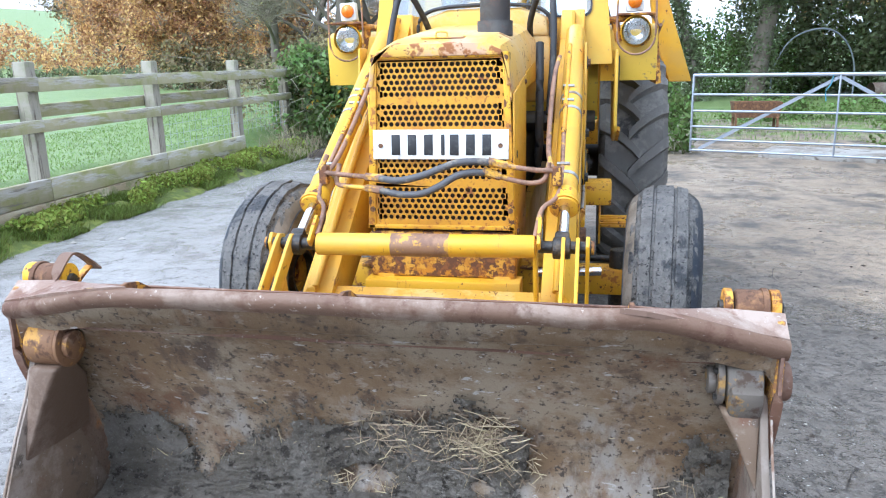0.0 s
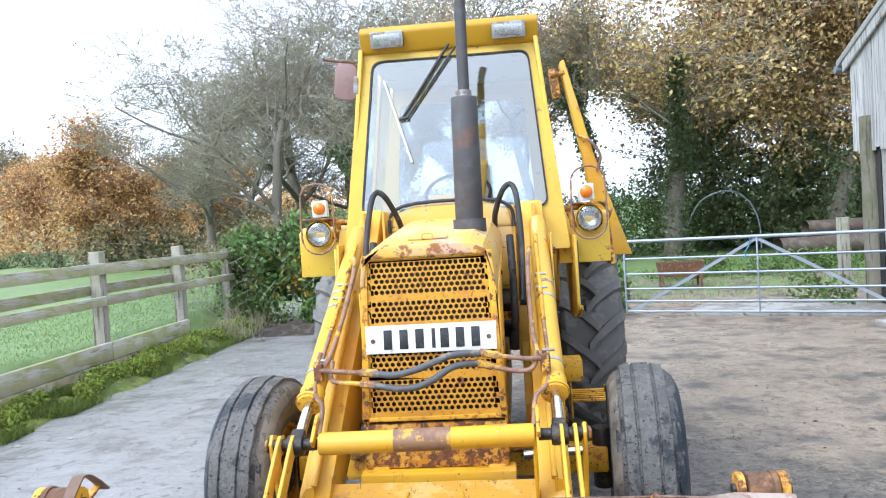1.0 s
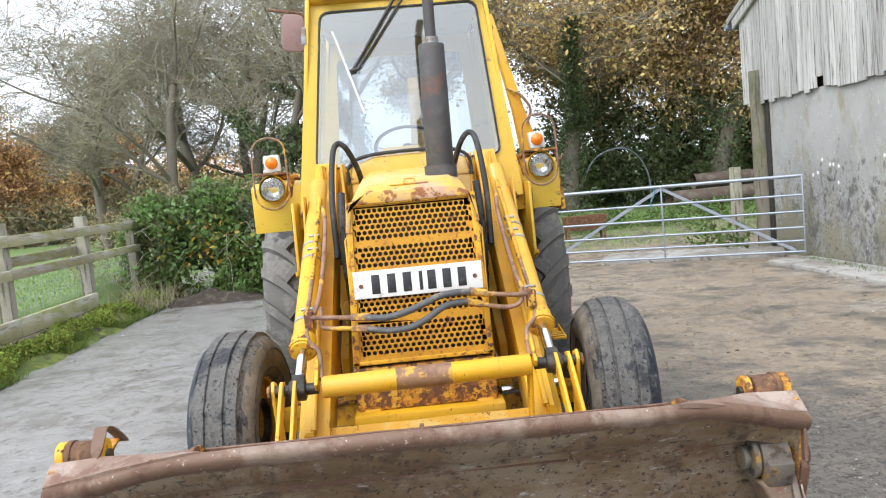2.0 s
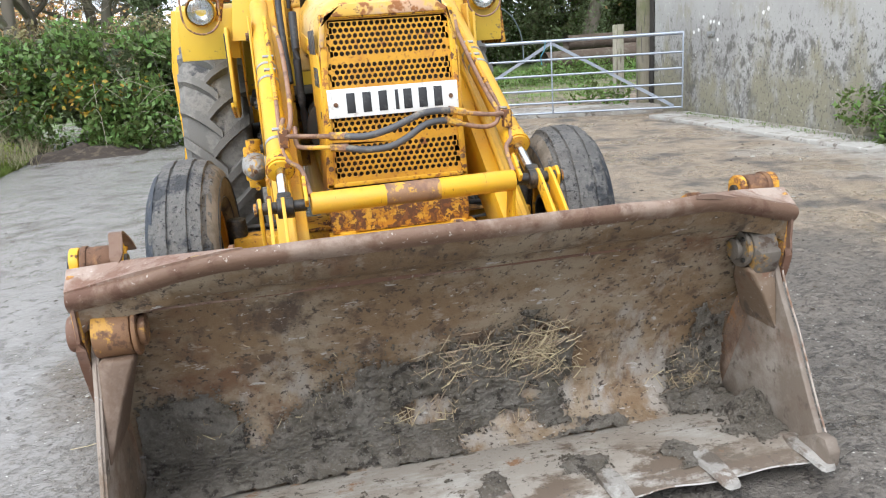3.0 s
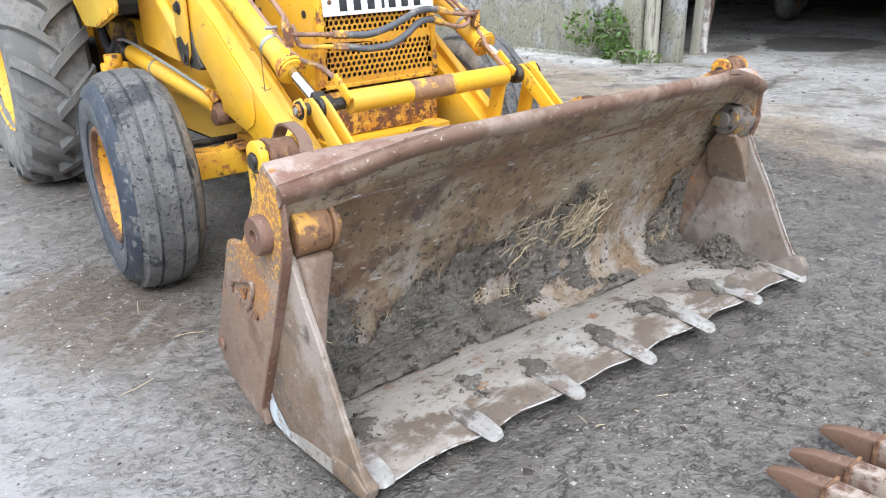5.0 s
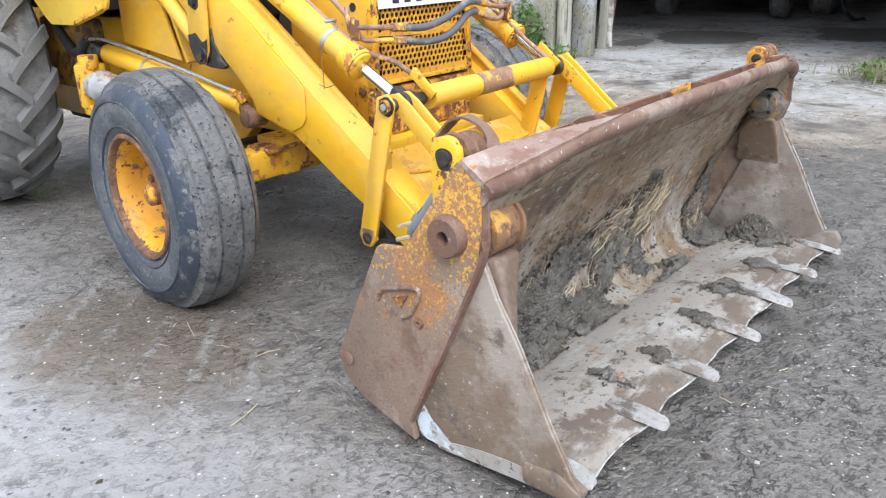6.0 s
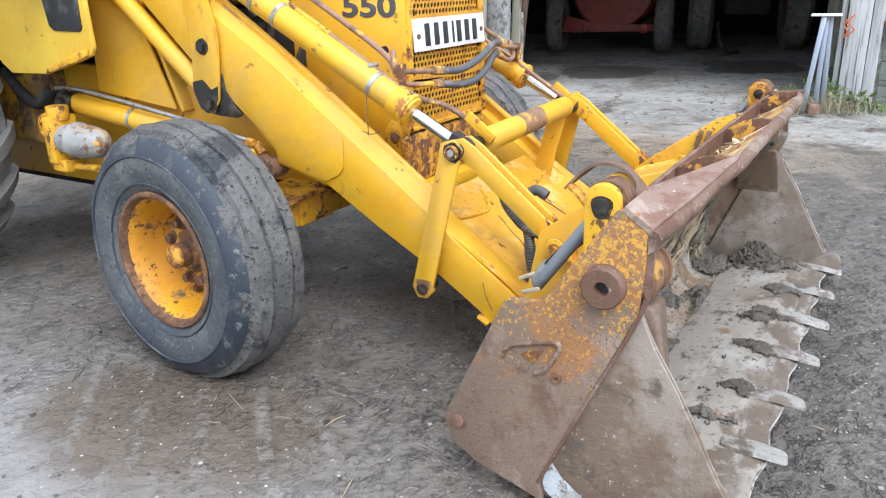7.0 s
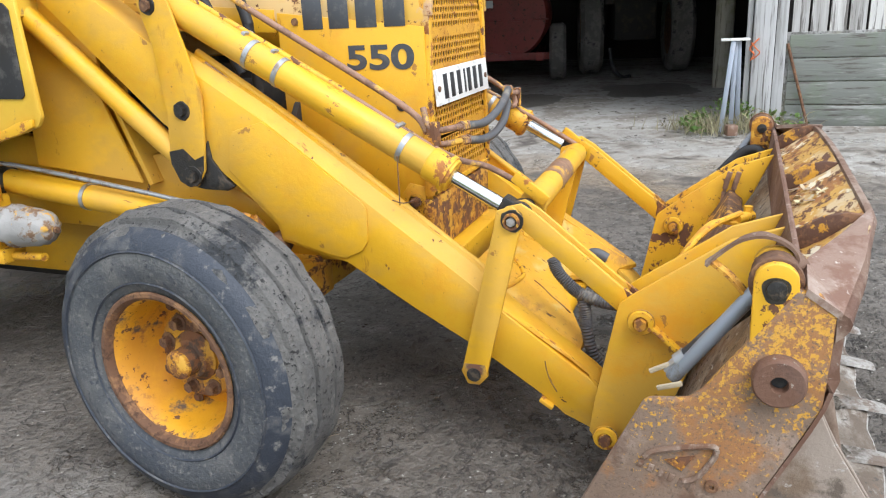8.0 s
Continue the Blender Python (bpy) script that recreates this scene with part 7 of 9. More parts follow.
# ---- the four-in-one bucket ----
bucket_profile = [(-1.155, 0.815), (-1.085, 0.74), (-0.985, 0.61), (-0.885, 0.43), (-0.815, 0.276), (-0.785, 0.14), (-0.798, 0.060), (-0.850, 0.018), (-0.945, 0.004)]
bucket = thing("bucket", "wide rusty four-in-one loader bucket holding dirt and straw", "")
bucket.parent = digger
BUCKET_SET = pose(-0.0125, 0, -0.003, 0, 0.35, 0) @ Matrix.Diagonal((0.983, 1, 1, 1))
bucket.matrix_basis = BUCKET_SET
prof_path = smooth_path([(0, y, z) for y, z in bucket_profile], 4)


def sheet_along(path, x0, x1, thick, mat, name, nx=24, dent=0.0, label=""):
    """A bent sheet of the given (y, z) line, between x0 and x1, with a second skin behind it."""
    n, verts, faces = len(path), [], []
    for k in (0, 1):
        for i in range(nx + 1):
            x = x0 + (x1 - x0) * i / nx
            for j, p in enumerate(path):
                d = (path[min(j + 1, n - 1)] - path[max(j - 1, 0)]).normalized()
                nrm = Vector((0, -d.z, d.y))
                b = dent * noise.noise((x * 2.2, p.y * 3, p.z * 3)) * min(1, 6 * min(i, nx - i) / nx)
                q = p + nrm * (b - k * thick)
                cap = 0.79 - 0.058 * max(0, min(1, (abs(x) - 0.66) / 0.36))
                if q.z > cap:
                    q = Vector((x, q.y + (q.z - cap) * 0.93, cap))
                verts.append((x, q.y, q.z))
    off = (nx + 1) * n
    for i in range(nx):
        for j in range(n - 1):
            a = i * n + j
            faces.append((a, a + 1, a + n + 1, a + n))
            faces.append((off + a, off + a + n, off + a + n + 1, off + a + 1))
        for j in (0, n - 1):
            a = i * n + j
            faces.append((a, a + n, off + a + n, off + a))
    for i in (0, nx):
        for j in range(n - 1):
            a = i * n + j
            faces.append((a, off + a, off + a + 1, a + 1))
    bm = bmesh.new()
    vs = [bm.verts.new(v) for v in verts]
    for f in faces:
        bm.faces.new([vs[i] for i in f])
    return part(name, bm, mat, bucket, label, 40)


sheet_along(prof_path, -1.02, 1.02, -0.007, M["bucket_in"], "back_plate", 40, 0.012, "brown scuffed steel back of the bucket")
# floor plate with a worn wavy cutting edge
verts, faces, NX = [], [], 96
for i in range(NX + 1):
    x = -1.03 + 2.06 * i / NX
    wav = 0.007 * math.cos((x - 0.03) / 0.328 * 2 * math.pi) + 0.008 * noise.noise((x * 9, 3, 1)) + 0.003 * noise.noise((x * 60, 3, 1))
    for y, z in ((-0.926 + 0.003 * noise.noise((x * 7, 1, 1)), 0.014), (-0.99, 0.029), (-1.07, 0.044), (-1.15, 0.054), (-1.215, 0.056), (-1.295 - wav * 0.6, 0.046), (-1.330 - wav, 0.033), (-1.327 - wav, 0.025), (-0.93, -0.010)):
        verts.append((x, y, z + 0.003 * noise.noise((x * 5, y * 8, 0))))
for i in range(NX):
    for j in range(9):
        faces.append((i * 9 + j, i * 9 + (j + 1) % 9, (i + 1) * 9 + (j + 1) % 9, (i + 1) * 9 + j))
faces += [tuple(range(9)), tuple(NX * 9 + k for k in range(8, -1, -1))]
raw("floor_plate", verts, faces, M["bucket_floor"], bucket, "pale worn steel floor lip with a wavy edge", 30)
part("worn_edge", sweep([(-1.02 + 2.04 * i / 60, -1.3315 - 0.007 * math.cos((-1.05 + 2.04 * i / 60) / 0.328 * 2 * math.pi) - 0.008 * noise.noise(((-1.02 + 2.04 * i / 60) * 9, 3, 1)), 0.030) for i in range(61)], 0.0028, 6, 1), M["bright_edge"], bucket, "bright scraped cutting edge")


def lip_z(y):
    """Height of the floor plate's top."""
    return float(np.interp(-y, (0.926, 0.99, 1.07, 1.15, 1.215, 1.295, 1.33), (0.014, 0.029, 0.044, 0.054, 0.056, 0.046, 0.033)))


def tooth(x, tip, lean):
    """A flat worn tooth: rounded in plan, bent down towards its tip."""
    plan = [(-0.026, -1.225), (-0.037, -1.262), (-0.033, -1.32), (-0.0285, tip + 0.022), (-0.025, tip + 0.007), (-0.016, tip), (0.014, tip + 0.002), (0.024, tip + 0.009), (0.0285, tip + 0.024), (0.033, -1.32), (0.038, -1.262), (0.026, -1.225)]
    bm = bmesh.new()
    rows = []
    for dz in (0.0, 0.012):
        row = []
        for u, y in plan:
            z = 0.058 - 0.05 * max(0, -1.22 - y) - 1.1 * max(0, -1.30 - y) ** 2 - 0.02 * (y > -1.22)
            row.append(bm.verts.new((x + u * (0.9 if dz else 1.0) + lean * (-1.2 - y), y + (0.004 if dz else 0), z + dz - 0.006)))
        rows.append(row)
    n = len(plan)
    bm.faces.new(rows[0][::-1])
    bm.faces.new(rows[1])
    for k in range(n):
        bm.faces.new((rows[0][k], rows[0][(k + 1) % n], rows[1][(k + 1) % n], rows[1][k]))
    bmesh.ops.triangulate(bm, faces=[f for f in bm.faces if len(f.verts) > 4])
    return part("tooth", bm, M["tooth"], bucket, "worn steel bucket tooth", 50)


for x, tip, ln in ((-0.965, -1.362, 0.0), (-0.640, -1.390, 0.10), (-0.310, -1.397, 0.08), (0.015, -1.405, 0.10), (0.350, -1.405, 0.06), (0.668, -1.395, 0.08), (0.985, -1.400, 0.05)):
    tooth(x, tip, ln)
# side plates: the fixed rear cheek and the clam's cheek in front of it
rear_cheek = [(-1.09, 0.758), (-1.06, 0.79), (-1.02, 0.795), (-0.865, 0.570), (-0.84, 0.547), (-0.765, 0.537), (-0.752, 0.528), (-0.578, 0.165), (-0.60, 0.105), (-0.67, 0.055), (-0.865, -0.004), (-0.85, 0.05), (-1.082, 0.565)]
front_cheek = [(-1.050, 0.60), (-1.072, 0.565), (-1.112, 0.478), (-1.175, 0.375), (-1.268, 0.195), (-1.332, 0.085), (-1.362, 0.05), (-1.362, 0.02), (-1.33, 0.012), (-0.85, -0.002), (-0.80, 0.02), (-0.85, 0.12)]


def cheek_edge(s):
    return sweep([((1.035 if s > 0 else 1.018) * s, y, z) for y, z in ((-1.074, 0.56), (-1.114, 0.478), (-1.177, 0.375), (-1.270, 0.195), (-1.334, 0.085), (-1.362, 0.045))], 0.0032, 8, 3)


LUG = [(-0.950, 0.62), (-0.945, 0.70), (-0.9445, 0.805)] + [(-0.984 + 0.0395 * math.cos(radians(a)), 0.808 + 0.036 * math.sin(radians(a))) for a in range(20, 161, 20)] + [(-1.0235, 0.805), (-1.025, 0.76), (-1.03, 0.70), (-1.0, 0.62)]
SMEAR = [(-0.984 + (0.0245 + 0.003 * math.sin(a * 3)) * math.cos(a), 0.792 + (0.029 + 0.003 * math.cos(a * 2)) * math.sin(a)) for a in (0.3 * k for k in range(21))]
for s in (-1, 1):
    cheek = part("side_plate", prism(rear_cheek, 1.030 * s, 1.052 * s, bevel=0.004), M["bucket_side"], bucket, "rusty side plate with flakes of yellow paint")
    part("plate_edge", sweep([(1.041 * s, y, z) for y, z in ((-1.093, 0.752), (-1.090, 0.66), (-1.084, 0.565), (-0.97, 0.31), (-0.852, 0.05))], 0, n=4, section=[(-0.0125, -0.004), (0.0125, -0.004), (0.0125, 0.004), (-0.0125, 0.004)]), M["bucket_rust"], cheek, "dark rusty plate edge")
    cl = part("clam_plate", prism(front_cheek, 1.008 * s, 1.028 * s, bevel=0.004), M["clam"] if s < 0 else M["clam_grey"], bucket, "tan-brown scraped clam side plate")
    part("clam_edge", cheek_edge(s), M["clam_edge"] if s > 0 else M["clam"], cl, "scraped pale edge" if s > 0 else "")
    part("corner_shoe", prism([(-1.35, 0.015), (-1.365, 0.050), (-1.30, 0.085), (-1.20, 0.075), (-1.20, 0.015)] if s < 0 else [(-1.36, 0.012), (-1.385, 0.035), (-1.388, 0.085), (-1.365, 0.118), (-1.325, 0.115), (-1.24, 0.06), (-1.20, 0.015)], 0.992 * s, 1.036 * s, bevel=0.010), M["clam"] if s < 0 else M["clam_grey"], bucket)
    boss = part("pivot_boss", join(lathe([(0.0, 0.050), (0.027 * s, 0.049), (0.032 * s, 0.045), (0.032 * s, 0.017), (0.010 * s, 0.015), (0.010 * s, 0.0)], (1.052 * s, -1.002, 0.618), 32, "x", False)), M["bucket_rust"], bucket, "round rusty pivot boss")
    part("pivot_bore", rod((1.054 * s, -1.002, 0.618), (1.0635 * s, -1.002, 0.618), 0.0145, 18), M["black"], boss)
    if s < 0:
        barrel = join(rod((0.915 * s, -1.042, 0.622), (1.012 * s, -1.042, 0.622), 0.064, 32, bevel=0.006), rod((0.900 * s, -1.042, 0.622), (0.912 * s, -1.042, 0.622), 0.069, 32, bevel=0.003), rod((0.880 * s, -1.05, 0.622), (0.900 * s, -1.05, 0.622), 0.042, 20, bevel=0.005))
        part("pivot_barrel", barrel, M["barrel"], bucket, "rusty ochre pivot barrel inside the bucket")
    else:
        barrel = join(rod((0.925, -1.035, 0.625), (1.012, -1.035, 0.625), 0.056, 28, bevel=0.012), box((0.97, -1.06, 0.60), (0.080, 0.09, 0.085), (20, 0, 0), 0.014), rod((0.905, -1.03, 0.622), (0.922, -1.03, 0.622), 0.060, 28, bevel=0.004), rod((0.885, -1.03, 0.622), (0.905, -1.03, 0.622), 0.034, 18, bevel=0.004))
        hub = part("pivot_barrel", barrel, M["barrel_grey"], bucket, "dark brown pivot block inside the bucket")
        for a in (40, 130, 220, 310):
            part("pivot_bolt", hexbolt((0.905, -1.03 + 0.046 * math.cos(radians(a)), 0.622 + 0.046 * math.sin(radians(a))), (-1, 0, 0), 0.008, 0.008, False), M["grease"], hub)
    low_z = 0.28 if s < 0 else 0.36
    outline = [(-1.105, 0.565), (-1.02, 0.565), (-0.93, 0.48), (-0.87, 0.28), (-1.165, 0.30), (-1.13, 0.45)] if s < 0 else [(-1.085, 0.565), (-1.0, 0.565), (-0.94, 0.50), (-0.92, 0.36), (-1.10, 0.36), (-1.095, 0.48)]
    gus = prism(outline, 0.912 * s, 1.009 * s, bevel=0.014, seg=3)
    for v in gus.verts:
        v.co.x = 1.009 * s + (v.co.x - 1.009 * s) * max(0.04, min(1, (v.co.z - low_z + 0.01) / (0.575 - low_z))) ** 1.3
    part("barrel_gusset", gus, M["gusset"] if s < 0 else M["clam"], bucket, "folded brown gusset under the pivot", 55)
    # upright lugs with ram pins
    lug = part("ram_lug", prism(LUG, 1.0505 * s, 1.026 * s, bevel=0.004), M["yellow_chip"] if s < 0 else M["yellow_rust"], bucket, "yellow ram lug")
    part("ram_lug_inner", prism(LUG, 0.918 * s, 0.938 * s, bevel=0.004), M["yellow_chip"] if s < 0 else M["yellow_rust"], lug)
    part("lug_pin", rod((0.908 * s, -0.985, 0.796), (1.060 * s, -0.985, 0.796), 0.0185, 18, bevel=0.002), M["grease"], lug)
    part("grease_smear", prism(SMEAR, 1.0502 * s, 1.0512 * s, bevel=0), M["grease_thin"], lug, "dark grease smeared round the pin")
    part("ram_eye", join(rod((0.944 * s, -0.985, 0.797), (1.018 * s, -0.985, 0.797), 0.045, 24, bevel=0.008), rod((1.006 * s, -0.985, 0.797), (1.022 * s, -0.985, 0.797), 0.050, 24, bevel=0.003)), M["rust"], lug)
    ram = part("clam_ram", rod((0.965 * s, -0.975, 0.79), (0.965 * s, -0.80, 0.548), 0.016, 20, bevel=0.004), M["ram_grey"], bucket, "grey clam ram beside the side plate")
    part("ram_hose", sweep([(0.935 * s, -0.945, 0.715), (0.950 * s, -0.912, 0.690), (0.955 * s, -0.871, 0.651), (0.955 * s, -0.839, 0.613), (0.955 * s, -0.815, 0.588)], 0.0155, 10, 4), M["rubber"], ram)
    part("hose_union", join(rod((0.955 * s, -0.829, 0.602), (0.955 * s, -0.812, 0.584), 0.019, 12), rod((0.955 * s, -0.812, 0.584), (0.955 * s, -0.79, 0.56), 0.014, 6)), M["steel"], ram, "bright hose union")
    part("packing_stick", box((1.0 * s, -0.800, 0.548), (0.010, 0.055, 0.011), (-22, 0, 8 * s), 0.003), M["bone"], bucket, "bleached packing stick")
    part("packing_stick", box((0.965 * s, -0.775, 0.570), (0.010, 0.045, 0.010), (-24, 0, -14 * s), 0.003), M["bone"], bucket, "bleached packing stick")
    # emblem on the side plate: triangle with plain bars
    em = part("emblem", join(sweep([(1.056 * s, -0.76, 0.405), (1.056 * s, -0.785, 0.425), (1.056 * s, -0.885, 0.452), (1.056 * s, -0.90, 0.44), (1.056 * s, -0.885, 0.405), (1.056 * s, -0.862, 0.372), (1.056 * s, -0.84, 0.362)], 0.0065, 8, 4)), M["emblem"], bucket, "welded triangular maker's emblem")
    part("emblem_core", prism([(-0.80, 0.405), (-0.86, 0.425), (-0.835, 0.385)], 1.052 * s, 1.057 * s, bevel=0.001), M["yellow_rust"], em)
    for k in range(6):
        y, z = -0.752 - 0.021 * k, 0.388 - 0.008 * k
        part("emblem_bar", box((1.0525 * s, y, z), (0.005, 0.012, 0.019), (20, 0, 0), 0.002), M["emblem"], em)
    part("emblem_nut", lathe([(0.0, 0.014), (0.008 * s, 0.013), (0.008 * s, 0.006), (0.0, 0.006)], (1.052 * s, -0.895, 0.36), 16), M["rust"], em)
    part("plug", rod((1.052 * s, -0.622, 0.165), (1.062 * s, -0.622, 0.165), 0.020, 18, bevel=0.003), M["bucket_rust"], bucket)

# pale scrape along the foot of one cheek
bm = bmesh.new()
arc = [(-0.845, 0.095), (-0.862, 0.112), (-0.885, 0.105), (-0.905, 0.075), (-0.935, 0.050), (-0.975, 0.022), (-1.02, 0.002), (-0.94, -0.0005), (-0.885, -0.0005), (-0.862, 0.02), (-0.852, 0.06)]
jag = [(y + 0.006 * noise.noise((y * 60, z * 60, 1)), max(0.0, z) + 0.004 * noise.noise((y * 50, z * 50, 2))) for y, z in arc]
face = bm.faces.new([bm.verts.new((-1.0305, y, z)) for y, z in jag])
bmesh.ops.triangulate(bm, faces=[face])
part("pale_scrape", bm, M["scrape"], bucket, "bluish-white scraped paint patch")

# handle strap arched over one lug
part("bent_strap", sweep([(-0.925, -0.855, 0.795), (-0.925, -0.868, 0.808), (-0.928, -0.893, 0.832), (-0.934, -0.925, 0.857), (-0.936, -0.962, 0.866), (-0.930, -1.002, 0.850), (-0.930, -1.028, 0.822), (-0.938, -1.038, 0.785)], 0, n=5, section=[(-0.017, -0.003), (0.017, -0.003), (0.017, 0.003), (-0.017, 0.003)]), M["lip_brown"], bucket, "bent brown steel strap handle")
part("strap_leg", sweep([(-0.940, -0.868, 0.806), (-0.950, -0.905, 0.780), (-0.960, -0.940, 0.742), (-0.962, -0.955, 0.715)], 0, n=3, section=[(-0.013, -0.0035), (0.013, -0.0035), (0.013, 0.0035), (-0.013, 0.0035)]), M["yellow_rust"], bucket, "rusty strap leg welded beside the lug")

# top lip: a rounded nose bar, raised in the middle, with a ribbed pocket behind
lip_line = [(-1.052, -1.094, 0.752), (-0.86, -1.137, 0.794), (-0.66, -1.172, 0.832), (-0.56, -1.180, 0.838), (-0.3, -1.180, 0.840), (0.1, -1.180, 0.84), (0.45, -1.174, 0.838), (0.72, -1.160, 0.832), (0.90, -1.132, 0.798), (1.056, -1.094, 0.750)]
bm, rows = bmesh.new(), []
for p in smooth_path(lip_line, 5):
    d = 0.004 * noise.noise((p.x * 6, 1, 2)) + 0.0015 * noise.noise((p.x * 31, 1, 2))
    sec = [(-0.008, -0.040), (-0.018, -0.026), (-0.021, -0.014), (-0.016, -0.001), (-0.006, 0.005), (0.003, 0.004), (0.006, -0.006), (0.004, -0.03), (0.004, -0.05)]
    rows.append([bm.verts.new((p.x, p.y + u + d, p.z + v + d)) for u, v in sec])
for a, b in zip(rows, rows[1:]):
    for j in range(9):
        bm.faces.new((a[j], a[(j + 1) % 9], b[(j + 1) % 9], b[j]))
bm.faces.new(rows[0][::-1])
bm.faces.new(rows[-1])
part("top_lip", bm, M["lip_brown"], bucket, "thick rounded brown lip bar bent back at both ends", 60)
# flat end plates tapering on to the lip
for s, tip in ((-1, 0.60), (1, 0.66)):
    top = [(-1.036, 0.799, 1.054), (-1.098, 0.757, 1.054), (-1.150, 0.803, 0.86), (-1.186, 0.838, tip + 0.06), (-1.186, 0.843, tip), (-1.115, 0.826, tip + 0.16), (-1.042, 0.808, 0.90)]
    bm = bmesh.new()
    up = [bm.verts.new((s * x, y, z + 0.004)) for y, z, x in top]
    dn = [bm.verts.new((s * x, y + 0.003, z - 0.010)) for y, z, x in top]
    bm.faces.new(up)
    bm.faces.new(dn[::-1])
    for j in range(7):
        bm.faces.new((up[j], dn[j], dn[(j + 1) % 7], up[(j + 1) % 7]))
    bmesh.ops.triangulate(bm, faces=[f for f in bm.faces if len(f.verts) > 4])
    part("lip_end_plate", bm, M["lip_end"], bucket, "pinkish-brown worn end plate of the lip, paled by painted sky sheen", 8)
# closing wedge sheets from the raised lip down to the back plate
wedge = []
bm = bmesh.new()
for p in smooth_path(lip_line, 4):
    x = max(-1.03, min(1.03, p.x))
    wedge.append([bm.verts.new((x, y, z)) for y, z in ((p.y - 0.002, p.z - 0.035), (p.y + 0.045 if p.y < -1.1 else p.y + 0.01, p.z - 0.110), (-1.038, 0.69), (-1.022, 0.705), (p.y + 0.012, p.z - 0.045))])
for a, b in zip(wedge, wedge[1:]):
    for j in range(5):
        bm.faces.new((a[j], a[(j + 1) % 5], b[(j + 1) % 5], b[j]))
bm.faces.new(wedge[0][::-1])
bm.faces.new(wedge[-1])
part("lip_backing", bm, M["bucket_in"], bucket, "", 50)
bm, rows = bmesh.new(), []
for i in range(41):
    x = -1.03 + 2.05 * i / 40
    t = 0.803 - 0.010 * max(0, min(1, (abs(x + 0.02) - 0.74) / 0.26)) + 0.003 * noise.noise((x * 9, 2, 2))
    rows.append([bm.verts.new((x, y, z)) for y, z in ((-1.010, 0.66), (-1.024, t - 0.002), (-1.030, t), (-1.036, t - 0.002), (-1.024, 0.66))])
for a, b in zip(rows, rows[1:]):
    for j in range(5):
        bm.faces.new((a[j], a[(j + 1) % 5], b[(j + 1) % 5], b[j]))
bm.faces.new(rows[0][::-1])
bm.faces.new(rows[-1])
part("pocket_back", bm, M["bucket_rust"], bucket, "brown rear flange of the lip pocket", 30)
bm, rows = bmesh.new(), []
for i in range(61):
    x = -0.98 + 1.96 * i / 60
    e = max(0.0, min(1.0, (abs(x) - 0.72) / 0.22))
    pts = ((-1.174 + 0.06 * e, 0.836 - 0.068 * e), (-1.145 + 0.05 * e, 0.815 - 0.058 * e), (-1.10 + 0.02 * e, 0.783 - 0.035 * e), (-1.06, 0.757 - 0.01 * e), (-1.03, 0.747))
    rows.append([bm.verts.new((x, y, z + 0.004 * noise.noise((x * 12, y * 30, 3)))) for y, z in pts] + [bm.verts.new((x, y + 0.004, z - 0.007)) for y, z in pts[::-1]])
for a, b in zip(rows, rows[1:]):
    for j in range(10):
        bm.faces.new((a[j], a[(j + 1) % 10], b[(j + 1) % 10], b[j]))
bm.faces.new(rows[0][::-1])
bm.faces.new(rows[-1])
part("pocket_floor", bm, M["pocket"], bucket, "pocket floor with flaking yellow paint", 60)
for x in (-0.63, -0.023, 0.69):
    part("pocket_rib", prism([(-1.176, 0.840), (-1.14, 0.843), (-1.09, 0.832), (-1.034, 0.798), (-1.034, 0.738), (-1.06, 0.744), (-1.10, 0.767), (-1.145, 0.802)], x - 0.006, x + 0.006, bevel=0.002), M["pocket_rib"], bucket, "rusty rib across the lip pocket")
def paint_flake(rng, x, y):
    bm = bmesh.new()
    z = float(np.interp(-y, (1.03, 1.06, 1.10, 1.145, 1.174), (0.747, 0.757, 0.783, 0.815, 0.836))) + 0.004
    a, w, ln, curl = rng.uniform(0, 6.28), rng.uniform(0.004, 0.009), rng.uniform(0.014, 0.034), rng.uniform(0.002, 0.014)
    c, q = math.cos(a), math.sin(a)
    rows = []
    for k in range(4):
        u, lift = ln * (k / 3 - 0.5), curl * (k / 3) ** 2 + 0.001
        rows.append([bm.verts.new((x + c * u - q * v * rng.uniform(0.5, 1.2), y + q * u + c * v * rng.uniform(0.5, 1.2), z + lift + dz)) for v, dz in ((-w, 0), (w, 0), (w, 0.0012), (-w, 0.0012))])
    for ra, rb in zip(rows, rows[1:]):
        for k in range(4):
            bm.faces.new((ra[k], ra[(k + 1) % 4], rb[(k + 1) % 4], rb[k]))
    bm.faces.new(rows[0][::-1])
    bm.faces.new(rows[-1])
    return part("paint_flake", bm, M["flake"], bucket, "curled pale flake of old paint")


flake_rng = random.Random(77)
for k in range(14):
    paint_flake(flake_rng, flake_rng.gauss(-0.20, 0.06), flake_rng.uniform(-1.12, -1.055))
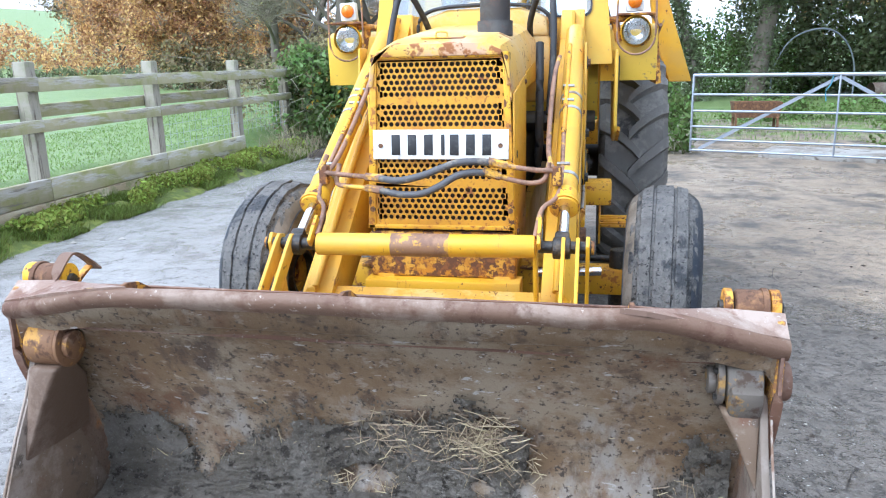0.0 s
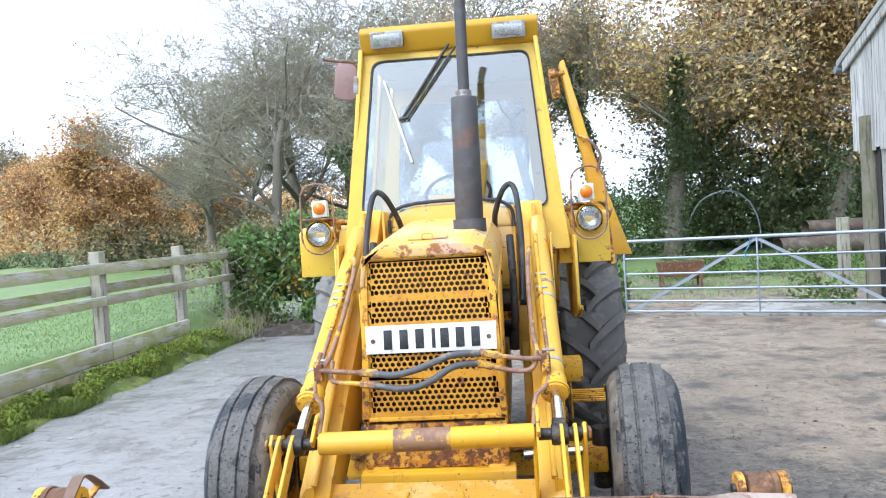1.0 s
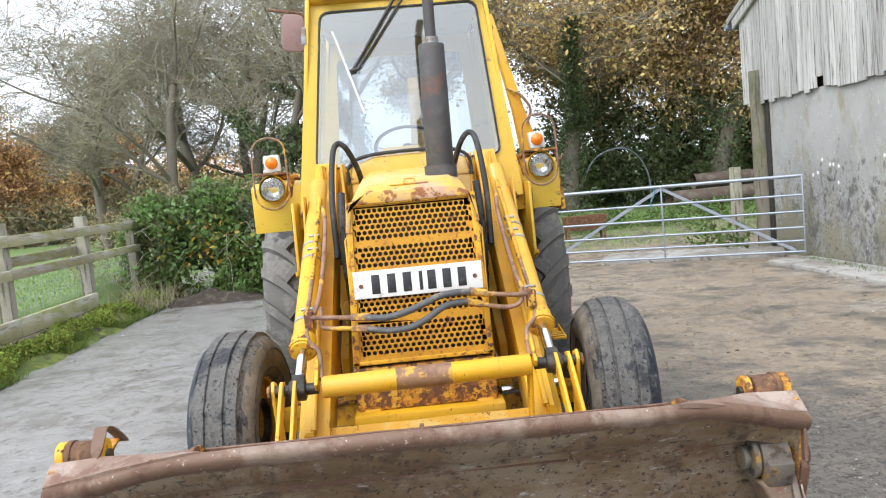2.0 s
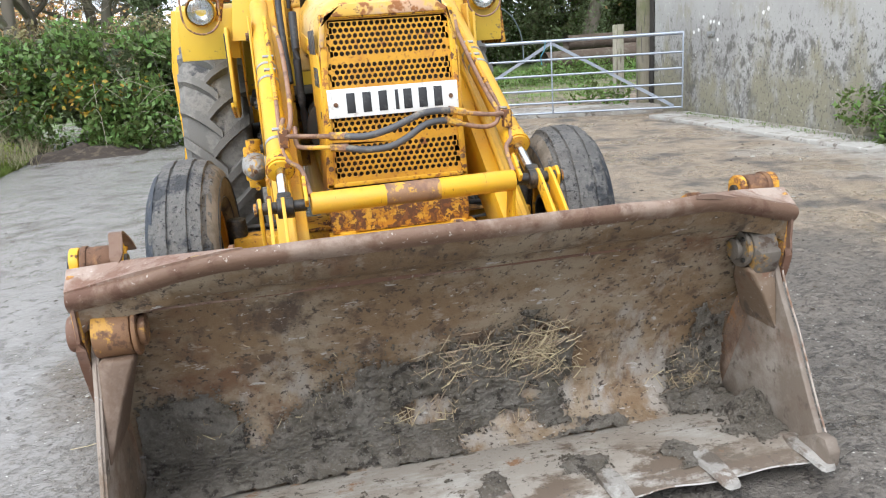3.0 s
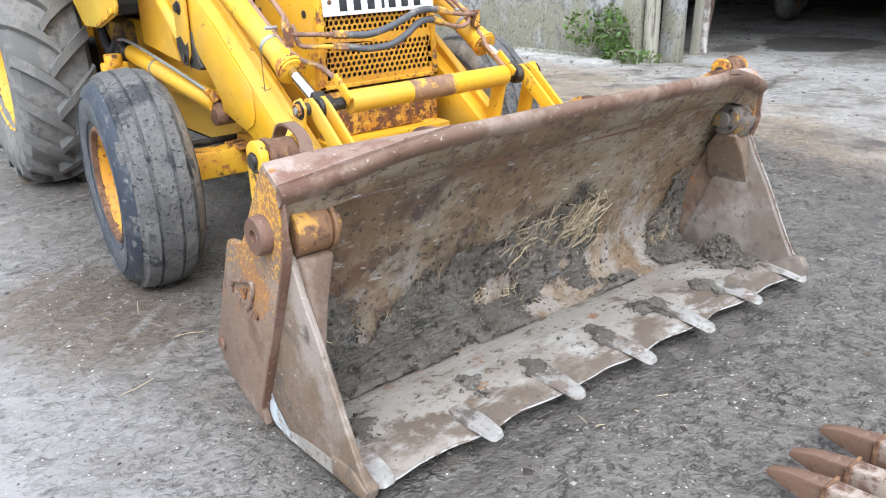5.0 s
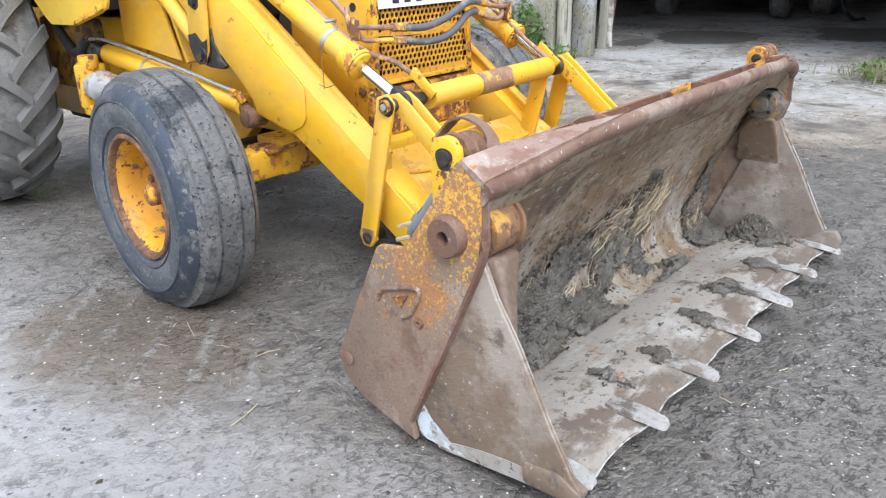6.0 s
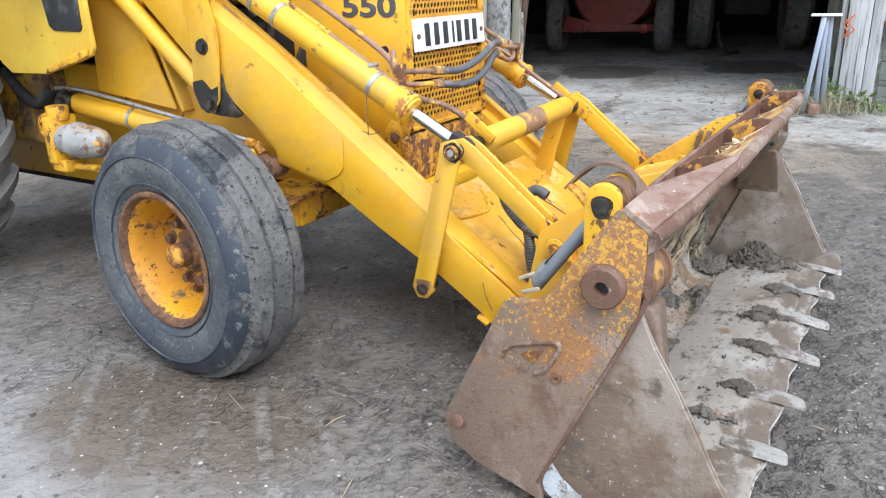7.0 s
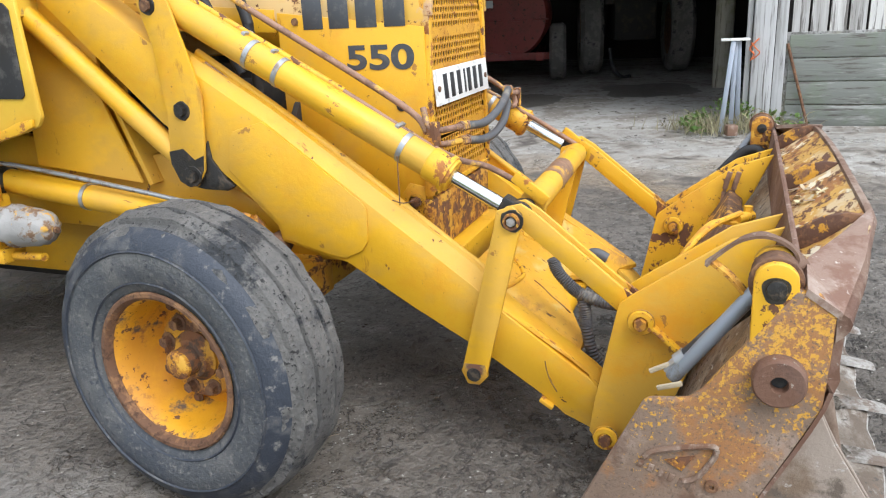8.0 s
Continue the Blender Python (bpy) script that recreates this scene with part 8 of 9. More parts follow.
# mounting brackets behind the bucket
for x in (-0.545, -0.415, 0.415, 0.545):
    part("bucket_bracket", prism([(-0.63, 0.545), (-0.66, 0.57), (-0.90, 0.74), (-1.02, 0.78), (-0.96, 0.64), (-0.84, 0.43), (-0.78, 0.28), (-0.755, 0.15), (-0.72, 0.10), (-0.60, 0.10), (-0.555, 0.15), (-0.57, 0.25)], x - 0.008, x + 0.008, bevel=0.004), M["yellow"] if x < 0 else M["yellow_chip"], bucket, "yellow bucket mounting plate")
for x0, x1, y, z in ((-0.58, -0.395, -0.692, 0.508), (0.395, 0.58, -0.692, 0.508), (-0.59, -0.38, -0.607, 0.155), (0.38, 0.59, -0.607, 0.155)):
    pin = part("bracket_pin", rod((x0, y, z), (x1, y, z), 0.019, 16), M["yellow_worn"], bucket)
    for x, d in ((x0, -1), (x1, 1)):
        part("pin_washer", lathe([(0, 0.037), (d * 0.003, 0.036), (d * 0.003, 0.02), (0, 0.02)], (x - d * 0.006, y, z), 28, wobble=0.002), M["yellow_dirty"], pin, "greasy washer")
        part("pin_collar", lathe([(0, 0.034), (d * 0.010, 0.032), (d * 0.012, 0.020), (0, 0.020)], (x - d * 0.004, y, z), 20), M["yellow_worn"], pin)
        part("pin_bolt", hexbolt((x, y, z), (d, 0, 0), 0.017, 0.022, False), M["yellow_rust"], pin, "rusty yellow bolt head")
for x in (-0.568, 0.43):
    part("bracket_rib", box((x, -0.764, 0.457), (0.034, 0.13, 0.012), (41, 0, 0), 0.003), M["yellow_worn"], bucket)
part("back_box", prism([(-0.93, 0.62), (-0.80, 0.36), (-0.755, 0.24), (-0.69, 0.24), (-0.71, 0.36), (-0.88, 0.66)], -0.40, 0.40, bevel=0.01), M["pocket_rib"], bucket, "rusty stiffening box on the bucket back")
for pts in (((-0.33, -0.40, 0.585), (-0.33, -0.415, 0.545), (-0.33, -0.45, 0.505), (-0.33, -0.482, 0.479), (-0.33, -0.548, 0.458), (-0.35, -0.62, 0.46), (-0.37, -0.70, 0.47)), ((-0.31, -0.44, 0.50), (-0.32, -0.485, 0.47), (-0.33, -0.500, 0.42), (-0.33, -0.503, 0.377), (-0.33, -0.519, 0.302), (-0.33, -0.551, 0.226), (-0.33, -0.62, 0.15), (-0.30, -0.70, 0.16))):
    part("corrugated_hose", sweep(pts, 0.017, 10, 14, ribs=0.16), M["hose"], digger, "grey-black corrugated hose hanging behind the bracket")
part("bucket_hose", sweep([(0.90, -1.00, 0.690), (0.91, -0.965, 0.712), (0.92, -0.915, 0.690), (0.92, -0.866, 0.633), (0.92, -0.827, 0.568), (0.90, -0.80, 0.50)], 0.020, 12, 5), M["rubber"], bucket, "black rubber hose to the ram")
part("bucket_hose", sweep([(-0.34, -0.50, 0.60), (-0.34, -0.53, 0.615), (-0.34, -0.565, 0.60)], 0.017, 12, 5), M["hose"], bucket, "short grey rubber hose end")
for k in range(2):
    part("bucket_pipe", sweep([(-0.36 + 0.03 * k, -0.76, 0.60), (-0.33 + 0.03 * k, -0.80, 0.66), (-0.27 + 0.03 * k, -0.85, 0.70), (-0.18, -0.92, 0.715 - 0.03 * k)], 0.009, 8, 4), M["yellow_worn"], bucket)
    part("bucket_pipe", sweep([(0.38, -0.86 - 0.03 * k, 0.60), (0.385, -0.865 - 0.03 * k, 0.66), (0.385, -0.88 - 0.03 * k, 0.72)], 0.009, 8, 4), M["pipe"], bucket)
part("pipe_elbow", join(rod((-0.19, -0.91, 0.70), (-0.14, -0.95, 0.70), 0.016, 12), rod((-0.15, -0.94, 0.68), (-0.15, -0.94, 0.73), 0.013, 6)), M["yellow_worn"], bucket)


# ---- dirt and straw lying in the bucket ----
def inner_point(f):
    """A point and normal on the inside line; f from 0 (lip) to 1 (floor crease)."""
    n = len(prof_path) - 1
    k = min(int(f * n), n - 1)
    p = prof_path[k].lerp(prof_path[k + 1], f * n - k)
    d = (prof_path[k + 1] - prof_path[k]).normalized()
    return p, Vector((0, -d.z, d.y)) * -1


def dirt_sheet(name, keep, f0, f1, nx, nf, label):
    verts, faces, idx = [], [], {}
    for i in range(nx + 1):
        x = -1.0 + 2.0 * i / nx
        for j in range(nf + 1):
            f = f0 + (f1 - f0) * j / nf
            h = keep(x, f)
            if h > 0:
                p, nr = inner_point(f)
                h2 = min(h, 1.0) * 0.016 + 0.011 * min(h * 3, 1) * (1.1 * noise.noise((x * 18, f * 24, 9)) + noise.noise((x * 45, f * 62, 1)) + 0.8 * noise.noise((x * 110, f * 150, 5)) + 0.9)
                q = p + nr * (h2 + 0.008)
                idx[i, j] = len(verts)
                verts.append((x, q.y, q.z))
    for i in range(nx):
        for j in range(nf):
            c = [(i, j), (i, j + 1), (i + 1, j + 1), (i + 1, j)]
            if all(k in idx for k in c):
                faces.append([idx[k] for k in c])
    ob = raw(name, verts, faces, M["dirt"], None, "", 60)
    ob.matrix_basis = BUCKET_SET
    return tagged(ob, label, "dirt", kind="stuff")


def fbm(x, y, s=0.0):
    return noise.fractal((x, y, s), 1.0, 2.0, 5)


REACH_X = (-1.02, -0.9, -0.63, -0.4, -0.22, -0.14, 0.0, 0.2, 0.35, 0.42, 0.47, 0.60, 0.75, 0.80, 0.88, 0.95, 1.02)
REACH_F = (0.53, 0.48, 0.61, 0.51, 0.45, 0.50, 0.40, 0.39, 0.42, 0.46, 0.74, 0.93, 0.90, 0.66, 0.48, 0.50, 0.47)


def patch_height(x, f):
    # how far up the back the dirt reaches, place by place across the bucket, and the bare spots in it
    reach = float(np.interp(x, REACH_X, REACH_F))
    bare = sum(k * math.exp(-((x - cx) / rx) ** 2 - ((f - cf) / rf) ** 2) for cx, cf, rx, rf, k in ((-0.095, 0.65, 0.085, 0.06, 1.4), (0.20, 0.84, 0.10, 0.13, 1.1), (0.05, 0.88, 0.05, 0.06, 0.7), (0.44, 0.66, 0.05, 0.07, 1.0), (-0.65, 0.66, 0.05, 0.06, 0.6), (0.34, 0.93, 0.10, 0.04, 0.7), (0.7, 0.97, 0.1, 0.05, 0.6), (-0.35, 0.97, 0.10, 0.03, 0.7), (0.10, 0.94, 0.10, 0.07, 0.9), (0.45, 0.80, 0.06, 0.07, 0.9), (0.62, 0.86, 0.10, 0.06, 0.9), (0.28, 0.66, 0.035, 0.05, 0.8)))
    return min((f - reach) * 6, 0.55) + 0.55 * fbm(x * 6, f * 9, 3) + 0.25 * fbm(x * 22, f * 30, 8) + 0.12 - 1.6 * bare - max(0, (f - 0.95) * 9) * max(0.1, 0.55 + 1.6 * fbm(x * 7, 1, 5))


dirt_sheet("bucket_dirt", patch_height, 0.34, 0.995, 300, 110, "dark damp dirt caked in the lower bucket")


def floor_dirt(x, y):
    d = max(math.exp(-((x - c) / w) ** 2 - ((y - q) / 0.075) ** 2) for c, w, q in ((-0.308, 0.055, -1.22), (0.015, 0.05, -1.21), (0.32, 0.075, -1.18), (0.62, 0.055, -1.21), (-0.52, 0.04, -1.15), (-0.9, 0.05, -1.10), (0.93, 0.11, -1.14)))
    return d + 0.5 * fbm(x * 14, y * 14, 7) - 0.42


verts, faces, idx = [], [], {}
for i in range(241):
    x = -1.0 + i / 120
    for j in range(41):
        y = -1.28 + 0.25 * j / 40
        h = floor_dirt(x, y)
        if h > 0:
            idx[i, j] = len(verts)
            verts.append((x, y, lip_z(y) + 0.003 + 0.012 * min(1, h * 3) * (1 + 0.8 * noise.noise((x * 60, y * 60, 4)))))
for (i, j) in list(idx):
    c = [(i, j), (i + 1, j), (i + 1, j + 1), (i, j + 1)]
    if all(k in idx for k in c):
        faces.append([idx[k] for k in c])
lip_dirt = raw("lip_dirt", verts, faces, M["dirt"], None, "", 60)
lip_dirt.matrix_basis = BUCKET_SET
tagged(lip_dirt, "small heaps of dirt on the bucket lip", "dirt", kind="stuff")


def straws(name, spots, mat, label, seed):
    rng = random.Random(seed)
    verts, faces = [], []
    for at_fn, count, length, lift in spots:
        for _ in range(count):
            p, nr = at_fn(rng)
            a = rng.uniform(0, math.pi * 2)
            t1 = Vector((1, 0, 0))
            t2 = nr.cross(t1).normalized()
            d = (t1 * math.cos(a) + t2 * math.sin(a) + nr * rng.uniform(-0.12, 0.22)).normalized()
            ln, w = length * rng.uniform(0.4, 1.25), rng.uniform(0.0008, 0.0018)
            c = p + nr * (lift * rng.random() + 0.012)
            side = d.cross(nr).normalized() * w
            up = nr * w
            bend = nr * ln * rng.uniform(-0.06, 0.08)
            b = len(verts)
            for q, k in ((c - d * ln / 2, 0), (c + bend, 1), (c + d * ln / 2, 0)):
                verts += [q - side, q + side, q + up * 1.4]
            for r in (0, 3):
                for j in range(3):
                    faces.append((b + r + j, b + r + (j + 1) % 3, b + r + 3 + (j + 1) % 3, b + r + 3 + j))
    return tagged(raw(name, [tuple(v) for v in verts], faces, mat, None, "", 60), label, "straw", kind="stuff")


def on_back(cx, cf, sx, sf):
    def at_fn(rng):
        f = min(0.97, max(0.2, rng.gauss(cf, sf)))
        p, nr = inner_point(f)
        return Vector((max(-0.98, min(0.98, rng.gauss(cx, sx))), p.y, p.z)), nr
    return at_fn


def on_ground(cx, cy, sx, sy):
    def at_fn(rng):
        return Vector((rng.gauss(cx, sx), rng.gauss(cy, sy), ground_z(cx, cy) - 0.004)), Vector((0, 0, 1))
    return at_fn


straws("straw", [(on_back(0.27, 0.455, 0.055, 0.035), 230, 0.10, 0.040), (on_back(0.32, 0.52, 0.04, 0.04), 70, 0.10, 0.025), (on_back(0.08, 0.475, 0.09, 0.035), 180, 0.08, 0.02), (on_back(0.0, 0.50, 0.05, 0.05), 50, 0.07, 0.015), (on_back(0.40, 0.56, 0.05, 0.05), 40, 0.05, 0.012), (on_back(-0.36, 0.56, 0.09, 0.03), 34, 0.05, 0.012), (on_back(-0.20, 0.69, 0.04, 0.04), 42, 0.07, 0.012), (on_back(-0.24, 0.80, 0.05, 0.03), 26, 0.06, 0.012), (on_back(0.02, 0.73, 0.04, 0.04), 44, 0.07, 0.012), (on_back(0.88, 0.68, 0.05, 0.06), 130, 0.05, 0.02), (on_back(-0.80, 0.60, 0.06, 0.03), 26, 0.06, 0.012), (on_back(-0.45, 0.75, 0.25, 0.08), 70, 0.035, 0.006), (on_back(0.2, 0.7, 0.3, 0.12), 90, 0.03, 0.006), (on_back(0.1, 0.3, 0.5, 0.1), 14, 0.03, 0.0)], M["straw"], "pale loose straw lying on the dirt in the bucket", 5).matrix_basis = BUCKET_SET
straws("ground_straw", [(on_ground(-1.0, -0.28, 0.2, 0.25), 5, 0.12, 0.0), (on_ground(-1.1, 0.2, 0.5, 0.5), 8, 0.06, 0.0), (on_ground(0, -1.9, 0.9, 0.3), 4, 0.03, 0.0), (on_ground(0.0, -1.5, 0.7, 0.04), 6, 0.04, 0.015)], M["straw"], "stray straw stems on the yard", 9)


def crumbs(name, spots, mat, label, seed):
    """Small uneven lumps, each a squashed octahedron with jittered corners."""
    rng = random.Random(seed)
    verts, faces = [], []
    for place, count, size in spots:
        for _ in range(count):
            c = place(rng)
            if c is None:
                continue
            r = size * rng.uniform(0.35, 1.0) ** 1.5
            b = len(verts)
            for d in ((1, 0, 0), (0, 1, 0), (-1, 0, 0), (0, -1, 0), (0, 0, 1), (0, 0, -1)):
                verts.append(tuple(c[i] + d[i] * r * rng.uniform(0.6, 1.3) for i in range(3)))
            for i in range(4):
                faces += [(b + i, b + (i + 1) % 4, b + 4), (b + (i + 1) % 4, b + i, b + 5)]
    return tagged(raw(name, verts, faces, mat, None, "", 30), label, "dirt", kind="stuff")


def edge_of_dirt(rng):
    x, f = rng.uniform(-0.98, 0.98), rng.uniform(0.36, 0.97)
    if not -0.35 < patch_height(x, f) < 0.9 or rng.random() < 0.3:
        return None
    p, nr = inner_point(f)
    q = p + nr * (0.010 + 0.02 * max(0, min(1, patch_height(x, f))))
    return (x, q.y, q.z)


def corner_heap(rng):
    x = 1.0 - abs(rng.gauss(0, 0.05))
    y = rng.gauss(-1.04, 0.07)
    top = 0.095 * math.exp(-((1.0 - x) / 0.065) ** 2 - ((y + 1.03) / 0.08) ** 2)
    return (x, y, lip_z(y) + 0.002 + top * rng.uniform(0.3, 1.0)) if x < 1.0 else None


def lip_heap(rng):
    x, y = rng.uniform(-0.98, 0.98), rng.uniform(-1.28, -1.03)
    return (x, y, lip_z(y) + 0.003) if floor_dirt(x, y) > -0.10 else None


crumbs("dirt_crumbs", [(edge_of_dirt, 11000, 0.0062), (corner_heap, 560, 0.017), (lip_heap, 3600, 0.006)], M["dirt"], "loose crumbs and clods of damp dirt in the bucket", 21).matrix_basis = BUCKET_SET


# ---- trees, hedge, grass ----
def leaf_mesh(name, points, size, mat, parent, seed, label="", flat=0.0, tri=False):
    rs = np.random.RandomState(seed)
    n = len(points)
    p = np.asarray(points, float)
    a = rs.normal(size=(n, 3))
    a[:, 2] *= 1 - flat
    a /= np.linalg.norm(a, axis=1)[:, None]
    b = rs.normal(size=(n, 3))
    b -= (b * a).sum(1)[:, None] * a
    b /= np.linalg.norm(b, axis=1)[:, None]
    s = size * rs.uniform(0.6, 1.3, size=(n, 1))
    c = np.cross(a, b)
    v = np.stack([p - a * s * 0.62, p - b * s * 0.34 + c * s * 0.10, p + a * s * 0.62, p + b * s * 0.34 + c * s * 0.10], 1).reshape(-1, 3)
    me = bpy.data.meshes.new(name)
    me.vertices.add(4 * n)
    me.vertices.foreach_set("co", v.ravel())
    me.loops.add(4 * n)
    me.loops.foreach_set("vertex_index", np.arange(4 * n, dtype=np.int32))
    me.polygons.add(n)
    me.polygons.foreach_set("loop_start", np.arange(0, 4 * n, 4, dtype=np.int32))
    me.update()
    me.validate()
    me.materials.append(mat)
    ob = new(name, me)
    if parent:
        ob.parent = parent
    if label:
        ob["label"] = label
    return ob


def tube_mesh(name, segs, sides, mat, parent, label=""):
    """Many tapered branch pieces in one mesh. segs: rows of p0, p1, r0, r1."""
    s = np.asarray(segs, float)
    p0, p1, r0, r1 = s[:, 0:3], s[:, 3:6], s[:, 6:7], s[:, 7:8]
    d = p1 - p0
    d /= np.linalg.norm(d, axis=1)[:, None] + 1e-9
    ref = np.where(np.abs(d[:, 2:3]) > 0.9, [[1.0, 0, 0]], [[0, 0, 1.0]])
    u = np.cross(d, ref)
    u /= np.linalg.norm(u, axis=1)[:, None]
    w = np.cross(d, u)
    rings = []
    for p, r in ((p0, r0), (p1, r1)):
        for k in range(sides):
            a = 2 * math.pi * k / sides
            rings.append(p + r * (u * math.cos(a) + w * math.sin(a)))
    v = np.stack(rings, 1)
    n = len(s)
    base = np.arange(n)[:, None] * 2 * sides
    quads = np.stack([base[:, 0][:, None] + np.array([k, (k + 1) % sides, sides + (k + 1) % sides, sides + k]) for k in range(sides)], 1).reshape(-1, 4)
    me = bpy.data.meshes.new(name)
    me.vertices.add(2 * sides * n)
    me.vertices.foreach_set("co", v.reshape(-1))
    q = len(quads)
    me.loops.add(4 * q)
    me.loops.foreach_set("vertex_index", quads.ravel().astype(np.int32))
    me.polygons.add(q)
    me.polygons.foreach_set("loop_start", np.arange(0, 4 * q, 4, dtype=np.int32))
    me.polygons.foreach_set("use_smooth", np.ones(q, dtype=bool))
    me.update()
    me.validate()
    me.materials.append(mat)
    ob = new(name, me)
    ob.parent = parent
    if label:
        ob["label"] = label
    return ob


def grow(rng, height, spread, first=0.3, twigs=5, droop=0.0, r=None, forks=(3, 4)):
    """Branch pieces of a tree standing at the origin, thick ones, thin ones, and the tips."""
    thick, thin, tips = [], [], []
    r = r or height * 0.022

    def limb(p, d, length, rad, level):
        n = 5 if level < 3 else 3
        q, dd = Vector(p), Vector(d)
        for i in range(n):
            wob = Vector((rng.gauss(0, 1), rng.gauss(0, 1), rng.gauss(0, 0.6))) * (0.10 + 0.07 * level)
            dd = (dd + wob + Vector((0, 0, 0.06 - droop * level * 0.06))).normalized()
            nq = q + dd * (length / n)
            ra, rb = rad * (1 - 0.5 * i / n), rad * (1 - 0.5 * (i + 1) / n)
            (thick if level < 2 else thin).append((*q, *nq, ra, rb))
            q = nq
            if level < 4 and i >= (1 if level else 1):
                kids = rng.randint(*forks) if level < 3 else twigs
                if level == 0 and i < n * first:
                    kids = 0
                for _ in range(max(1, kids - 1) if kids else 0):
                    a = rng.uniform(0, 2 * math.pi)
                    out = Vector((math.cos(a), math.sin(a), rng.uniform(-0.15, 0.6)))
                    nd = (dd * (0.7 - 0.08 * level) + out * spread).normalized()
                    limb(q, nd, length * rng.uniform(0.42, 0.68), rb * rng.uniform(0.4, 0.6), level + 1)
            if level >= 3:
                tips.append(tuple(q))

    limb((0, 0, 0), (0.03, 0.02, 1), height * 0.62, r, 0)
    return thick, thin, tips


def tree(at, height, seed, label, leaf=None, leaf_n=0, leaf_size=0.12, ivy=0, spread=0.75, first=0.3, droop=0.0, clump=0.35, lean=(0, 0), r=None, turn=0.0, fine=0.006):
    t = thing("tree", label, "tree", (at[0], at[1], ground_z(at[0], at[1]) - 0.1))
    rng = random.Random(seed)
    thick, thin, tips = grow(rng, height, spread, first, 4, droop, r, (3, 3))
    k = height / max(p[2] for p in tips)
    thick = [[*(v * k for v in row[:6]), *row[6:]] for row in thick]
    thin = [[*(v * k for v in row[:6]), max(row[6], fine), max(row[7], fine)] for row in thin]
    tips = [tuple(v * k for v in p) for p in tips]
    tube_mesh("trunk", thick, 8, M["bark"], t)
    tagged(tube_mesh("branchwork", thin, 3, M["twig"], t), kind="stuff")
    rs = np.random.RandomState(seed)
    if leaf:
        base = np.asarray(tips)[rs.randint(0, len(tips), leaf_n)] + rs.normal(size=(leaf_n, 3)) * clump
        tagged(leaf_mesh("crown", base, leaf_size, M[leaf], t, seed), kind="stuff")
    if ivy:
        k = [thick[i] for i in range(min(len(thick), 14))]
        pts = []
        for _ in range(ivy):
            p = k[rng.randrange(len(k))]
            f, a = rng.random(), rng.uniform(0, 6.3)
            rad = p[6] * 1.2 + abs(rng.gauss(0, 0.14))
            pts.append((p[0] + (p[3] - p[0]) * f + rad * math.cos(a), p[1] + (p[4] - p[1]) * f + rad * math.sin(a), p[2] + (p[5] - p[2]) * f))
        leaf_mesh("ivy", pts, 0.10, M["leaf_ivy"], t, seed + 1, "dark ivy on the trunk")
    t.rotation_euler = (lean[0], lean[1], turn)
    return t


BARE = "bare grey winter tree with fine tangled twigs"
RUSSET = "oak tree with thinning russet autumn leaves"
# left: oaks over the field, bare trees behind the hedge
tree((-15.3, 26), 6.0, 11, RUSSET, "leaf_rust", 40000, 0.105, spread=1.1, first=0.1, clump=0.28, fine=0.012)
tree((-28.0, 41), 6.6, 12, RUSSET, "leaf_rust", 32000, 0.13, spread=1.1, first=0.1, clump=0.28, fine=0.012)
tree((-17.5, 34), 5.2, 13, RUSSET, "leaf_rust", 26000, 0.12, spread=1.1, first=0.1, clump=0.28, fine=0.012)
tree((-13.5, 31), 5.0, 26, BARE, "leaf_rust", 6000, 0.16, spread=1.1, first=0.08, clump=0.28, fine=0.012)
tree((-33.0, 46), 8.0, 27, BARE, "leaf_olive", 4000, 0.2, spread=1.0, first=0.1, clump=0.3, fine=0.014)
tree((-6.0, 17.0), 8.6, 21, BARE, "leaf_olive", 1400, 0.06, spread=1.0, first=0.12, clump=0.2, lean=(0, -0.12), fine=0.007)
tree((-8.8, 19.5), 7.8, 22, BARE, "leaf_olive", 1800, 0.07, spread=1.1, first=0.1, clump=0.2, lean=(0, -0.15), fine=0.008)
tree((-3.3, 16.0), 7.4, 23, "ivy-clad bare tree behind the hedge", "leaf_olive", 2500, 0.06, 9000, spread=0.85, first=0.25, clump=0.2, fine=0.007)
tree((-14.6, 32), 6.5, 24, BARE, "leaf_olive", 5000, 0.08, spread=1.1, first=0.08, clump=0.25, fine=0.009)
tree((-4.8, 21), 8.6, 28, BARE, "leaf_olive", 1500, 0.08, spread=1.0, first=0.1, clump=0.22, fine=0.008)
for i, (x, y, h) in enumerate(((-7.2, 24.5, 10.8), (-14.2, 33, 9.0), (-6.0, 27, 10.4), (-11.0, 27, 9.0))):
    tree((x, y), h, 40 + i, BARE, "leaf_olive", 1700, 0.085, spread=1.15, first=0.05, clump=0.25, fine=0.009, lean=(0, 0.1 * math.sin(i * 2.2)))
tree((-1.0, 21.0), 11.0, 25, BARE, "leaf_olive", 3000, 0.08, 5000, spread=0.85, first=0.3, clump=0.25, fine=0.009)
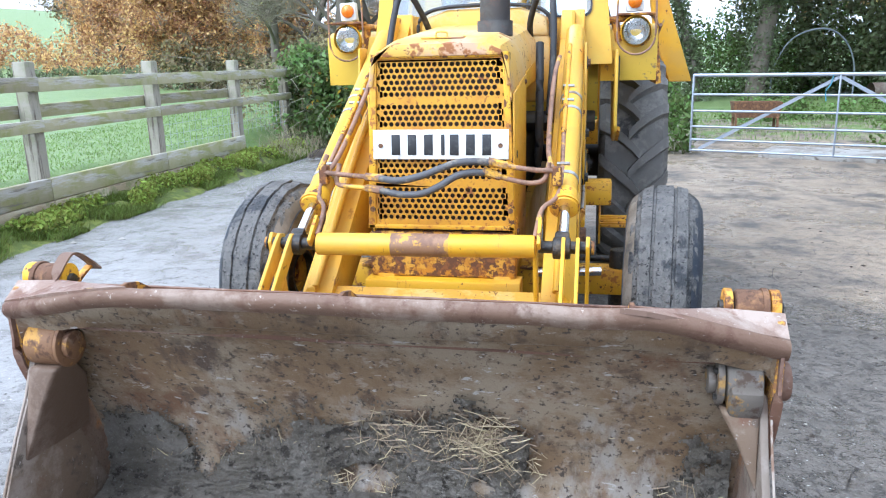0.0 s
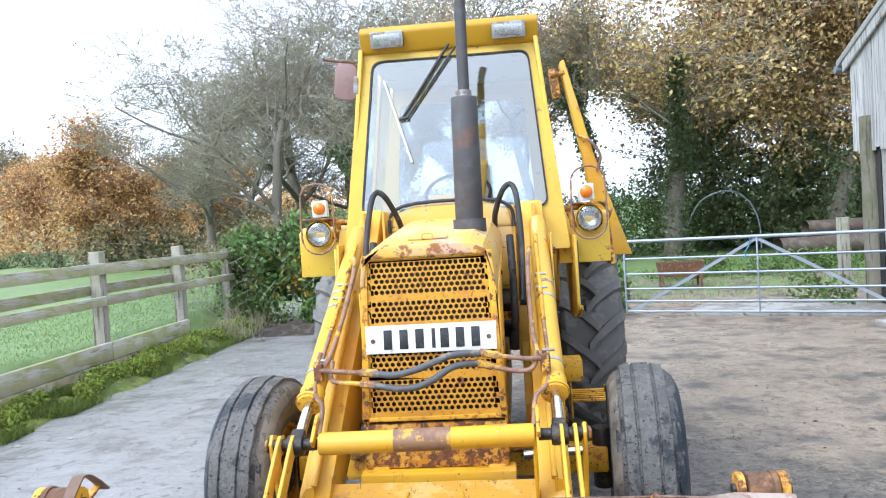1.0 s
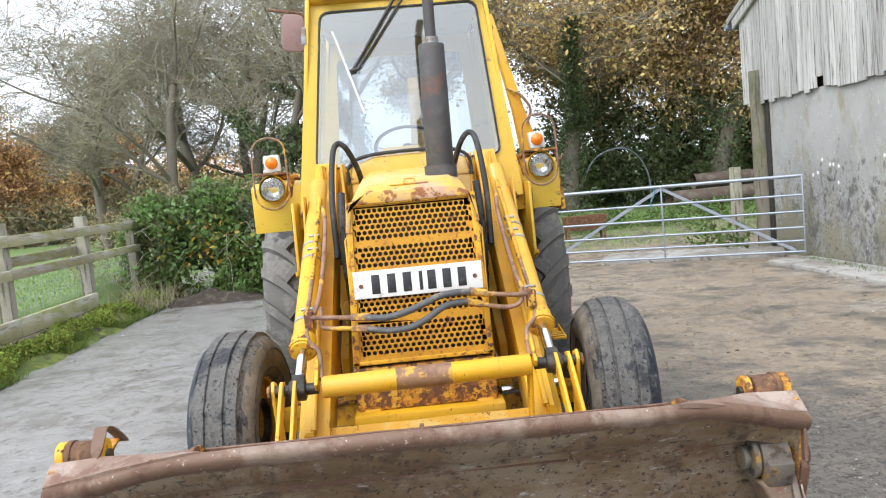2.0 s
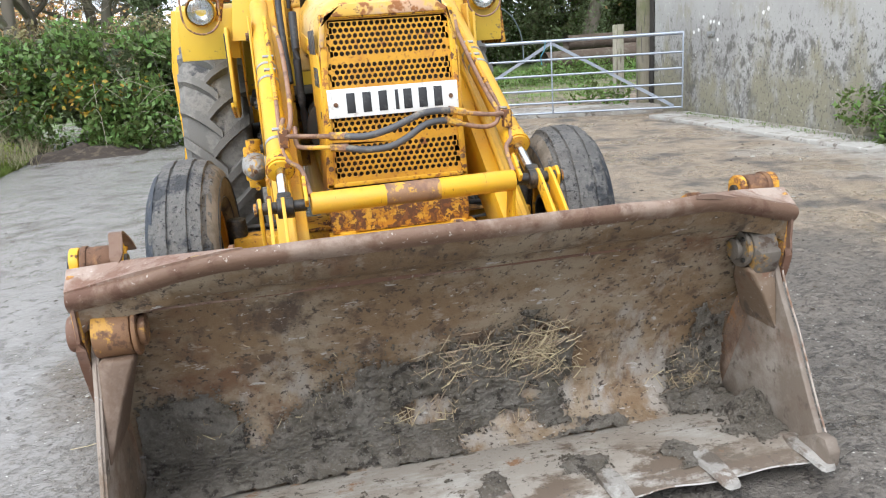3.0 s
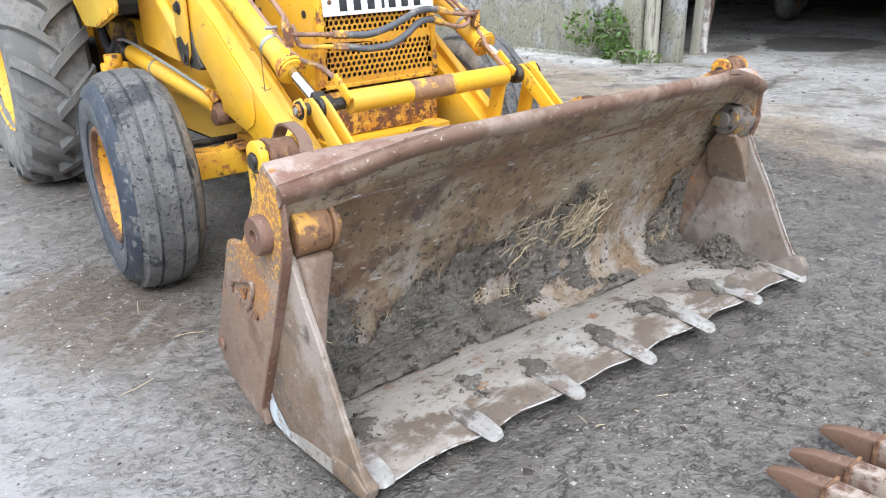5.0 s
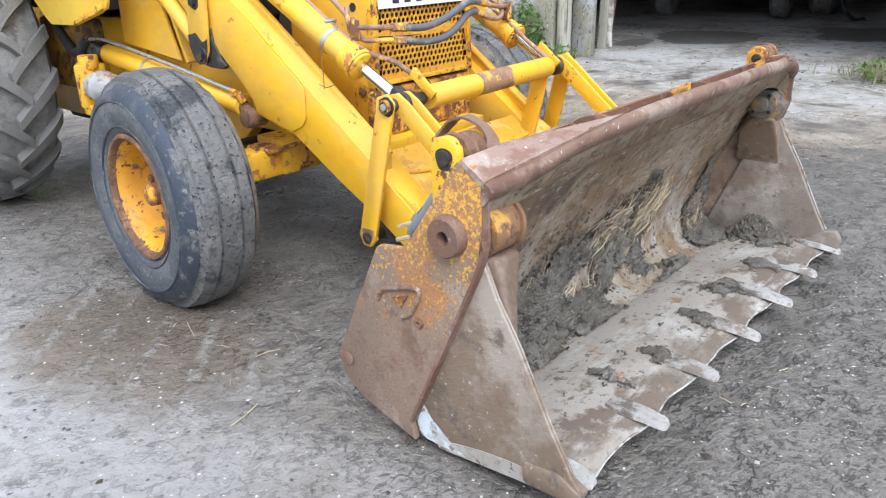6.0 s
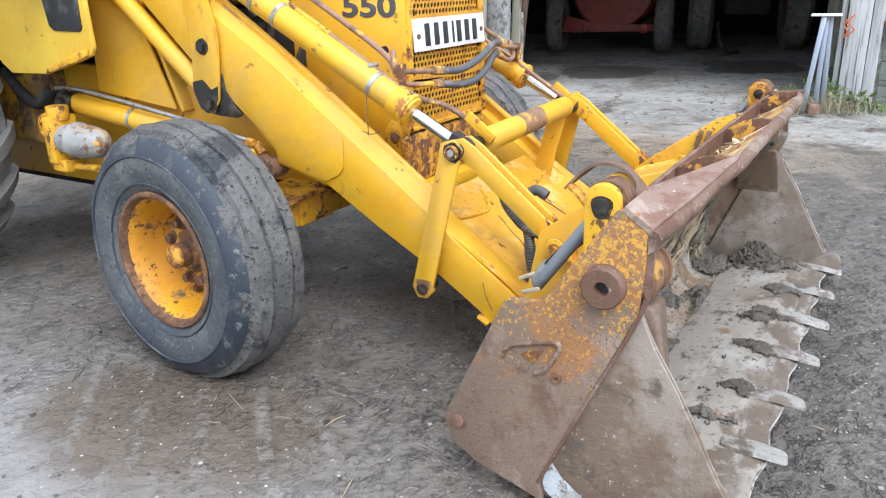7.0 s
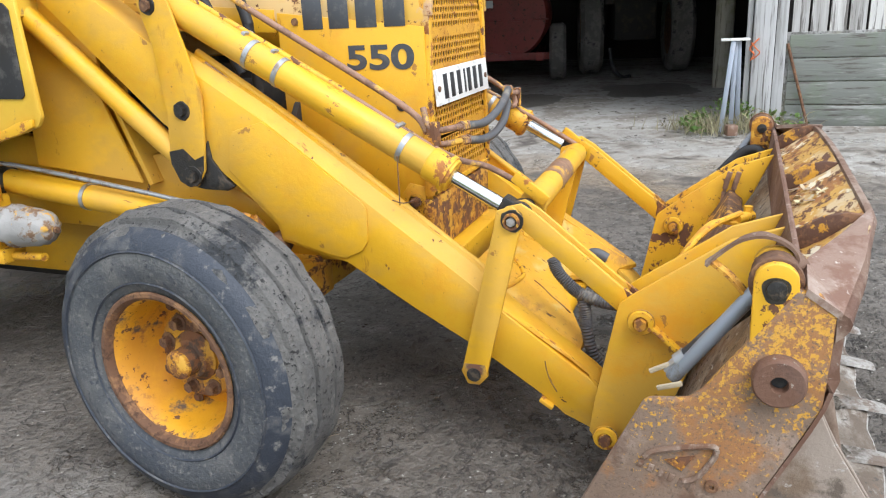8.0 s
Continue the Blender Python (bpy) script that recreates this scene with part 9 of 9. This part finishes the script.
# right: big oak behind the gate and woodland
tree((5.2, 21.5), 13.0, 31, "large oak with orange-brown leaves and an ivy-clad trunk", "leaf_gold", 36000, 0.115, 9000, spread=1.15, first=0.08, droop=0.5, clump=0.45, r=0.30, fine=0.010)
tree((9.5, 20.0), 12.0, 32, RUSSET, "leaf_gold", 34000, 0.115, 6000, spread=1.15, first=0.06, droop=0.5, clump=0.45, fine=0.010)
tree((13.5, 24.0), 13.0, 33, RUSSET, "leaf_gold", 30000, 0.125, 5000, spread=1.15, first=0.06, droop=0.5, clump=0.5, fine=0.011)
tree((3.5, 21.0), 9.5, 34, "slim ivy-clad tree trunk behind the gate", "leaf_olive", 2000, 0.09, 8000, spread=0.5, first=0.5, clump=0.3, r=0.14, fine=0.009)
tree((1.5, 27.0), 11.0, 35, RUSSET, "leaf_gold", 26000, 0.11, spread=0.95, first=0.25, clump=0.3, fine=0.011)
tree((17.5, 27.0), 13.0, 36, RUSSET, "leaf_rust", 22000, 0.11, spread=1.05, first=0.15, clump=0.35, fine=0.012)
tree((8.0, 27.0), 11.0, 37, RUSSET, "leaf_olive", 9000, 0.15, spread=1.05, first=0.12, clump=0.33, fine=0.012)
tree((11.5, 29.0), 10.0, 38, RUSSET, "leaf_olive", 5000, 0.15, spread=1.05, first=0.1, clump=0.33, fine=0.012)


def mound_leaves(name, blobs, n, size, mat, label, seed, category, stems=0, stem_mat="twig"):
    """Leaves over uneven mounds. blobs: (x, y, z, rx, ry, rz) with weights by size."""
    rs = np.random.RandomState(seed)
    w = np.array([b[3] * b[5] for b in blobs])
    pick = rs.choice(len(blobs), n, p=w / w.sum())
    b = np.array(blobs)[pick]
    v = rs.normal(size=(n, 3))
    v /= np.linalg.norm(v, axis=1)[:, None]
    rad = 0.55 + 0.45 * rs.uniform(size=(n, 1)) ** 0.5 + rs.normal(size=(n, 1)) * 0.06
    p = b[:, :3] + v * b[:, 3:6] * rad
    lump = np.array([noise.noise((q[0] * 1.8, q[1] * 1.8, q[2] * 1.8)) for q in p])
    p = p[(lump > -0.18) & (p[:, 2] > 0.02)]
    ob = leaf_mesh(name, p, size, M[mat], None, seed)
    tagged(ob, label, category, kind="stuff")
    if stems:
        segs = []
        rng = random.Random(seed)
        for _ in range(stems):
            bl = blobs[rng.randrange(len(blobs))]
            x, y = bl[0] + rng.uniform(-1, 1) * bl[3], bl[1] + rng.uniform(-1, 1) * bl[4] * 0.8
            q = Vector((x, y, 0.0))
            d = Vector((rng.gauss(0, 0.4), rng.gauss(-0.2, 0.4), 1)).normalized()
            for i in range(5):
                d = (d + Vector((rng.gauss(0, 0.3), rng.gauss(0, 0.3), -0.15 * i))).normalized()
                nq = q + d * (bl[2] + bl[5]) * 0.26
                segs.append((*q, *nq, 0.004, 0.0025))
                q = nq
        tagged(tube_mesh(name + "_stems", segs, 4, M[stem_mat], None), "tangled bramble stems in the hedge", "stems", kind="stuff")
    return ob


hedge = [(-4.15, 9.45, 0.8, 0.6, 0.6, 0.95), (-3.3, 9.6, 0.85, 0.7, 0.7, 1.10), (-2.5, 9.5, 0.8, 0.75, 0.7, 1.05), (-1.7, 9.6, 0.75, 0.8, 0.7, 0.95), (-0.8, 9.8, 0.8, 0.9, 0.7, 0.9), (0.2, 10.0, 0.8, 0.9, 0.7, 0.8), (1.2, 10.0, 0.7, 0.8, 0.6, 0.7), (-2.6, 8.85, 0.28, 0.5, 0.35, 0.35), (-2.0, 8.9, 0.4, 0.5, 0.35, 0.5), (1.7, 8.9, 0.35, 0.35, 0.35, 0.5)]
mound_leaves("bramble_hedge", hedge, 27000, 0.085, "leaf_bramble", "thick green bramble hedge with yellowing leaves", 51, "hedge", 50)
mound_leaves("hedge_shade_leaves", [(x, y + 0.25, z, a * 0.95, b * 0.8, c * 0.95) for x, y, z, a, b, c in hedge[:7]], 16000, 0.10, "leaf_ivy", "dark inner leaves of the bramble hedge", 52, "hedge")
mound_leaves("hedge_yellow_leaves", [(-3.6, 9.1, 0.9, 0.5, 0.35, 0.4), (-2.9, 9.0, 0.9, 0.5, 0.3, 0.4), (-2.0, 9.0, 0.8, 0.4, 0.3, 0.3)], 170, 0.08, "leaf_yellow", "scattered yellow leaves on the hedge", 53, "leaves")
mound_leaves("hedge_grey_growth", [(-3.6, 10.3, 1.2, 1.4, 0.8, 0.75), (-2.0, 10.6, 1.35, 1.2, 0.8, 0.65), (-5.0, 10.2, 0.8, 0.9, 0.6, 0.7)], 9000, 0.06, "leaf_olive", "grey seeding climbers on top of the hedge", 54, "hedge", 110)
# undergrowth of the wood: dark leaf masses
wood = [(x, 25 + 1.5 * math.sin(x), 0.9, 1.6, 1.2, 1.1 + 0.5 * abs(math.sin(x * 1.7))) for x in np.arange(4.0, 22, 1.6)] + [(x, 28, 1.5, 2.2, 1.5, 1.6 + 0.8 * abs(math.sin(x))) for x in np.arange(6, 30, 2.2)]
mound_leaves("wood_undergrowth", wood, 90000, 0.12, "leaf_bramble", "dark green woodland undergrowth behind the gate", 55, "undergrowth", 160)
mound_leaves("wood_ivy", [(x, 23.5 + 1.5 * math.cos(x), 2.0, 1.5, 1.0, 2.0 + 0.7 * math.sin(x * 2.3)) for x in np.arange(6.4, 20, 1.6)], 40000, 0.14, "leaf_green", "ivy and holly masses in the wood", 56, "undergrowth")
mound_leaves("verge_weeds", [(x, 13.8 + 0.4 * math.sin(3 * x), 0.25, 0.6, 0.4, 0.35) for x in np.arange(3.6, 10, 0.7)] + [(4.75, 9.4, 0.25, 0.3, 0.4, 0.3), (4.9, 8.4, 0.2, 0.2, 0.4, 0.3)], 9000, 0.07, "leaf_bramble", "low green weeds along the verge", 57, "weeds")
mound_leaves("field_hedge", [(x, 31 + 0.8 * math.sin(x * 1.3), 0.75, 1.0, 0.6, 0.55 + 0.25 * abs(math.sin(x * 2.1))) for x in np.arange(-30, -9, 1.1)], 20000, 0.14, "leaf_green", "low dark hedge at the far side of the field", 61, "hedge")
far = [(x, 44 + 5 * math.sin(x * 0.7), 1.8, 3.2, 2, 1.9 + 1.2 * abs(math.sin(x * 1.1))) for x in np.arange(-60, -6, 2.6)]
mound_leaves("far_hedgerow", far, 80000, 0.20, "leaf_rust", "russet hedgerow along the far side of the field", 58, "hedgerow", 120)
mound_leaves("far_thicket", [(x, 26 + 2 * math.sin(x), 1.0, 1.6, 1.2, 1.3 + 0.7 * abs(math.sin(x * 1.7))) for x in np.arange(-16, 3, 1.5)], 30000, 0.14, "leaf_olive", "brown-grey thicket behind the hedge", 59, "thicket", 500)
mound_leaves("far_thicket_green", [(x, 27 + 2 * math.sin(x), 0.9, 1.5, 1.0, 1.0) for x in np.arange(-15, 3, 1.9)], 12000, 0.16, "leaf_green", "dark evergreen growth in the thicket", 60, "thicket")
# weeds at the barn post
mound_leaves("nettle_clump", [(5.28, 3.15, 0.28, 0.15, 0.22, 0.34), (5.2, 3.5, 0.36, 0.12, 0.3, 0.22), (5.26, 3.02, 0.12, 0.16, 0.16, 0.16), (5.3, 2.7, 0.08, 0.1, 0.25, 0.08)], 900, 0.055, "leaf_bramble", "green weeds growing against the barn wall", 61, "weeds", 26)
mound_leaves("post_weeds", [(5.75, -0.72, 0.16, 0.25, 0.3, 0.16), (5.6, -0.55, 0.10, 0.3, 0.25, 0.1), (5.7, -1.25, 0.10, 0.15, 0.3, 0.1)], 700, 0.05, "leaf_bramble", "weeds round the foot of the barn post", 62, "weeds", 40, "dry_grass")


def blades(name, spots, n, height, mat, label, seed, width=0.004):
    rng = random.Random(seed)
    verts, faces = [], []
    for _ in range(n):
        x, y, z = spots(rng)
        a, ln = rng.uniform(0, 6.28), height * rng.uniform(0.4, 1.3)
        lean = Vector((rng.gauss(0, 0.45), rng.gauss(0, 0.45), 1)).normalized()
        s = Vector((math.cos(a), math.sin(a), 0)) * width
        p, m, t = Vector((x, y, z)), Vector((x, y, z)) + lean * ln * 0.55, Vector((x, y, z)) + lean * ln + Vector((lean.x, lean.y, -0.2)) * ln * 0.3
        b = len(verts)
        verts += [p - s, p + s, m + s * 0.7, m - s * 0.7, t]
        faces += [(b, b + 1, b + 2, b + 3), (b + 3, b + 2, b + 4)]
    return tagged(raw(name, [tuple(v) for v in verts], faces, M[mat], None, "", 60), label, "grass", kind="stuff")


def bank(x0, x1, y0, y1, tall):
    def spot(rng):
        while True:
            x, y = rng.uniform(x0, x1), rng.uniform(y0, y1)
            k = noise.noise((x * 3, y * 1.6, 4)) + 0.25
            if k > rng.random() * 0.5:
                return x, y, ground_z(x, y) + tall * max(0, (x1 - x) / (x1 - x0)) * (0.7 + k)
    return spot


# mossy bank along the fence foot
verts, faces, NXB, NYB = [], [], 10, 160
for i in range(NXB + 1):
    for j in range(NYB + 1):
        f, y = i / NXB, -1.0 + 10.2 * j / NYB
        x = -4.28 + 0.50 * f * (1 + 0.35 * noise.noise((y * 1.3, 2, 1)))
        h = (0.10 + 0.10 * max(0, min(1, (y - 2.5) / 4))) * (1 - f) ** 0.8 * (1 + 0.9 * noise.noise((x * 4, y * 3.2, 3))) + 0.035 * noise.noise((x * 14, y * 14, 1)) * (1 - f)
        verts.append((x, y, h - 0.02))
for i in range(NXB):
    for j in range(NYB):
        a = i * (NYB + 1) + j
        faces.append((a, a + NYB + 1, a + NYB + 2, a + 1))
M["moss"] = material("mossy_bank", (0.11, 0.145, 0.028), 0.9, layers=[((0.19, 0.22, 0.04), 6, 0.45, 0.62, U, 0.9), ((0.06, 0.05, 0.035), 4, 0.56, 0.68, U, 0.95)], bump=[(30, 0.8, U), (110, 0.6, U)])
tagged(raw("mossy_bank", verts, faces, M["moss"], None, "", 60), "mossy green bank along the sleeper boards", "bank", kind="structure")
mound_leaves("bank_moss", [(-4.14 + 0.10 * math.sin(5 * y), y, 0.06 + 0.06 * max(0, min(1, (y - 2.5) / 4)), 0.19, 0.2, 0.14) for y in np.arange(-0.8, 9.0, 0.20)], 26000, 0.04, "leaf_moss", "mossy clumps on the bank", 64, "moss")
blades("bank_grass", bank(-4.26, -3.78, -1.0, 9.0, 0.09), 46000, 0.085, "bank_blade", "short green grass on the bank under the fence", 71)
blades("dead_grass", bank(-4.3, -3.6, 7.6, 9.3, 0.25), 450, 0.30, "dry_grass", "long dry grass at the end of the fence", 72)
blades("field_grass", lambda rng: (lambda x, y: (x, y, ground_z(x, y)))(rng.uniform(-8, -4.7), rng.uniform(1, 13)), 16000, 0.035, "field_blade", "grass of the field behind the fence", 73, 0.006)
blades("gate_grass", lambda rng: (lambda x, y: (x, y, ground_z(x, y)))(rng.uniform(1.5, 9), rng.uniform(10.2, 17)), 7000, 0.08, "field_blade", "rough grass behind the gate", 74, 0.006)
blades("wall_grass", lambda rng: (lambda x, y: (x, y, 0.02))(rng.gauss(5.2, 0.07), rng.uniform(2.7, 6.8)), 900, 0.05, "grass", "grass tufts along the foot of the barn wall", 75)
blades("post_grass", lambda rng: (lambda x, y: (x, y, 0.02))(rng.gauss(5.6, 0.14), rng.gauss(-0.75, 0.25)), 700, 0.20, "dry_grass", "dry grass round the trestle", 76)

# soil heap by the hedge
verts, faces = [], []
for i in range(31):
    for j in range(21):
        x, y = -4.0 + 1.9 * i / 30, 8.2 + 0.9 * j / 20
        h = 0.16 * max(0, 1 - ((x + 3.1) / 0.95) ** 2) * max(0, 1 - ((y - 8.7) / 0.45) ** 2) * (1 + 0.6 * noise.noise((x * 5, y * 5, 1)))
        verts.append((x, y, h + 0.03 * noise.noise((x * 15, y * 15, 2)) * min(1, h * 12) - 0.03))
for i in range(30):
    for j in range(20):
        a = i * 21 + j
        faces.append((a, a + 21, a + 22, a + 1))
tagged(raw("soil_mound", verts, faces, M["soil"], None, "", 60), "low heap of dark dug soil by the hedge", "soil")


# pebbles and clods trodden into the yard
def scatter_stones(name, n, size, mat, label, seed, spot):
    rng = random.Random(seed)
    verts, faces = [], []
    for _ in range(n):
        x, y = spot(rng)
        r = size * rng.uniform(0.4, 1.5)
        z = ground_z(x, y) if not (x > 4.4 and y < 6) else 0.018
        a, b, c = r * rng.uniform(0.7, 1.3), r * rng.uniform(0.7, 1.3), r * rng.uniform(0.35, 0.7)
        t = rng.uniform(0, 6.28)
        k = len(verts)
        for u, v, w in ((1, 0, 0.2), (0, 1, 0.1), (-1, 0.1, 0.25), (0.1, -1, 0.2), (0.2, 0.1, 1), (0, 0, -0.6)):
            u, v, w = u * a, v * b, w * c
            verts.append((x + u * math.cos(t) - v * math.sin(t), y + u * math.sin(t) + v * math.cos(t), z + w))
        for i in range(4):
            faces += [(k + i, k + (i + 1) % 4, k + 4), (k + (i + 1) % 4, k + i, k + 5)]
    return tagged(raw(name, verts, faces, M[mat], None, "", 50), label, "stones", kind="stuff")


near_yard = lambda rng: (rng.uniform(-3.2, 4.6), rng.uniform(-3.0, 7.5))  # noqa: E731
front_yard = lambda rng: (rng.gauss(0.2, 1.3), rng.gauss(-1.4, 0.9))  # noqa: E731
scatter_stones("pebbles", 1500, 0.007, "pebble", "small pale pebbles trodden into the mud", 81, near_yard)
scatter_stones("grit", 2600, 0.004, "pebble", "pale grit in the mud before the bucket", 82, front_yard)
scatter_stones("mud_crumbs", 9000, 0.0060, "mud_crumb", "crumbled wet mud lumps over the yard", 87, lambda rng: (rng.gauss(1.0, 1.7), rng.gauss(-0.6, 1.7)))
scatter_stones("pale_grit", 3600, 0.0032, "grit", "tiny pale flecks of stone in the mud", 88, lambda rng: (rng.gauss(0.6, 1.6), rng.gauss(-0.8, 1.4)))
scatter_stones("mud_clods", 380, 0.011, "soil", "dark mud clods on the yard", 83, near_yard)
scatter_stones("apron_debris", 240, 0.014, "soil", "dark crumbs on the concrete apron", 84, lambda rng: (rng.uniform(4.2, 9), rng.uniform(-2, 6)))
scatter_stones("stones", 26, 0.022, "pebble", "fist-sized stones at the yard edges", 85, lambda rng: (rng.choice([rng.uniform(-3.7, -3.3), rng.uniform(3.0, 5.0)]), rng.uniform(0, 8)))
